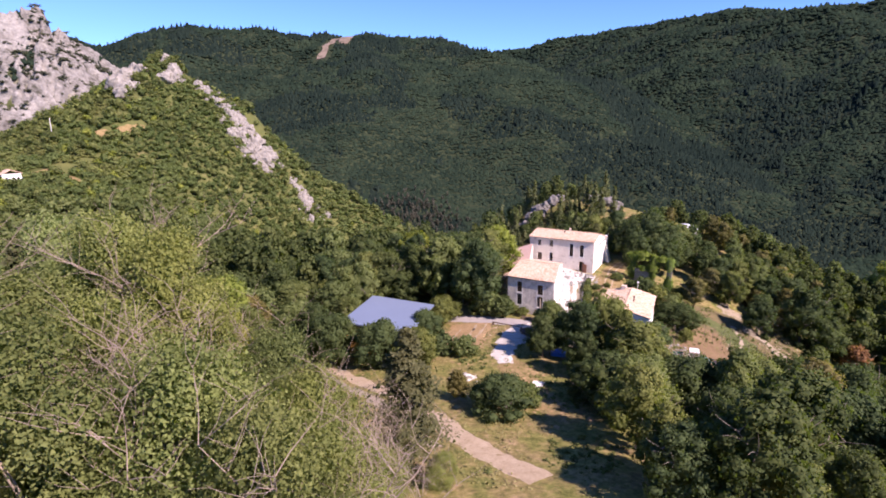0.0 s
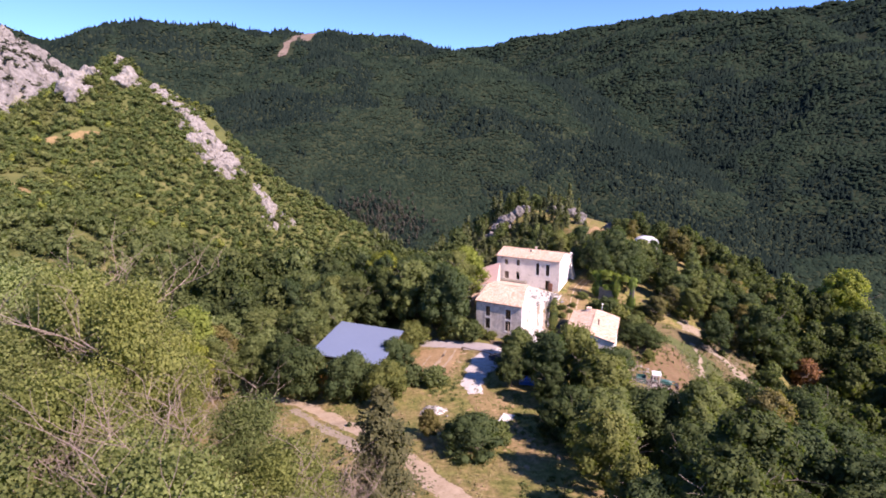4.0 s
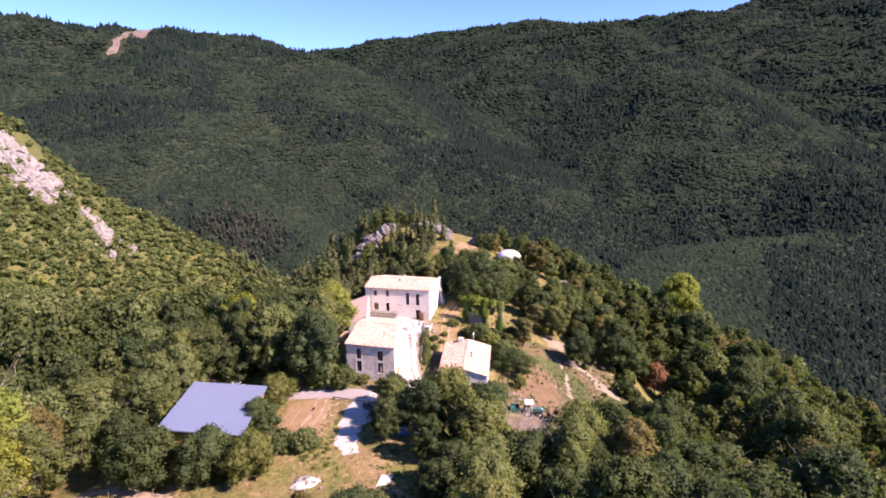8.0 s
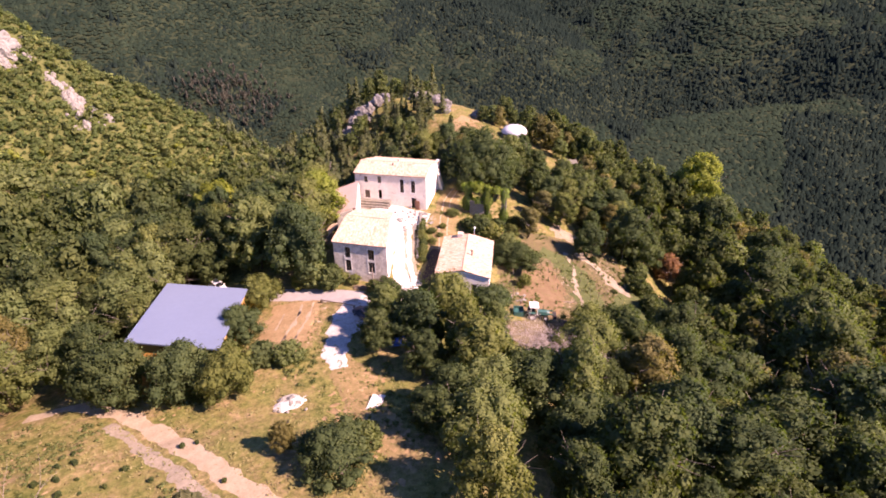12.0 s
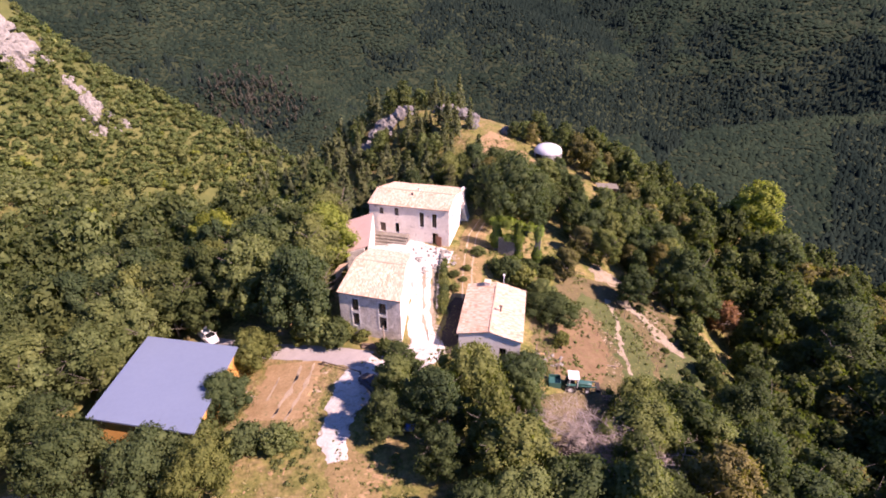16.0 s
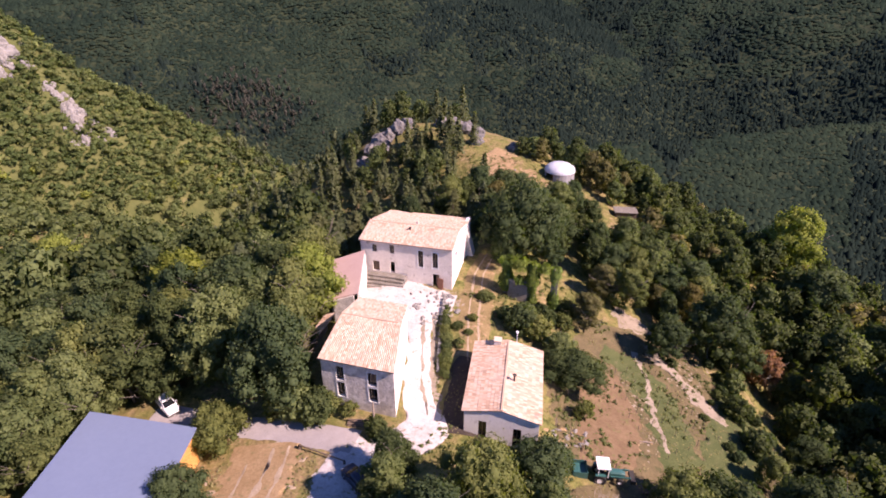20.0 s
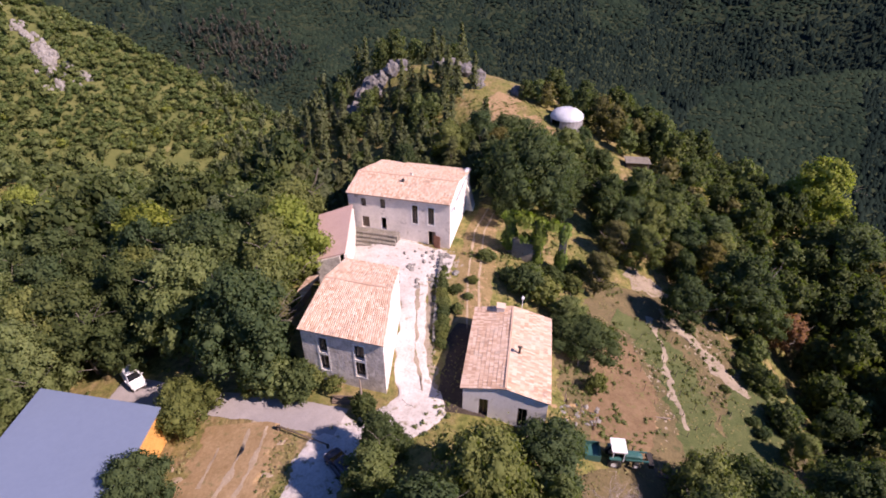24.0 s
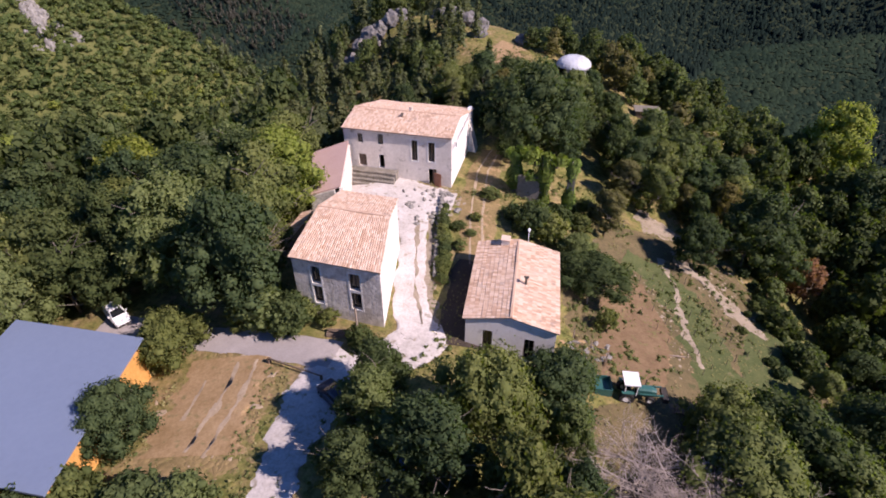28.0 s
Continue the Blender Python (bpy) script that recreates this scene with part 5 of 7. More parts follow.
strip("dirt_track", [(-16.9, 75.6), (-8.7, 64.8), (-4.5, 58.5), (0, 50)], [1.2, 1.6, 1.6, 1.2], SOIL, "pale stony wheel track across the meadow", "track", 0.06, 25)
strip("dry_verge", [(31.6, 100.5), (33.6, 108), (38, 119), (41.5, 124.5)], [4.6, 5.2, 5.2, 3.6], DRY_GRASS, "band of dry brown grass along the old track", "grass", 0.03, 63, ragged=0.5)
for k, off in enumerate((-0.75, 0.75)):
    strip("wheel_track", [(31.2 + off, 100.5), (33.5 + off, 108), (37.9 + off, 119), (42 + off, 125)], [0.45, 0.6, 0.6, 0.4], SAND, "worn wheel track through dry grass", "track", 0.06, 6 + k, ragged=0.12)


def patches(name, line, width, n, rmin, rmax, mat, label, category, seed):
    """Irregular bare spots strewn along a line, lying on the ground."""
    rnd = np.random.RandomState(seed)
    seg = np.array([math.hypot(b[0] - a[0], b[1] - a[1]) for a, b in zip(line, line[1:])])
    V, F = [], []
    for k in range(int(2.4 * n)):
        i = rnd.choice(len(seg), p=seg / seg.sum())
        t = rnd.rand()
        cx = line[i][0] * (1 - t) + line[i + 1][0] * t + rnd.normal(0, width)
        cy = line[i][1] * (1 - t) + line[i + 1][1] * t + rnd.normal(0, width)
        r, turn, el = 0.55 * rnd.uniform(rmin, rmax), rnd.uniform(0, 3.14), rnd.uniform(0.35, 0.8)
        base = len(V)
        for m, (f, lift) in enumerate(((1.0, -0.02), (0.6, 0.03))):
            for j in range(9):
                q = 2 * math.pi * j / 9
                a, b = r * f * math.cos(q) * rnd.uniform(0.7, 1.2), r * f * el * math.sin(q) * rnd.uniform(0.7, 1.2)
                x, y = cx + a * math.cos(turn) - b * math.sin(turn), cy + a * math.sin(turn) + b * math.cos(turn)
                V.append((x, y, lift))
        V.append((cx, cy, 0.045))
        for j in range(9):
            p, q = base + j, base + (j + 1) % 9
            F += [(p, q, q + 9), (p, q + 9, p + 9), (p + 9, q + 9, base + 18)]
    V = np.array(V)
    V[:, 2] += ground_z(V[:, 0], V[:, 1])
    return tagged(new(name, fast_mesh(name, V, F, mat, True)), label, category, kind="structure")


patches("yard_soil", [(29.5, 115.6), (31.2, 112.8), (30.2, 110)], 0.9, 60, 0.3, 1.0, SOIL, "grey rubble and soil in the courtyard", "soil", 45)
patches("yard_soil", [(18.6, 118.5), (22, 117), (25, 116.4)], 0.8, 34, 0.3, 0.9, SOIL, "brownish soil at the courtyard edge", "soil", 46)
# bare earth and eroded stone on the slope right of the cottage
strip("slope_turf", [(47, 77), (53, 87), (57, 96), (58, 108)], [16, 27, 26, 14], TURF, "worn brownish green turf on the slope", "grass", 0.03, 70, ragged=2.0)
strip("slope_turf", [(32, 80.5), (39, 78.5), (46, 75)], [4, 7.5, 6], TURF, "worn brown turf round the tractor", "grass", 0.035, 77, ragged=1.2)
strip("slope_turf", [(38.4, 84.5), (41, 92), (43, 100)], [4, 5.5, 4], TURF, "worn brown turf beside the cottage", "grass", 0.028, 78, ragged=1.0)
strip("tilled_soil", [(41.5, 84), (44.5, 89), (47.5, 94), (50, 99)], [6.5, 8.5, 8.0, 3.5], TILLED, "reddish brown tilled soil on the slope", "soil", 0.05, 71, ragged=0.9)
strip("slope_grass", [(50.5, 82), (53.5, 88), (55.5, 94), (54.5, 100), (51.5, 103)], [4.0, 5.5, 5.0, 5.0, 3.0], GREEN_GRASS, "green grass on the slope", "grass", 0.075, 72, ragged=0.9)
strip("slope_grass", [(54, 79.5), (60, 85), (66, 90.5), (70, 97)], [5.0, 8.0, 6.5, 4.0], GREEN_GRASS, "green grass at the foot of the slope", "grass", 0.06, 73, ragged=0.9)
strip("eroded_bank", [(60.5, 104.5), (60.3, 101), (61.6, 97.5), (62.2, 94), (63.6, 90)], [1.6, 2.4, 1.8, 2.6, 1.2], SOIL, "pale eroded stony bank along the slope", "soil", 0.10, 74, ragged=0.6)
strip("eroded_bank", [(57.2, 103), (55.5, 97), (53, 92), (51.2, 86)], [0.8, 1.2, 1.8, 0.8], SOIL, "pale eroded strip on the slope", "soil", 0.11, 75, ragged=0.5)
strip("eroded_bank", [(58.5, 112), (61, 109), (64, 105.5)], [3.0, 4.5, 2.0], SOIL, "pale eroded patch on the slope", "soil", 0.08, 76, ragged=0.9)
# twig litter, with the shade under the branches put into its dark colour
strip("litter_and_shade", [(32.5, 72.5), (38, 72.5), (44, 71)], [4, 7.5, 4], SHADOW_EARTH, "litter, twigs and painted shade under the dead trees", "soil", 0.05, 82, ragged=0.9)
patches("slope_soil", [(53, 101), (52, 94), (49.5, 86)], 1.3, 46, 0.2, 0.8, SOIL, "pale stones and earth on the slope", "soil", 33)
patches("slope_soil", [(62, 103), (61, 96), (62.5, 90), (60, 84)], 1.2, 60, 0.2, 0.7, SOIL, "pale stones and earth on the slope", "soil", 34)
patches("slope_turf", [(44, 84), (48, 92), (50, 99)], 2.0, 50, 0.4, 1.5, TURF, "turf growing over the tilled soil", "grass", 44)
patches("bare_earth", [(39, 87), (43, 92), (49, 93), (48, 85)], 1.8, 34, 0.3, 1.0, DIRT, "reddish bare earth between dry grass", "soil", 31)
patches("eroded_bank", [(64.5, 101), (66, 96), (66.5, 91)], 1.6, 40, 0.3, 0.9, SOIL, "pale stony spots on the slope", "soil", 32)
patches("field_edge", [(-0.5, 84), (6.5, 82.5)], 0.9, 40, 0.5, 1.5, DRY_GRASS, "dry grass along the field edge", "grass", 41)
patches("field_edge", [(3, 95.5), (9.5, 91.5), (6.8, 83)], 0.45, 60, 0.4, 1.3, DRY_GRASS, "dry grass along the field edge", "grass", 42)
patches("field_soil", [(6.5, 92), (3.5, 85)], 2.0, 30, 0.4, 1.4, SAND, "pale dry spots in the field", "soil", 43)
patches("dry_soil", [(-24, 70), (-10, 78), (4, 73), (12, 64)], 4.0, 26, 0.25, 0.9, DIRT, "dry bare spots in the meadow", "soil", 36)
patches("dry_soil", [(12, 74), (10, 66), (14, 58)], 1.6, 40, 0.5, 1.8, DIRT, "dry bare spots below the drive", "soil", 37)
patches("verge_soil", [(31, 99), (35, 110), (40, 122)], 1.2, 50, 0.4, 1.3, DIRT, "dry bare spots beside the track", "soil", 38)
patches("clearing_soil", [(53, 153), (59, 161), (66, 157), (68, 150)], 3.2, 60, 0.6, 2.2, DIRT, "bare brown soil in the high clearing", "soil", 39)
strip("hill_clearing", [(-165, 264), (-157, 274), (-148, 284)], [3, 7, 3], DRY_GRASS, "dry bare clearing on the hill", "soil", 0.15, 61, 1.0, 1.2)
strip("hill_clearing", [(-170, 222), (-160, 230), (-144, 225)], [4, 6, 3], DRY_GRASS, "dry bare terrace on the hill", "soil", 0.15, 62, 1.0, 1.2)
strip("bare_earth", [(54, 152), (57, 160), (58, 168), (62, 172)], [5, 8, 8, 5], DIRT, "dry clearing with bare soil", "soil", 0.06, 35, ragged=0.7)
for k, line in enumerate(SLIDES):
    strip("landslip", [(p[0], p[1]) for p in line], ([22, 32, 12], [10, 12, 6])[k], LANDSLIP, "bare pale landslip on the far slope", "landslip", 1.2, 40 + k, 5.0, 4.0)


# ---- rocks ----
def rock_mesh(seed, sub=3, mat=ROCK):
    """A broken limestone block: facets and ledges."""
    bm = bmesh.new()
    bmesh.ops.create_icosphere(bm, subdivisions=sub, radius=1)
    for v in bm.verts:
        p = v.co.normalized()
        k = 1 + 0.38 * noise.noise(p * 1.7 + Vector((seed * 3.1, 0, 0))) + 0.22 * noise.noise(p * 4.3 + Vector((0, seed * 2.3, 0))) + 0.10 * noise.noise(p * 10 + Vector((0, 0, seed)))
        v.co = Vector((p.x, p.y, round(p.z * 5 + 0.6 * noise.noise(p * 3)) / 5 * 0.35 + p.z * 0.65)) * k
    me = bpy.data.meshes.new("rock")
    bm.to_mesh(me)
    bm.free()
    me.materials.append(mat)
    return me


ROCKS = [rock_mesh(k, 3) for k in range(6)]
STONES = [rock_mesh(9 + k, 1) for k in range(3)]
CRAGS = [rock_mesh(20 + k, 3, CRAG_ROCK) for k in range(4)]


def rock(x, y, sx, sy, sz, turn, label, group, sink=0.35, k=0, meshes=ROCKS):
    ob = new("rock", meshes[k % len(meshes)])
    ob.matrix_basis = pose(x, y, gz(x, y) + sz * (1 - 2 * sink) * 0.5, 0, 0, turn) @ Matrix.Diagonal((sx, sy, sz, 1))
    return tagged(ob, label, "rock", group)


_rr = random.Random(21)
# strewn along a line: its ends, width, how many, least and greatest size
for x0, y0, x1, y1, wide, m, lo, hi in ((-140, 335, -122, 327, 2.5, 12, 1.0, 2.2), (-122, 325, -112, 316, 6, 26, 1.0, 3.4), (-113, 317, -101, 304, 11, 70, 1.0, 4.0), (-103, 306, -94, 298, 8, 30, 0.8, 3.0),
                                        (-98, 314, -84, 307, 2.5, 10, 0.8, 1.9), (-84, 307, -74, 300, 4, 18, 0.8, 2.6), (-76, 300, -66, 288, 6, 34, 0.8, 2.8), (-184, 318, -170, 328, 4, 14, 2.5, 6.0),
                                        (-157, 322, -148, 331, 4, 18, 1.5, 4.2), (-166, 338, -158, 343, 2, 5, 1.4, 3.0), (-180, 316, -166, 309, 5, 20, 2.0, 5.0), (-141, 334, -122, 321, 3, 24, 1.4, 3.4)):
    L = math.hypot(x1 - x0, y1 - y0)
    for i in range(m):
        q, off, s = _rr.random(), _rr.gauss(0, 0.45) * wide, lo + (hi - lo) * _rr.random() ** 2
        x, y = x0 + (x1 - x0) * q - (y1 - y0) / L * off, y0 + (y1 - y0) * q + (x1 - x0) / L * off
        rock(x, y, s * _rr.uniform(0.7, 1.3), s * _rr.uniform(0.6, 1.0), s * _rr.uniform(0.6, 1.3), _rr.uniform(0, 360), "pale limestone outcrop on the hill ridge", "ridge outcrops", 0.38, i)
for i, (x, y, s) in enumerate(((28.5, 188, 2.4), (31, 190, 2.8), (33.5, 191, 3.2), (36, 191.5, 2.6), (38.5, 192, 2.8), (41, 192, 2.2), (50, 190, 2.4), (53, 187, 3.0), (55.5, 184, 2.8), (57.5, 181, 2.2), (30, 186, 1.6), (34, 188.5, 2.0), (64.5, 173, 2.0), (26.5, 186, 1.6), (56, 177, 2.2))):
    rock(x, y, s * 0.85, s * 0.75, s * 0.8, i * 67, "grey jagged rock on the wooded crag", "crag rocks", 0.3, i, CRAGS)
for i in range(46):
    x, y = _rr.uniform(26, 32), _rr.uniform(108, 115)
    rock(x, y, _rr.uniform(0.15, 0.6), _rr.uniform(0.15, 0.5), _rr.uniform(0.12, 0.35), _rr.uniform(0, 360), "loose pale stone beside the courtyard", "courtyard stones", 0.3, i, STONES)
for i in range(22):
    x, y = _rr.uniform(37, 42), _rr.uniform(86.5, 90)
    rock(x, y, _rr.uniform(0.12, 0.45), _rr.uniform(0.12, 0.4), _rr.uniform(0.1, 0.3), _rr.uniform(0, 360), "loose stone in the rubble below the cottage", "cottage rubble", 0.3, i, STONES)
for x, y, s in ((3.4, 71.4, 0.9), (2.6, 71.9, 0.7), (4.1, 70.9, 0.6), (3.2, 70.6, 0.5), (2.2, 71.0, 0.4), (61, 163, 0.4), (51.5, 154, 0.3)):
    rock(x, y, s, s * 0.8, s * 0.6, s * 300, "pale boulder lying in dry grass", "meadow stones", 0.25, int(s * 10), STONES)


# ---- outbuildings and yard ----
def roof_slab(parent, pts, t, mat, name="roof", label=""):
    """A slab over four corners given in world places, relative to its parent."""
    o = parent.location
    bm = bmesh.new()
    lo, hi = [bm.verts.new(Vector(p) - o) for p in pts], [bm.verts.new(Vector(p) - o + Vector((0, 0, t))) for p in pts]
    bm.faces.new(lo), bm.faces.new(hi[::-1])
    for i in range(4):
        bm.faces.new((lo[i], hi[i], hi[(i + 1) % 4], lo[(i + 1) % 4]))
    return part(name, bm, mat, parent, label)


def wall_line(parent, a, b, base, mat, name, t=0.35):
    """A wall between two places whose top follows their heights."""
    o = parent.location
    a, b = Vector(a), Vector(b)
    d = (b - a)
    n = Vector((d.y, -d.x, 0)).normalized() * t
    bm = bmesh.new()
    q = [bm.verts.new(p - o) for p in (Vector((a.x, a.y, base)), Vector((b.x, b.y, base)), b, a)]
    r = [bm.verts.new(v.co - n) for v in q]
    bm.faces.new(q), bm.faces.new(r[::-1])
    for i in range(4):
        bm.faces.new((q[i], r[i], r[(i + 1) % 4], q[(i + 1) % 4]))
    return part(name, bm, mat, parent)


def annex():
    h = thing("annex", 18, 117, 0, "low annex with plain pink tile roof beside the house", "annex")
    A, B, C, D = (20.4, 121.2, 5.75), (18.2, 111.0, 4.85), (14.6, 112.4, 3.5), (15.8, 122.6, 4.0)
    roof_slab(h, [A, B, C, D], 0.16, PINK_ROOF, label="plain pink roof of flat tiles")
    wall_line(h, (20.1, 120.6, 5.6), (18.0, 111.2, 4.75), -3, RENDER_WALL, "side_wall")
    wall_line(h, (17.6, 111.3, 4.6), (14.9, 112.4, 3.55), -4, STONE, "front_wall")
    wall_line(h, (14.9, 112.8, 3.5), (16.0, 122.3, 3.9), -5, STONE, "rear_wall")
    part("pillar", box_mesh(Frame(18, 117, (1, 0), (0, 1)), 0.05, 0.45, -6.15, -5.7, -1, 4.9), RENDER_WALL, h, "pale square pillar")


def lean_to():
    h = thing("lean_to", 12.6, 108, 0, "narrow lean-to with brown tiled roof", "shed")
    A, B, C, D = (14.9, 110.6, 2.5), (11.6, 105.6, 1.9), (10.4, 106.4, 1.4), (13.6, 111.3, 2.0)
    r = roof_slab(h, [A, B, C, D], 0.1, TILE)
    up = Vector((0, 0, 0.11))
    V, Q = tile_slope(Vector(D) - h.location + up, Vector(C) - h.location + up, Vector(A) - h.location + up, Vector(B) - h.location + up, 12)
    tagged(part("tiles", fast_mesh("tiles", V, Q, TILE), TILE, r), kind="stuff")
    wall_line(h, (10.7, 106.5, 1.4), (13.6, 111.0, 2.0), -4, WOOD_DARK, "board_wall", 0.1)


annex()
lean_to()


def steps():
    """Stone steps and terrace before the house door."""
    h = thing("stone_steps", FR_B.o.x, FR_B.o.y, 0, "weathered stone steps with weeds before the house", "steps")
    rnd = random.Random(8)
    for k, (v0, v1, z) in enumerate(((-1.3, -0.06, 2.2), (-1.8, -1.32, 1.85), (-2.3, -1.82, 1.5), (-2.8, -2.32, 1.15))):
        u = 0.9 + 0.1 * k
        while u < 7.0:
            w = min(rnd.uniform(0.7, 1.5), 7.2 - u)
            part("stone_slab", box_mesh(FR_B, u, u + w - 0.02, v0 + rnd.uniform(-0.05, 0.03), v1, -1.5, z + rnd.uniform(-0.03, 0.03)), OLD_STONE, h)
            u += w


def buttress():
    h = thing("buttress", FR_B.o.x, FR_B.o.y, 0, "sloping stone buttress against the house gable", "buttress")
    bm = bmesh.new()
    fr = FR_B
    pts = [fr(14.21, 11.2, -2), fr(16.0, 11.2, -2), fr(14.21, 11.2, 5.0), fr(14.21, 13.2, -2), fr(16.0, 13.2, -2), fr(14.21, 13.2, 5.0)]
    v = [bm.verts.new(p) for p in pts]
    for f in ((0, 1, 2), (3, 5, 4), (1, 4, 5, 2), (0, 3, 4, 1), (0, 2, 5, 3)):
        bm.faces.new([v[i] for i in f])
    part("masonry", bm, RENDER_WALL, h)


steps()
buttress()


def block_chimney(fr, u, v, z0, z1, s, label):
    h = thing("chimney", fr.o.x, fr.o.y, 0, label, "chimney")
    part("stack", box_mesh(fr, u - s, u + s, v - s, v + s, z0, z1), RENDER_WALL, h)
    part("cap", box_mesh(fr, u - s - 0.07, u + s + 0.07, v - s - 0.07, v + s + 0.07, z1 + 0.003, z1 + 0.09), TILE, h)


def pipe_chimney(fr, u, v, z0, z1, label):
    h = thing("flue_pipe", fr.o.x, fr.o.y, 0, label, "chimney")
    V, Q = [], []
    c = fr(u, v, 0)
    tube(V, Q, (c.x, c.y, z0), (c.x, c.y, z1), 0.11, 0.11, 10)
    part("pipe", fast_mesh("pipe", V, Q, IRON), IRON, h)
    V, Q = [], []
    tube(V, Q, (c.x, c.y, z1 + 0.06), (c.x, c.y, z1 + 0.2), 0.26, 0.05, 10)
    part("cowl", fast_mesh("cowl", V, Q, IRON), IRON, h)


block_chimney(FR_R, 2.7, 11.4, 0.5, 3.0, 0.42, "small pale chimney at the cottage roof end")
block_chimney(FR_B, 7.6, 5.1, 8.0, 8.8, 0.17, "small chimney on the house ridge")
pipe_chimney(FR_R, 5.1, 5.0, 2.2, 3.3, "black stove pipe on the cottage roof")
pipe_chimney(FR_B, 6.9, 3.4, 7.9, 8.4, "short dark vent on the house roof")


def white_mast():
    h = thing("mast", FR_R.o.x, FR_R.o.y, 0, "thin white mast behind the cottage", "mast")
    V, Q = [], []
    c = FR_R(5.0, 12.5, 0)
    tube(V, Q, (c.x, c.y, -3), (c.x, c.y, 3.6), 0.05, 0.04, 8)
    part("pole", fast_mesh("pole", V, Q, WHITE_PAINT), WHITE_PAINT, h)
    part("globe", box_mesh(Frame(0, 0, (1, 0), (0, 1)), c.x - 0.12, c.x + 0.12, c.y - 0.12, c.y + 0.12, 3.6, 3.85), WHITE_PAINT, h)


def open_door():
    """The boarded door that stands ajar at the house."""
    h = thing("house_door", FR_B.o.x, FR_B.o.y, 0, "red-brown boarded door standing ajar at the house", "door")
    for k in range(4):
        part("board", box_mesh(FR_B, 12.05 + 0.24 * k, 12.27 + 0.24 * k, -0.32 - 0.07 * k, -0.26 - 0.07 * k, 0.45, 2.55), DOOR_WOOD, h)
    for z in (0.8, 2.1):
        part("ledge", box_mesh(FR_B, 12.1, 12.95, -0.24, -0.19, z, z + 0.14), DOOR_WOOD, h)


open_door()
white_mast()


def rubble_wall(x0, y0, x1, y1, height, label):
    """A dry stone wall: each stone a piece of its own."""
    h = thing("stone_wall", x0, y0, 0, label, "wall")
    rnd = random.Random(int(x0 * 7))
    L = math.hypot(x1 - x0, y1 - y0)
    dx, dy = (x1 - x0) / L, (y1 - y0) / L
    for k in range(3):
        s = 0.0
        while s < L - 0.2:
            w = rnd.uniform(0.4, 0.9)
            x, y = x0 + dx * (s + w / 2), y0 + dy * (s + w / 2)
            ob = new("stone", STONES[rnd.randrange(3)])
            ob.parent = h
            ob.matrix_basis = pose(x - x0, y - y0, gz(x, y) + height * (k + 0.4) / 3, 0, 0, math.degrees(math.atan2(dy, dx)) + rnd.uniform(-8, 8)) @ Matrix.Diagonal((w * 0.56, rnd.uniform(0.25, 0.36), height / 5.0, 1))
            s += w


rubble_wall(30.6, 113.0, 28.8, 107.6, 0.6, "crumbling dry stone wall along the path")
rubble_wall(28.6, 107.2, 26.3, 99.6, 0.5, "low dry stone wall along the path")


def ruin():
    """Roofless walls under ivy."""
    h = thing("ruin", 41, 112.5, 0, "ruined stone walls overgrown with bright ivy", "ruin")
    fr = Frame(41, 112.5, (12.4, -6.9), (6.9, 12.4))
    rnd = np.random.RandomState(4)
    for nm, u0, u1, v0, v1, z1 in (("front_wall", -0.6, 2.2, 0, 0.5, 2.4), ("left_pier", -1.6, -0.65, 0.8, 1.7, 4.6), ("middle_pier", 2.25, 3.3, 0.2, 1.0, 5.0), ("right_pier", 5.6, 6.5, 0.4, 1.3, 4.6)):
        bm = bmesh.new()
        add_box(bm, fr, u0, u1, v0, v1, -7, z1)
        part(nm, bm, OLD_STONE, h)
    for u, v, z0, z1, r in ((-1.1, 1.2, 0.2, 5.4, 1.2), (2.8, 0.5, -1.0, 5.6, 1.0), (6.0, 0.8, -2.0, 5.0, 0.8), (0.8, 0.9, 4.4, 5.8, 1.3), (4.4, 0.8, 4.2, 5.2, 1.2), (1.0, 0.3, 2.2, 3.0, 0.9)):
        n = int(330 * (z1 - z0) * r)
        c = fr(u, v, 0)
        a, q = rnd.uniform(0, 6.28, n), rnd.uniform(0, 1, n)
        rad = r * (0.75 + 0.3 * np.sin(q * 9 + u)) * rnd.uniform(0.6, 1.1, n)
        P = np.stack([c.x + rad * np.cos(a), c.y + rad * np.sin(a), z0 + (z1 - z0) * q], 1)
        D = np.stack([np.cos(a), np.sin(a), np.full(n, 0.3)], 1)
        part("ivy", fast_mesh("ivy", *leaf_cards(P, D, 0.26 * rnd.uniform(0.6, 1.3, n), rnd), IVY), IVY, h, "hanging bright green ivy")


ruin()


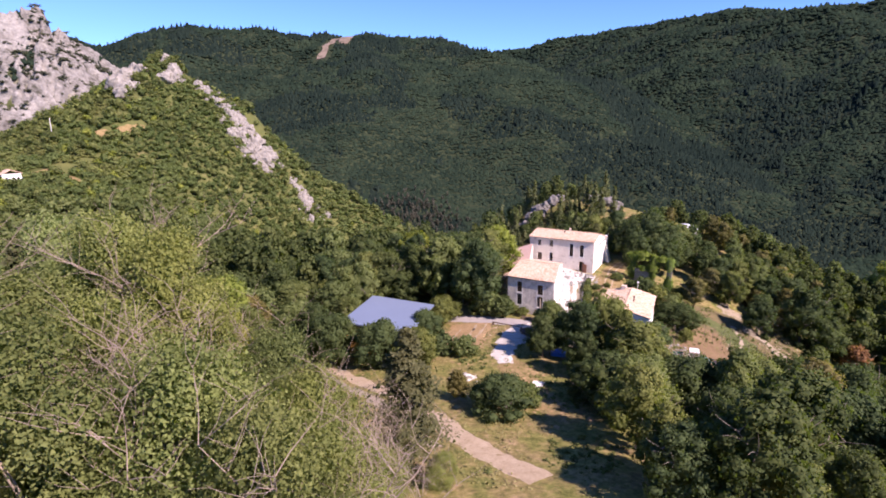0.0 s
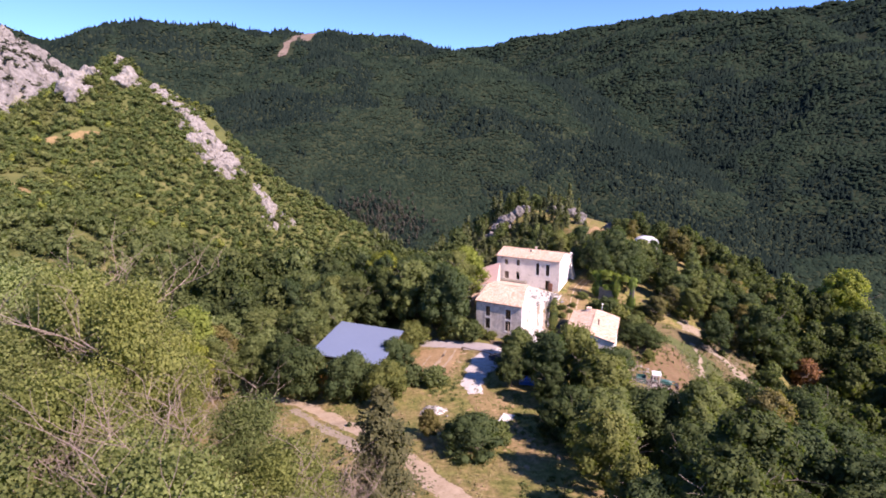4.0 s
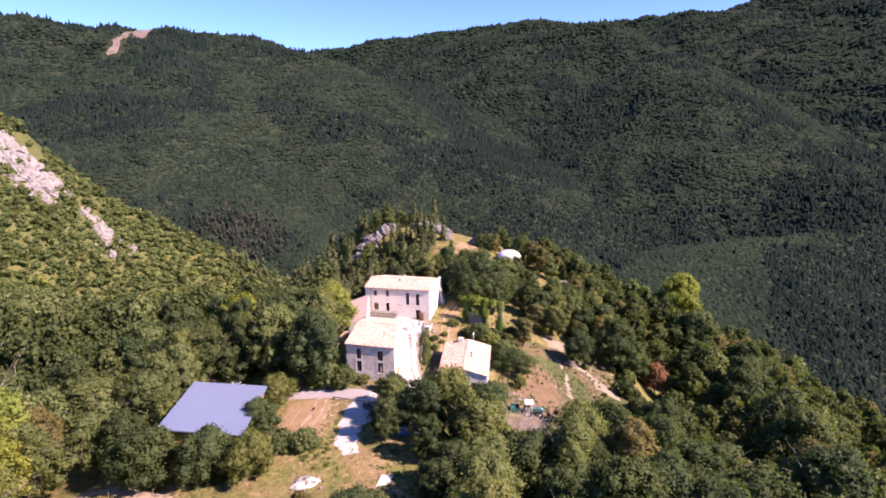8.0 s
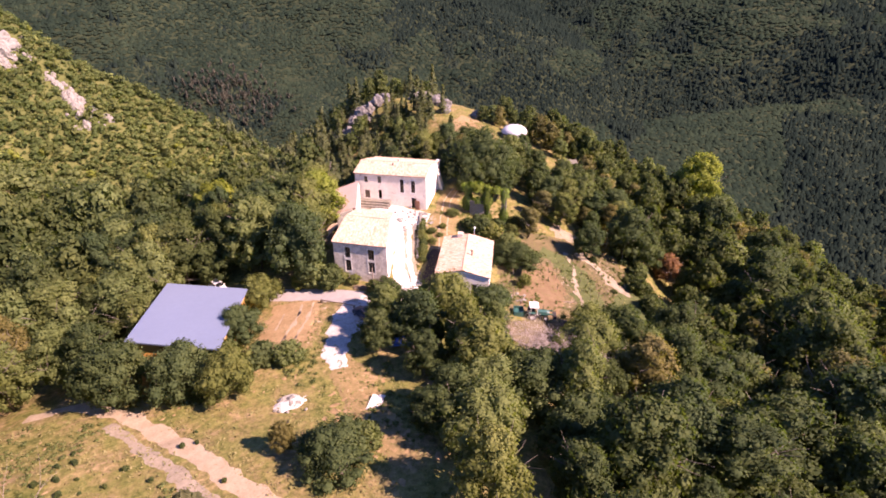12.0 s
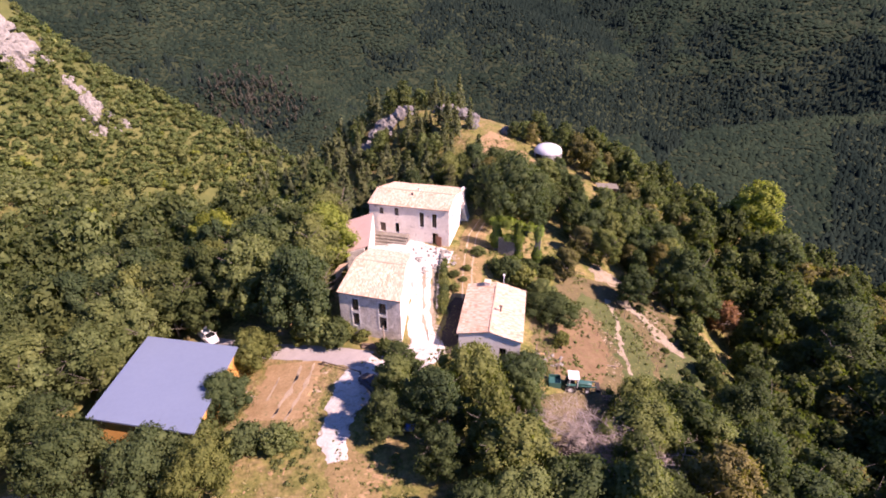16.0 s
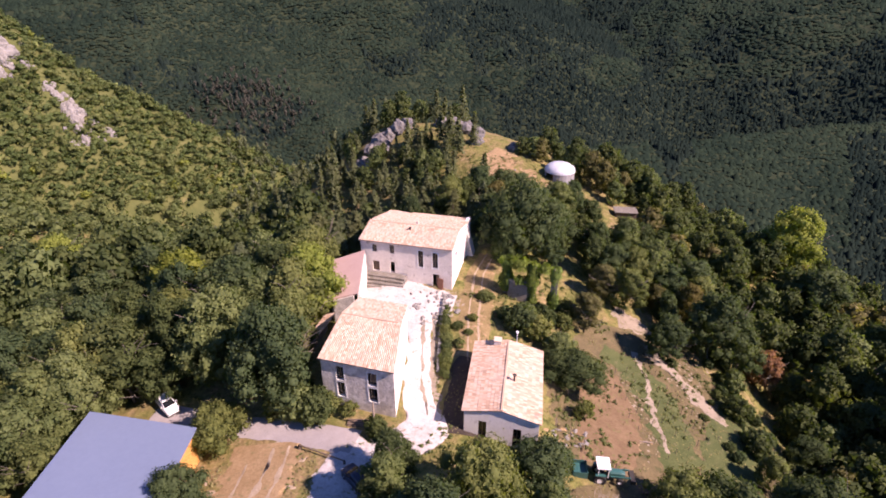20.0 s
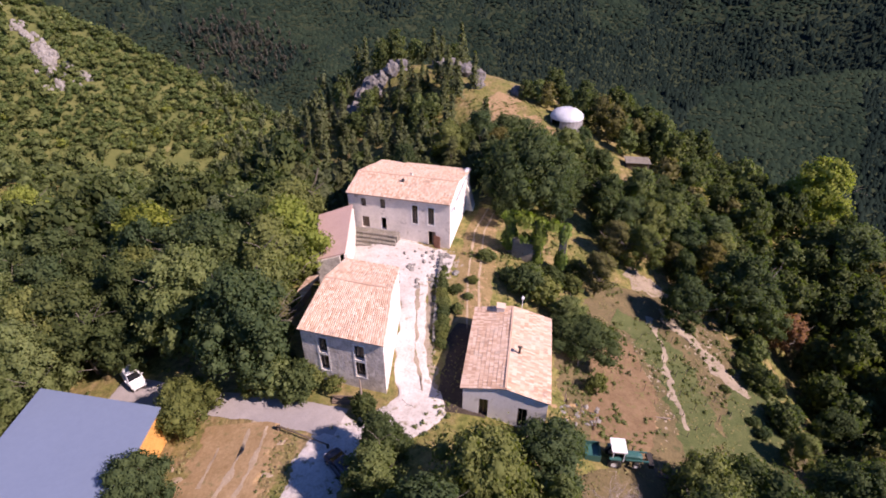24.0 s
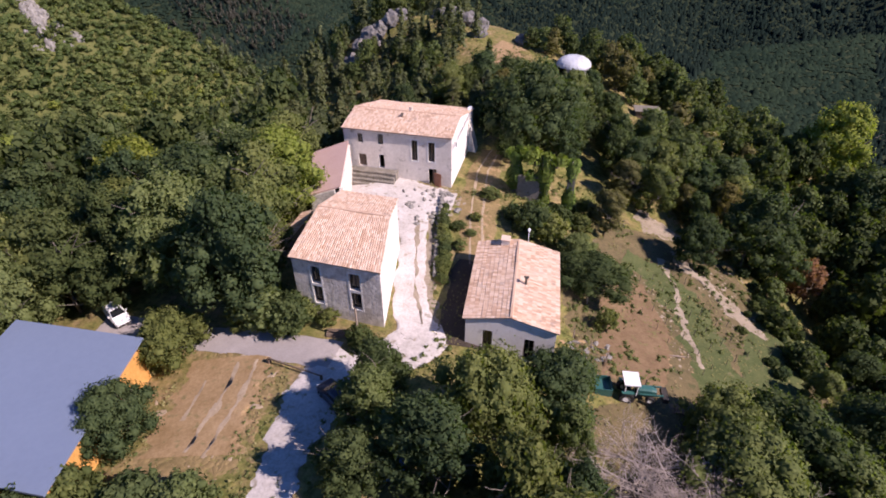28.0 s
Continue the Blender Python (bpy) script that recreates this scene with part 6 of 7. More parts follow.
def dome():
    """A round shelter: upright panelled wall under a low white domed cover."""
    x, y = 71.2, 160.2
    R, wall, rise, n = 3.5, 2.3, 2.0, 28
    h = thing("round_shelter", x, y, gz(x, y), "round shelter with panelled wall and white domed cover", "shelter")
    door = math.radians(200)
    for k in range(n):
        a0, a1 = 2 * math.pi * (k + 0.04) / n, 2 * math.pi * (k + 0.96) / n
        if abs((a0 + a1) / 2 - door) < 0.28:
            continue
        bm = bmesh.new()
        lo, hi = [[bm.verts.new((r * math.cos(a), r * math.sin(a), z)) for r, a in ((R, a0), (R, a1), (R - 0.06, a1), (R - 0.06, a0))] for z in (-2.2, wall)]
        for q in range(4):
            bm.faces.new((lo[q], lo[(q + 1) % 4], hi[(q + 1) % 4], hi[q]))
        bm.faces.new(hi), bm.faces.new(lo[::-1])
        part("panel", bm, SHELTER_WALL, h)
    bm = bmesh.new()
    rings = []
    for shell in (0.0, 0.07):
        for m in range(7):
            f = math.radians(90 * m / 7)
            r, z = (R + 0.12 - shell) * math.cos(f), wall - 0.15 + (rise - shell) * math.sin(f)
            rings.append([bm.verts.new((r * math.cos(2 * math.pi * k / n), r * math.sin(2 * math.pi * k / n), z)) for k in range(n)])
        top = bm.verts.new((0, 0, wall - 0.15 + rise - shell))
        for k in range(n):
            bm.faces.new((rings[-1][k], rings[-1][(k + 1) % n], top))
    for m in (0, 1, 2, 3, 4, 5, 7, 8, 9, 10, 11, 12):
        for k in range(n):
            bm.faces.new((rings[m][k], rings[m][(k + 1) % n], rings[m + 1][(k + 1) % n], rings[m + 1][k]))
    for k in range(n):
        bm.faces.new((rings[0][k], rings[7][k], rings[7][(k + 1) % n], rings[0][(k + 1) % n]))
    bmesh.ops.recalc_face_normals(bm, faces=bm.faces)
    part("cover", bm, ZINC, h, "white domed cover")
    for k in range(0, n, 2):
        V, Q = [], []
        P = [((R + 0.13) * math.cos(math.radians(g)) * math.cos(2 * math.pi * k / n), (R + 0.13) * math.cos(math.radians(g)) * math.sin(2 * math.pi * k / n), wall - 0.14 + (rise + 0.01) * math.sin(math.radians(g))) for g in (0, 20, 40, 60, 80)]
        for a, b in zip(P, P[1:]):
            tube(V, Q, a, b, 0.03, 0.03, 4)
        part("seam", fast_mesh("seam", V, Q, ZINC), ZINC, h)


def hut():
    x, y = 80.6, 145.5
    fr = Frame(x, y, (0.92, -0.38), (0.38, 0.92))
    h = thing("hut", x, y, gz(x, y), "small wooden hut with a flat sheet roof", "hut")
    part("front_wall", box_mesh(fr, -2.2, 2.2, -1.4, -1.3, -1.5, 2.0), WOOD_DARK, h)
    part("back_wall", box_mesh(fr, -2.2, 2.2, 1.3, 1.4, -1.5, 1.9), WOOD_DARK, h)
    part("side_wall", box_mesh(fr, -2.2, -2.1, -1.29, 1.29, -1.5, 2.0), WOOD_DARK, h)
    part("side_wall", box_mesh(fr, 2.1, 2.2, -1.29, 1.29, -1.5, 2.0), WOOD_DARK, h)
    part("roof", box_mesh(fr, -2.5, 2.5, -1.7, 1.7, 2.01, 2.1), OLD_STONE, h, "dull grey sheet roof")


dome()
hut()


# ---- vehicles ----
def wheel(parent, fr, u, v, z, r, w, hub=WHITE_PAINT):
    """A tyre with its rim, axle along v."""
    def ring(r0, r1, va, vb):
        bm = bmesh.new()
        n = 18
        loops = []
        for rr, vv in ((r0, va), (r1, va), (r1, vb), (r0, vb)):
            loops.append([bm.verts.new(fr(u + rr * math.cos(2 * math.pi * i / n), vv, z + rr * math.sin(2 * math.pi * i / n))) for i in range(n)])
        for k in range(4):
            for i in range(n):
                bm.faces.new((loops[k][i], loops[k][(i + 1) % n], loops[(k + 1) % 4][(i + 1) % n], loops[(k + 1) % 4][i]))
        return bm
    wh = part("wheel", ring(0.03, r * 0.55, v + w * 0.15, v + w * 0.85), hub, parent)
    part("tyre", ring(r * 0.55, r, v, v + w), RUBBER, wh)


def loft(bm, fr, sections):
    """A closed skin through rings of (v, z) at each u."""
    rings = [[bm.verts.new(fr(u, v, z)) for v, z in ring] for u, ring in sections]
    for a, b in zip(rings, rings[1:]):
        n = len(a)
        for i in range(n):
            bm.faces.new((a[i], a[(i + 1) % n], b[(i + 1) % n], b[i]))
    bm.faces.new(rings[0]), bm.faces.new(rings[-1][::-1])


def ring_of(w, z0, z1, r=0.12):
    return [(-w, z0), (w, z0), (w, z1 - r), (w - r, z1), (-w + r, z1), (-w, z1 - r)]


def car(x, y, turn, paint, label):
    h = thing("car", x, y, gz(x, y) + 0.05, label, "car")
    a = radians(turn)
    fr = Frame(0, 0, (math.cos(a), math.sin(a)), (-math.sin(a), math.cos(a)))
    bm = bmesh.new()
    loft(bm, fr, [(-1.85, ring_of(0.70, 0.35, 0.80)), (-1.75, ring_of(0.78, 0.25, 0.92)), (0.75, ring_of(0.80, 0.22, 0.95)), (1.55, ring_of(0.76, 0.25, 0.82)), (1.85, ring_of(0.66, 0.32, 0.62))])
    part("body", bm, paint, h)
    bm = bmesh.new()
    loft(bm, fr, [(-1.7, ring_of(0.68, 0.93, 0.97, 0.02)), (-1.45, ring_of(0.62, 0.93, 1.40)), (-0.1, ring_of(0.62, 0.93, 1.46)), (0.15, ring_of(0.62, 0.93, 1.42)), (0.85, ring_of(0.70, 0.93, 0.96, 0.02))])
    cab = part("cabin", bm, paint, h)
    bm = bmesh.new()
    q = [fr(0.20, -0.54, 1.385), fr(0.20, 0.54, 1.385), fr(0.84, 0.62, 1.0), fr(0.84, -0.62, 1.0)]
    v = [bm.verts.new(p + Vector((0, 0, 0.01))) for p in q] + [bm.verts.new(p + Vector((0, 0, -0.02))) for p in q]
    bm.faces.new(v[:4]), bm.faces.new(v[:3:-1])
    for i in range(4):
        bm.faces.new((v[i], v[4 + i], v[4 + (i + 1) % 4], v[(i + 1) % 4]))
    part("windscreen", bm, GLASS, cab, "dark windscreen")
    for s in (-1, 1):
        for u0, u1 in ((-1.25, -0.55), (-0.48, 0.12)):
            part("side_window", box_mesh(fr, u0, u1, s * 0.626 - 0.012, s * 0.626 + 0.012, 1.0, 1.32), GLASS, cab, "dark side window")
        part("headlight", box_mesh(fr, 1.70, 1.87, s * 0.50 - 0.13, s * 0.50 + 0.13, 0.56, 0.70), ZINC, h, "clear headlight")
        part("mirror", box_mesh(fr, 0.45, 0.58, s * 0.86 - 0.08, s * 0.86 + 0.08, 0.97, 1.1), paint, h)
        for u in (-1.2, 1.15):
            wheel(h, fr, u, s * 0.72 - 0.09, 0.28, 0.30, 0.18, ZINC)
    part("bumper", box_mesh(fr, 1.80, 1.92, -0.6, 0.6, 0.3, 0.45), IRON, h)


car(-6.3, 104.6, -58, WHITE_PAINT, "small white car parked on the lane")
car(14.6, 86.0, 118, DARK_CAR, "dark car parked in the shade beside the drive")


def tractor():
    x, y = 40.8, 82.7
    h = thing("tractor", x, y, gz(x, y) + 0.05, "old teal tractor with white cab roof and front loader", "tractor")
    fr = Frame(0, 0, (0.93, -0.36), (0.36, 0.93))
    bm = bmesh.new()
    loft(bm, fr, [(-0.1, ring_of(0.36, 0.75, 1.45)), (1.3, ring_of(0.33, 0.72, 1.38)), (1.75, ring_of(0.28, 0.75, 1.22))])
    part("hood", bm, TEAL_PAINT, h)
    part("chassis", box_mesh(fr, -1.1, 1.6, -0.25, 0.25, 0.45, 0.74), IRON, h)
    for u in (-1.15, -0.12):
        for s in (-1, 1):
            part("cab_post", box_mesh(fr, u - 0.04, u + 0.04, s * 0.68 - 0.04, s * 0.68 + 0.04, 0.95, 2.25), WHITE_PAINT, h)
    part("cab_roof", box_mesh(fr, -1.35, 0.05, -0.82, 0.82, 2.26, 2.40), WHITE_PAINT, h, "white cab roof")
    part("windscreen", box_mesh(fr, -0.13, -0.11, -0.63, 0.63, 1.2, 2.22), GLASS, h, "dark cab glass")
    part("rear_glass", box_mesh(fr, -1.17, -1.15, -0.63, 0.63, 1.2, 2.22), GLASS, h, "dark cab glass")
    part("seat", box_mesh(fr, -0.95, -0.55, -0.22, 0.22, 0.95, 1.25), IRON, h)
    for s in (-1, 1):
        part("mudguard", box_mesh(fr, -1.45, -0.35, s * 0.75 - 0.18, s * 0.75 + 0.18, 1.32, 1.40), TEAL_PAINT, h)
        wheel(h, fr, -0.9, s * 0.75 - 0.19, 0.62, 0.66, 0.38)
        wheel(h, fr, 1.2, s * 0.62 - 0.12, 0.38, 0.40, 0.24)
        part("loader_arm", box_mesh(fr, 0.2, 2.3, s * 0.52 - 0.05, s * 0.52 + 0.05, 0.95, 1.08), TEAL_PAINT, h)
    part("bucket", box_mesh(fr, 2.3, 2.8, -0.75, 0.75, 0.35, 0.8), IRON, h, "dark loader bucket")
    part("exhaust", box_mesh(fr, 0.75, 0.82, 0.25, 0.32, 1.42, 2.1), IRON, h)
    x, y = 38.1, 83.9
    b = thing("carry_box", x, y, gz(x, y), "teal metal carry box behind the tractor", "box")
    part("floor", box_mesh(fr, -0.7, 0.7, -0.8, 0.8, 0.35, 0.40), TEAL_PAINT, b)
    for nm, u0, u1, v0, v1 in (("side", -0.7, 0.7, -0.85, -0.8), ("side", -0.7, 0.7, 0.8, 0.85), ("end", -0.75, -0.7, -0.85, 0.85), ("end", 0.7, 0.75, -0.85, 0.85)):
        part(nm, box_mesh(fr, u0, u1, v0, v1, 0.0, 0.85), TEAL_PAINT, b)
    x, y = 44.4, 81.2
    p = thing("pallet", x, y, gz(x, y) + 0.05, "reddish wooden pallet on the slope", "pallet")
    for k in range(5):
        part("slat", box_mesh(fr, -0.6 + 0.26 * k, -0.44 + 0.26 * k, -0.5, 0.5, 0.12, 0.15), WOOD_DARK, p)
    for v in (-0.45, 0, 0.45):
        part("bearer", box_mesh(fr, -0.6, 0.62, v - 0.05, v + 0.05, 0.0, 0.118), WOOD_DARK, p)


tractor()


# ---- loose things ----
def pool():
    x, y = 17.8, 78.6
    h = thing("water_tub", x, y, gz(x, y) + 0.05, "bright blue rectangular plastic tub under trees", "tub")
    fr = Frame(0, 0, (0.98, -0.2), (0.2, 0.98))
    part("floor", box_mesh(fr, -1.0, 1.0, -0.9, 0.9, 0.0, 0.3), BLUE_PLASTIC, h)
    for u0, u1, v0, v1 in ((-1.1, 1.1, -1.0, -0.9), (-1.1, 1.1, 0.9, 1.0), (-1.1, -1.0, -0.9, 0.9), (1.0, 1.1, -0.9, 0.9)):
        part("rim", box_mesh(fr, u0, u1, v0, v1, 0.0, 0.5), BLUE_PLASTIC, h)


def post(name, x, y, h0, r, label, mat, category="post", group="", lean=0.0):
    ob = thing(name, x, y, gz(x, y), label, category, group)
    V, Q = [], []
    tube(V, Q, (0, 0, -0.4), (lean, lean * 0.5, h0), r, r * 0.8, 8)
    part("shaft", fast_mesh("shaft", V, Q, mat), mat, ob)
    return ob


def yard_things():
    rnd = random.Random(12)
    post("wooden_pole", 17.3, 92.2, 4.2, 0.12, "weathered wooden pole beside the lane", BARK_PALE)
    for i, (x, y) in enumerate(((38.2, 90.2), (39.3, 88.6), (40.2, 87.0), (42.2, 95), (44.5, 99))):
        post("fence_post", x, y, 1.3, 0.07, "grey wooden fence post below the cottage", BARK_PALE, "post", "cottage fence", rnd.uniform(-0.15, 0.15))
    for i in range(6):
        for k in range(7):
            x, y = 47.5 + 1.9 * i + 0.5 * k, 98 - 2.1 * k + 0.5 * i
            post("vine_stake", x + rnd.uniform(-0.2, 0.2), y + rnd.uniform(-0.2, 0.2), rnd.uniform(0.7, 1.3), 0.035, "thin wooden stake on the terraced slope", BARK, "stake", "vine stakes", rnd.uniform(-0.2, 0.2))
    x, y = 12.7, 67.6
    h = thing("plank_stack", x, y, gz(x, y), "stack of weathered pale planks in dry grass", "planks")
    fr = Frame(0, 0, (0.5, 0.86), (-0.86, 0.5))
    for k in range(9):
        a = rnd.uniform(-0.15, 0.15)
        part("plank", box_mesh(fr, -1.3 + a, 1.3 + a, -0.75 + 0.17 * k, -0.6 + 0.17 * k, 0.05 + 0.02 * (k % 3), 0.12 + 0.02 * (k % 3)), FRAME_WHITE, h)
    x, y = 46.8, 68.8
    h = thing("white_crate", x, y, gz(x, y), "white plastic crate lying on grass", "crate")
    part("shell", box_mesh(Frame(0, 0, (0.9, 0.3), (-0.3, 0.9)), -0.6, 0.6, -0.45, 0.45, 0.0, 0.6), WHITE_PAINT, h)
    x, y = 15.6, 93.8
    h = thing("plank_stack", x, y, gz(x, y), "low stack of brown planks by the lane", "planks")
    fr = Frame(0, 0, (0.95, -0.3), (0.3, 0.95))
    for k in range(6):
        part("plank", box_mesh(fr, -1.1 + rnd.uniform(-0.1, 0.1), 1.1, -0.5 + 0.17 * k, -0.35 + 0.17 * k, 0.05, 0.16 + 0.05 * (k % 2)), WOOD_DARK, h)
    x, y = 48.7, 87.8
    h = thing("garden_log", x, y, gz(x, y), "pale fallen pole on the slope", "log")
    V, Q = [], []
    tube(V, Q, (-1.2, 0.5, 0.12), (1.2, -0.5, 0.05), 0.09, 0.07, 8)
    part("pole", fast_mesh("pole", V, Q, BARK_PALE), BARK_PALE, h)


def gravel_heap():
    """A low white heap of stony rubble in the grass."""
    x0, y0 = 3.3, 71.2
    n = 20
    X, Y = np.meshgrid(np.linspace(-1.9, 1.9, n), np.linspace(-1.7, 1.7, n))
    R = np.hypot(X / 1.7, Y / 1.4) * (1 + 0.9 * fbm(X * 0.9 + 2, Y * 0.9 + 6, 3))
    Z = ground_z(X + x0, Y + y0) + 0.55 * np.clip(1 - R, -0.35, 1) * (1 + 1.6 * fbm(X * 1.3 + 7, Y * 1.3, 4)) + 0.3 * fbm(X * 3, Y * 3 + 4, 3)
    i = np.arange((n - 1) * n).reshape(n - 1, n)[:, :-1].ravel()
    V = np.stack([X.ravel(), Y.ravel(), Z.ravel()], 1)
    ob = new("gravel_heap", fast_mesh("gravel_heap", V, np.stack([i, i + 1, i + n + 1, i + n], 1), GRAVEL))
    ob.location = (x0, y0, 0)
    tagged(ob, "low heap of white gravel and rubble in dry grass", "heap")
    rnd = random.Random(3)
    for i in range(14):
        x, y = x0 + rnd.gauss(0, 0.9), y0 + rnd.gauss(0, 0.8)
        k = rnd.uniform(0.12, 0.34)
        rock(x, y, k, k * 0.8, k * 0.6, rnd.uniform(0, 360), "pale stone on the gravel heap", "heap stones", -0.3, i, STONES)


def barrier():
    """A dark pole lying between two stumps across the drive."""
    x0, y0, x1, y1 = 9.2, 92.2, 13.6, 88.5
    h = thing("barrier", x0, y0, gz(x0, y0), "dark pole barrier with a stump beside the lane", "barrier")
    V, Q = [], []
    tube(V, Q, (0, 0, 0.55), (x1 - x0, y1 - y0, 0.5 + gz(x1, y1) - gz(x0, y0)), 0.09, 0.07, 8)
    part("pole", fast_mesh("pole", V, Q, WOOD_DARK), WOOD_DARK, h)
    for x, y, r in ((0, 0, 0.22), (x1 - x0, y1 - y0, 0.14)):
        V, Q = [], []
        z = gz(x + x0, y + y0) - gz(x0, y0)
        tube(V, Q, (x, y, z - 0.2), (x + 0.02, y, z + 0.5), r, r * 0.85, 9)
        part("stump", fast_mesh("stump", V, Q, WOOD_DARK), WOOD_DARK, h)


barrier()


def young_plants():
    """Rows of small dark plants set in the meadow."""
    rnd = random.Random(17)
    for i in range(6):
        for k in range(9):
            x, y = -23 + 2.0 * k + 0.9 * i + rnd.uniform(-0.3, 0.3), 71.5 - 0.2 * k - 2.3 * i + rnd.uniform(-0.3, 0.3)
            if rnd.random() < 0.45 and from_line(x, y, [(-16.9, 75.6), (-8.7, 64.8), (-4.5, 58.5)]) > 1.6:
                e = put_tree("bush1", x, y, rnd.uniform(0.10, 0.2), rnd=rnd, squash=1.2)
                e.name = "young_plant"
                tagged(e, "small dark green plant set in the meadow", "plant", "meadow plants")


pool()
yard_things()
gravel_heap()
young_plants()


def far_house():
    """The small white house on the hill foot."""
    x, y = -168, 216
    fr = Frame(x, y, (0.72, -0.69), (0.69, 0.72))
    z = gz(x, y)
    h = thing("far_house", x, y, z, "small white house with tiled roof on the hillside", "house")
    part("wall", box_mesh(fr, -4, 4, -3, 3, -2, 3.6), WHITE_PAINT, h)
    bm = bmesh.new()
    prism(bm, fr, [(-3.4, 3.5), (0, 5.0), (3.4, 3.5), (3.4, 3.7), (0, 5.2), (-3.4, 3.7)], -4.3, 4.3, "u")
    part("roof", bm, TILE, h)
    for u in (-2.2, 0.4, 2.4):
        part("window", box_mesh(fr, 4.004, 4.04, u * 0.8 - 0.4, u * 0.8 + 0.4, 1.0, 2.3), GLASS, h, "dark window")
    post("signal_mast", -181, 262, 9, 0.16, "pale mast on the hill shoulder", WHITE_PAINT, "mast")


far_house()


def brush_heap():
    """Cut bare branches heaped below the cottage."""
    for k, (x, y, s) in enumerate(((37.2, 74.2, 0.9), (40.0, 73.6, 0.9), (35.0, 73.4, 0.8), (38.0, 71.8, 0.95), (42.2, 72.2, 0.8), (35.6, 71.0, 0.85), (40.6, 70.4, 0.9), (38.4, 69.0, 0.8))):
        V, Q = branches(150 + k, 7.0, 4, 4, 1.5, 0.019)
        e = thing("dead_tree", x, y, gz(x, y), "bare pinkish grey dead tree with tangled branches", "tree", "dead trees below the cottage")
        e.matrix_basis = pose(x, y, gz(x, y), 0, 0, 70 * k) @ Matrix.Diagonal((s * 1.35, s * 1.35, s * 0.72, 1))
        part("tangle", fast_mesh("tangle", V, Q, DEAD_WOOD), DEAD_WOOD, e)
    V, Q = branches(170, 8.0, 3, 3, 1.1, 0.009)
    for x, y, s in ((-3.7, 38, 0.9), (-1.2, 35.5, 0.8), (-6, 36, 0.95), (-2.6, 42.5, 0.75), (-5.2, 41.5, 0.85), (-7.6, 43, 0.9), (-1.0, 40.5, 0.6), (-14.5, 30.5, 1.75), (-5.5, 25.5, 1.4), (-19, 28.5, 1.9), (-21.5, 52.5, 1.8)):
        e = thing("dead_tree", x, y, gz(x, y), "bare pale dead tree among the shrubs", "tree")
        e.matrix_basis = pose(x, y, gz(x, y), 0, 0, 50 * x) @ Matrix.Diagonal((s, s, s, 1))
        part("tangle", fast_mesh("tangle", V, Q, BARK_PALE), BARK_PALE, e)


brush_heap()


def tufts():
    """Dry and green grass tufts over the open ground."""
    rnd = np.random.RandomState(31)
    P = []
    while len(P) < 24000:
        x, y = rnd.uniform(-36, 80), rnd.uniform(40, 176)
        if is_clear(x, y) and (fbm(x / 5, y / 5, 3) > -0.08):
            P.append((x, y))
    P = np.array(P)
    X, Y = P[:, 0], P[:, 1]
    # none on the lanes, yards and under the houses
    for line, w in (([(-8, 104.5), (1.5, 98.8), (8, 95.2), (15, 91)], 1.6), ([(16.5, 90.5), (12.8, 88), (10.5, 83), (9.5, 78)], 2.1), ([(17, 89.2), (21, 89), (22.5, 94), (25, 103.5), (26, 109), (25.5, 113.5)], 2.0),
                    ([(19.8, 116.5), (24, 113.2), (31, 110.5)], 2.6), ([(6.2, 94.2), (3.2, 84)], 4.0), ([(-28, 83), (-14.9, 76.5), (-7.5, 67.5), (4, 50), (9, 43)], 1.1),
                    ([(15, 96), (22, 106)], 5.5), ([(27, 119), (32, 128)], 8), ([(31, 89), (35, 98)], 4.6), ([(-9, 96), (-11, 88)], 6.5)):
        for (x0, y0), (x1, y1) in zip(line, line[1:]):
            t = np.clip(((X - x0) * (x1 - x0) + (Y - y0) * (y1 - y0)) / ((x1 - x0) ** 2 + (y1 - y0) ** 2), 0, 1)
            ok = np.hypot(X - x0 - t * (x1 - x0), Y - y0 - t * (y1 - y0)) > w
            X, Y = X[ok], Y[ok]
    Z = ground_z(X, Y)
    n = len(X)
    s = rnd.uniform(0.07, 0.19, n)
    c = np.stack([X, Y, Z + s * 0.35], 1)
    V, Q = leaf_cards(np.repeat(c, 2, 0) + rnd.normal(0, 0.08, (2 * n, 3)), np.tile((0.2, -0.2, 0.9), (2 * n, 1)), np.repeat(s, 2), rnd)
    tagged(new("grass_tufts", fast_mesh("grass_tufts", V, Q, GRASS)), "dry yellow and green grass tufts and weeds", "grass", kind="stuff")


GRASS = leaf_material("grass", (0.11, 0.112, 0.032), (0.20, 0.175, 0.062), (0.32, 0.255, 0.11), 0.25, 0.2)
tufts()


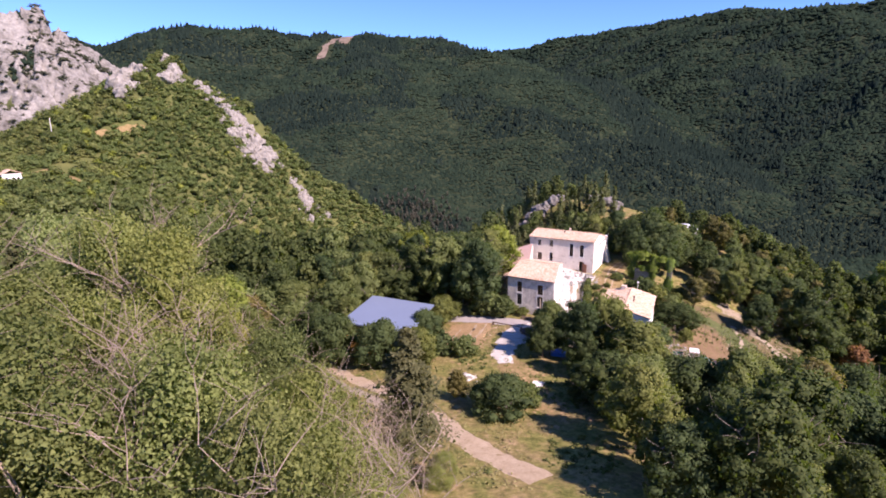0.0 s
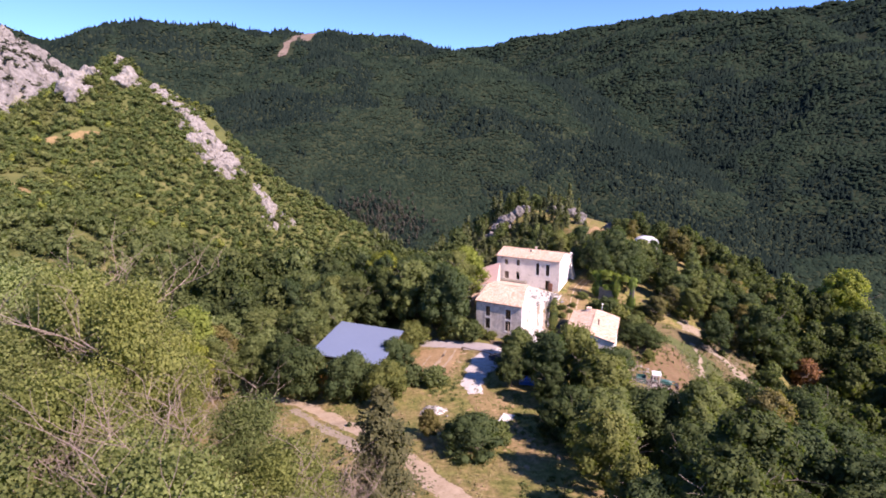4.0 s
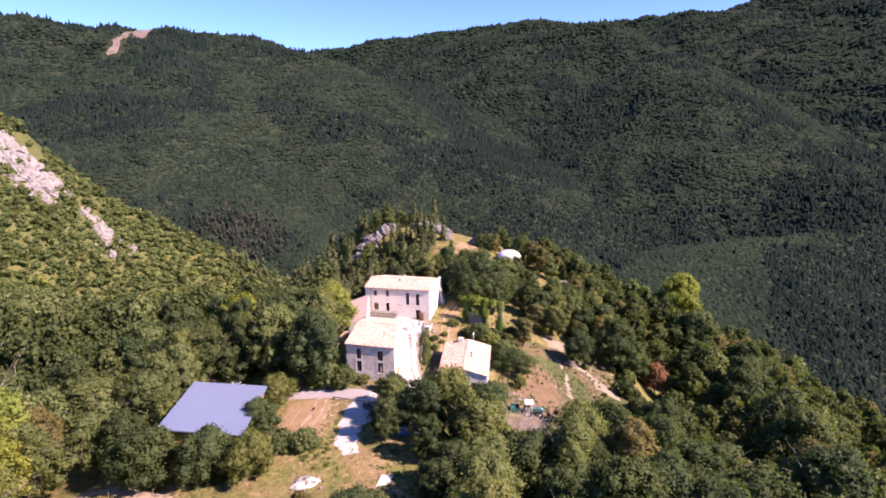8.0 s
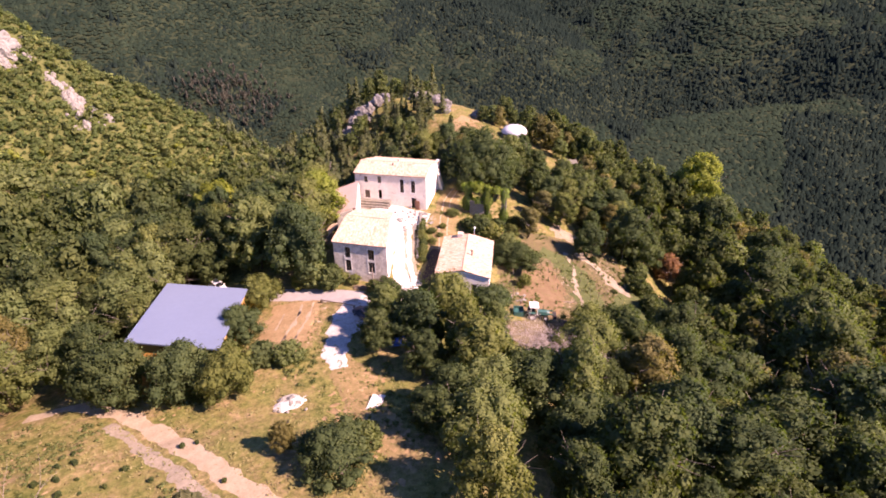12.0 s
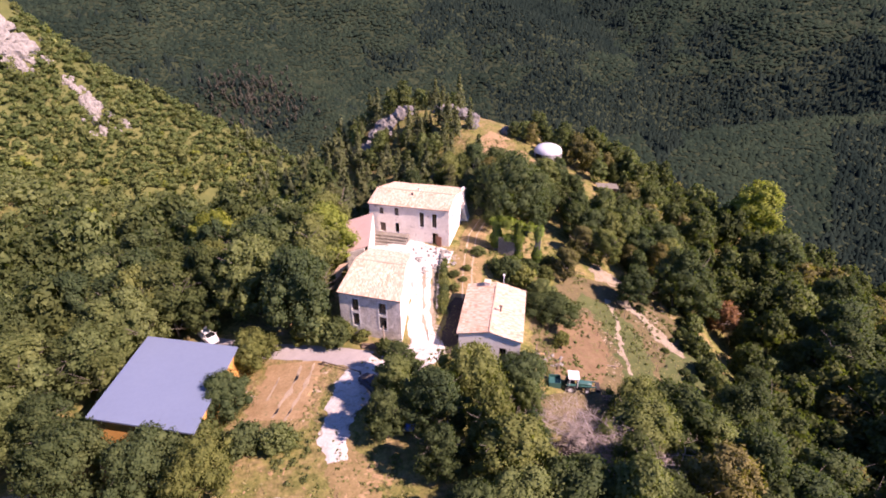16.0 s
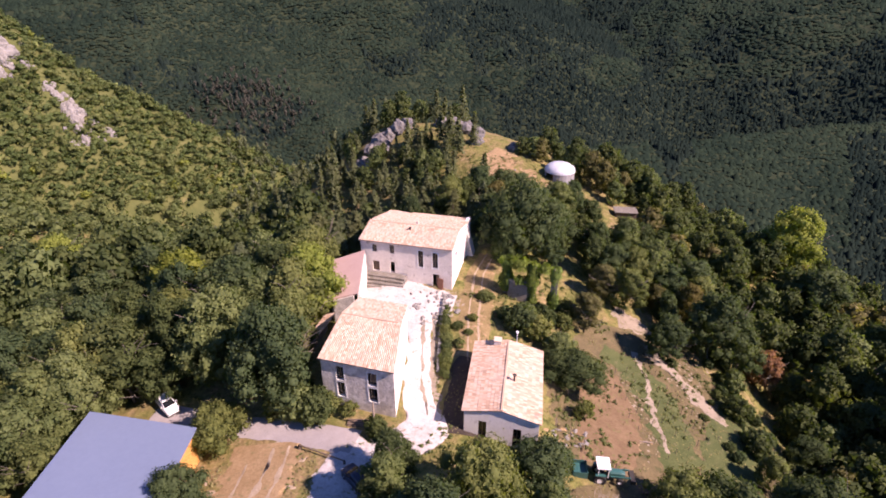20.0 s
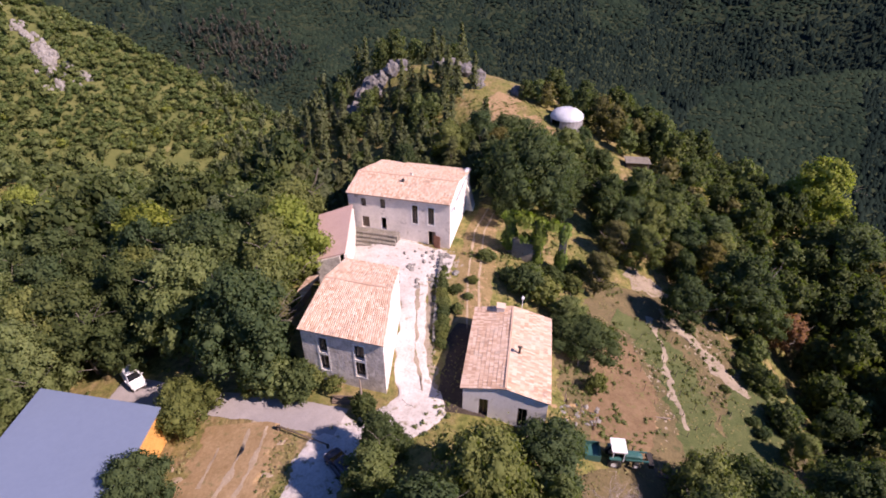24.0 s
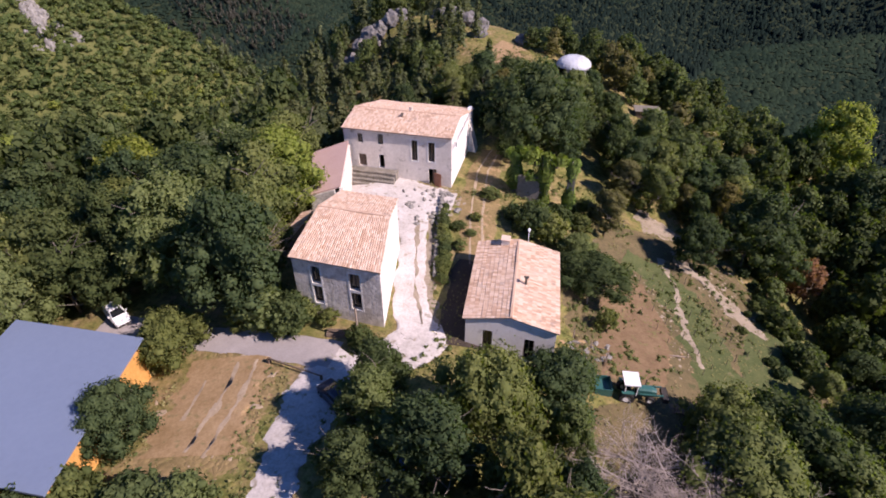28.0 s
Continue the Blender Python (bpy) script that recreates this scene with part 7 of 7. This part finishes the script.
def weeds():
    """Clumps of weeds and low brambles over the open slopes."""
    rnd = np.random.RandomState(77)
    X, Y = rnd.uniform(-34, 74, 26000), rnd.uniform(44, 172, 26000)
    ok = np.array([is_clear(a, b) for a, b in zip(X, Y)]) & (fbm(X / 7 + 4, Y / 7, 3) > 0.0)
    for x0, y0, x1, y1, w in ((-8, 104.5, 15, 91, 2.6), (16.5, 90.5, 10.5, 83, 3.4), (10.5, 83, 9.5, 70, 3.0), (17, 89.2, 22.5, 94, 3.4), (22.5, 94, 25.5, 113.5, 2.6), (19.8, 116.5, 31, 110.5, 4.0), (6.2, 94.2, 3.2, 84, 4.6),
                              (-28, 83, -14.9, 76.5, 1.8), (-14.9, 76.5, 4, 50, 2.6), (4, 50, 9, 43, 2.4), (15, 96, 22, 106, 6.5), (27, 119, 32, 128, 9), (31, 89, 35, 98, 5.6), (-9, 96, -11, 88, 7.5), (31.2, 100.5, 42, 125, 1.6), (39, 80, 43, 80, 3.5)):
        t = np.clip(((X - x0) * (x1 - x0) + (Y - y0) * (y1 - y0)) / ((x1 - x0) ** 2 + (y1 - y0) ** 2), 0, 1)
        ok &= np.hypot(X - x0 - t * (x1 - x0), Y - y0 - t * (y1 - y0)) > w
    X, Y = X[ok][:4200], Y[ok][:4200]
    big = rnd.uniform(0.04, 0.14, len(X))
    for line, off, k in (([(22.9, 94.6), (23.8, 99), (25.6, 105.4), (26.5, 109.6)], 2.1, 90), ([(17, 89), (12.8, 88), (10.5, 83), (9.5, 78), (9.5, 71)], 2.2, 120),
                         ([(17, 89), (12.8, 88), (10.5, 83), (9.5, 78), (9.5, 71)], -2.2, 120), ([(9.9, 92), (6.9, 82.5)], 0.6, 80), ([(10, 81), (9.5, 72)], 0.0, 60), ([(7, 78), (-4, 82), (-2, 84)], 0.5, 70)):
        for _ in range(k):
            i = rnd.randint(len(line) - 1)
            t = rnd.rand()
            dx, dy = line[i + 1][0] - line[i][0], line[i + 1][1] - line[i][1]
            d = math.hypot(dx, dy)
            o = off + rnd.normal(0, 0.22)
            X, Y = np.append(X, line[i][0] + dx * t + dy / d * o), np.append(Y, line[i][1] + dy * t - dx / d * o)
            big = np.append(big, rnd.uniform(0.03, 0.08))
    m = len(X)
    P = np.stack([X, Y, ground_z(X, Y) - 0.1], 1)
    clump = [small_crown(260 + k, 7, 3.6, 34, 0.95, 1, 4) for k in range(4)]
    V, Q = replicate(clump, P, big, rnd.uniform(0, 6.28, m), rnd.uniform(0.5, 0.9, m))
    tagged(new("weeds", fast_mesh("weeds", V, Q, SCRUB)), "low green weeds and brambles on the open slopes", "weeds", kind="stuff")


weeds()

# bushes along the path and weeds by the steps
for i, (x, y, s) in enumerate(((29.6, 108.5, 0.42), (29.0, 106.4, 0.5), (28.7, 104.6, 0.55), (28.2, 102.8, 0.5), (27.6, 101.0, 0.52), (27.1, 99.6, 0.4), (30.4, 110.6, 0.35), (33.4, 108, 0.4), (32.0, 105.2, 0.35), (44.5, 108, 1.0),
                              (47, 107, 0.9), (41.5, 108.6, 0.9), (38.2, 108, 0.8), (49.2, 110.5, 1.0), (36.6, 112, 0.7), (30.8, 106.6, 0.5), (30.2, 103.4, 0.45), (28.9, 105.5, 0.5), (28.5, 103.7, 0.45), (27.9, 101.9, 0.5), (27.4, 100.3, 0.48), (29.4, 107.5, 0.5), (26.9, 98.6, 0.4), (30.0, 109.5, 0.4), (9.9, 99.4, 1.1), (12.6, 97.2, 0.9), (7.0, 98.2, 1.0))):
    put_tree(("bush1", "bush0", "bush0")[i % 3], x, y, s, squash=0.8)


_sr = random.Random(61)
for _ in range(26):
    x, y = _sr.uniform(60, 71), _sr.uniform(82, 102)
    if from_line(x, y, [(60.3, 101), (61.6, 97.5), (62.2, 94), (63.6, 90)]) > 1.5:
        put_tree(_sr.choice(("bush0", "bush1")), x, y, _sr.uniform(0.22, 0.6), rnd=_sr, squash=_sr.uniform(0.7, 1.2))


# ---- the great cliff behind the hill ----
def cliff_face(X, Y):
    """The broken limestone surface: gullies, cracks and ledges."""
    crack = np.abs(fbm(X / 22 + 5, Y / 22, 4)) + 0.6 * np.abs(fbm(X / 8, Y / 8 + 3, 3))
    return cliff_z(X, Y) + 22 * fbm(X / 24, Y / 24, 6) - 95 * np.clip(0.17 - crack, 0, 1) + 3.0 * np.round(fbm(X / 30, Y / 30, 3) * 8) / 2


def cliff():
    """A limestone face with ledges and cracks, and scrub clinging to it."""
    n = 260
    X, Y = np.meshgrid(np.linspace(-560, -225, n), np.linspace(330, 620, n))
    Z = cliff_face(X, Y)
    V = np.stack([X.ravel(), Y.ravel(), Z.ravel()], 1)
    i = np.arange((n - 1) * n).reshape(n - 1, n)[:, :-1].ravel()
    tagged(new("cliff", fast_mesh("cliff", V, np.stack([i, i + 1, i + n + 1, i + n], 1), CLIFF_ROCK)), "tall pale grey limestone cliff with scrub on ledges", "cliff", kind="structure")
    rnd = np.random.RandomState(6)
    x, y = rnd.uniform(-555, -228, 9000), rnd.uniform(332, 618, 9000)
    ok = (fbm(x / 30, y / 30, 4) > -0.07)
    x, y = x[ok], y[ok]
    z = cliff_face(x, y)
    keep = z > ground_z(x, y) - 2
    P = np.stack([x, y, z - 1.0], 1)[keep][:3000]
    m = len(P)
    V, Q = replicate(LOW, P, rnd.uniform(0.35, 1.05, m), rnd.uniform(0, 6.28, m), rnd.uniform(0.7, 1.0, m))
    tagged(new("cliff_scrub", fast_mesh("cliff_scrub", V, Q, FAR_SCRUB)), "dark scrub clinging to the cliff ledges", "scrub", kind="stuff")


CLIFF_ROCK = two_tone("cliff_limestone", (0.055, 0.052, 0.045), (0.35, 0.335, 0.305), 0.055, 0.95, 6.0, 3.0, c3=(0.055, 0.055, 0.04))
FAR_SCRUB = leaf_material("far_scrub", (0.03, 0.036, 0.020), (0.055, 0.062, 0.032), (0.09, 0.09, 0.045), 0.05, 0.1)
cliff()


DEAD_AT = (-27, 576)


def bare_far_trees():
    """Leafless grey-brown trees at the foot of the far slope."""
    rnd = np.random.RandomState(19)
    m = 240
    x, y = DEAD_AT[0] + rnd.normal(0, 26, m), DEAD_AT[1] + rnd.normal(0, 20, m)
    P = np.stack([x, y, ground_z(x, y)], 1)
    V, Q = replicate(MIDPINE, P, rnd.uniform(0.5, 0.9, m), rnd.uniform(0, 6.28, m), rnd.uniform(0.8, 1.2, m))
    tagged(new("bare_woods", fast_mesh("bare_woods", V, Q, FAR_DEAD)), "leafless grey-brown trees on the far slope", "woods", kind="stuff")


bare_far_trees()
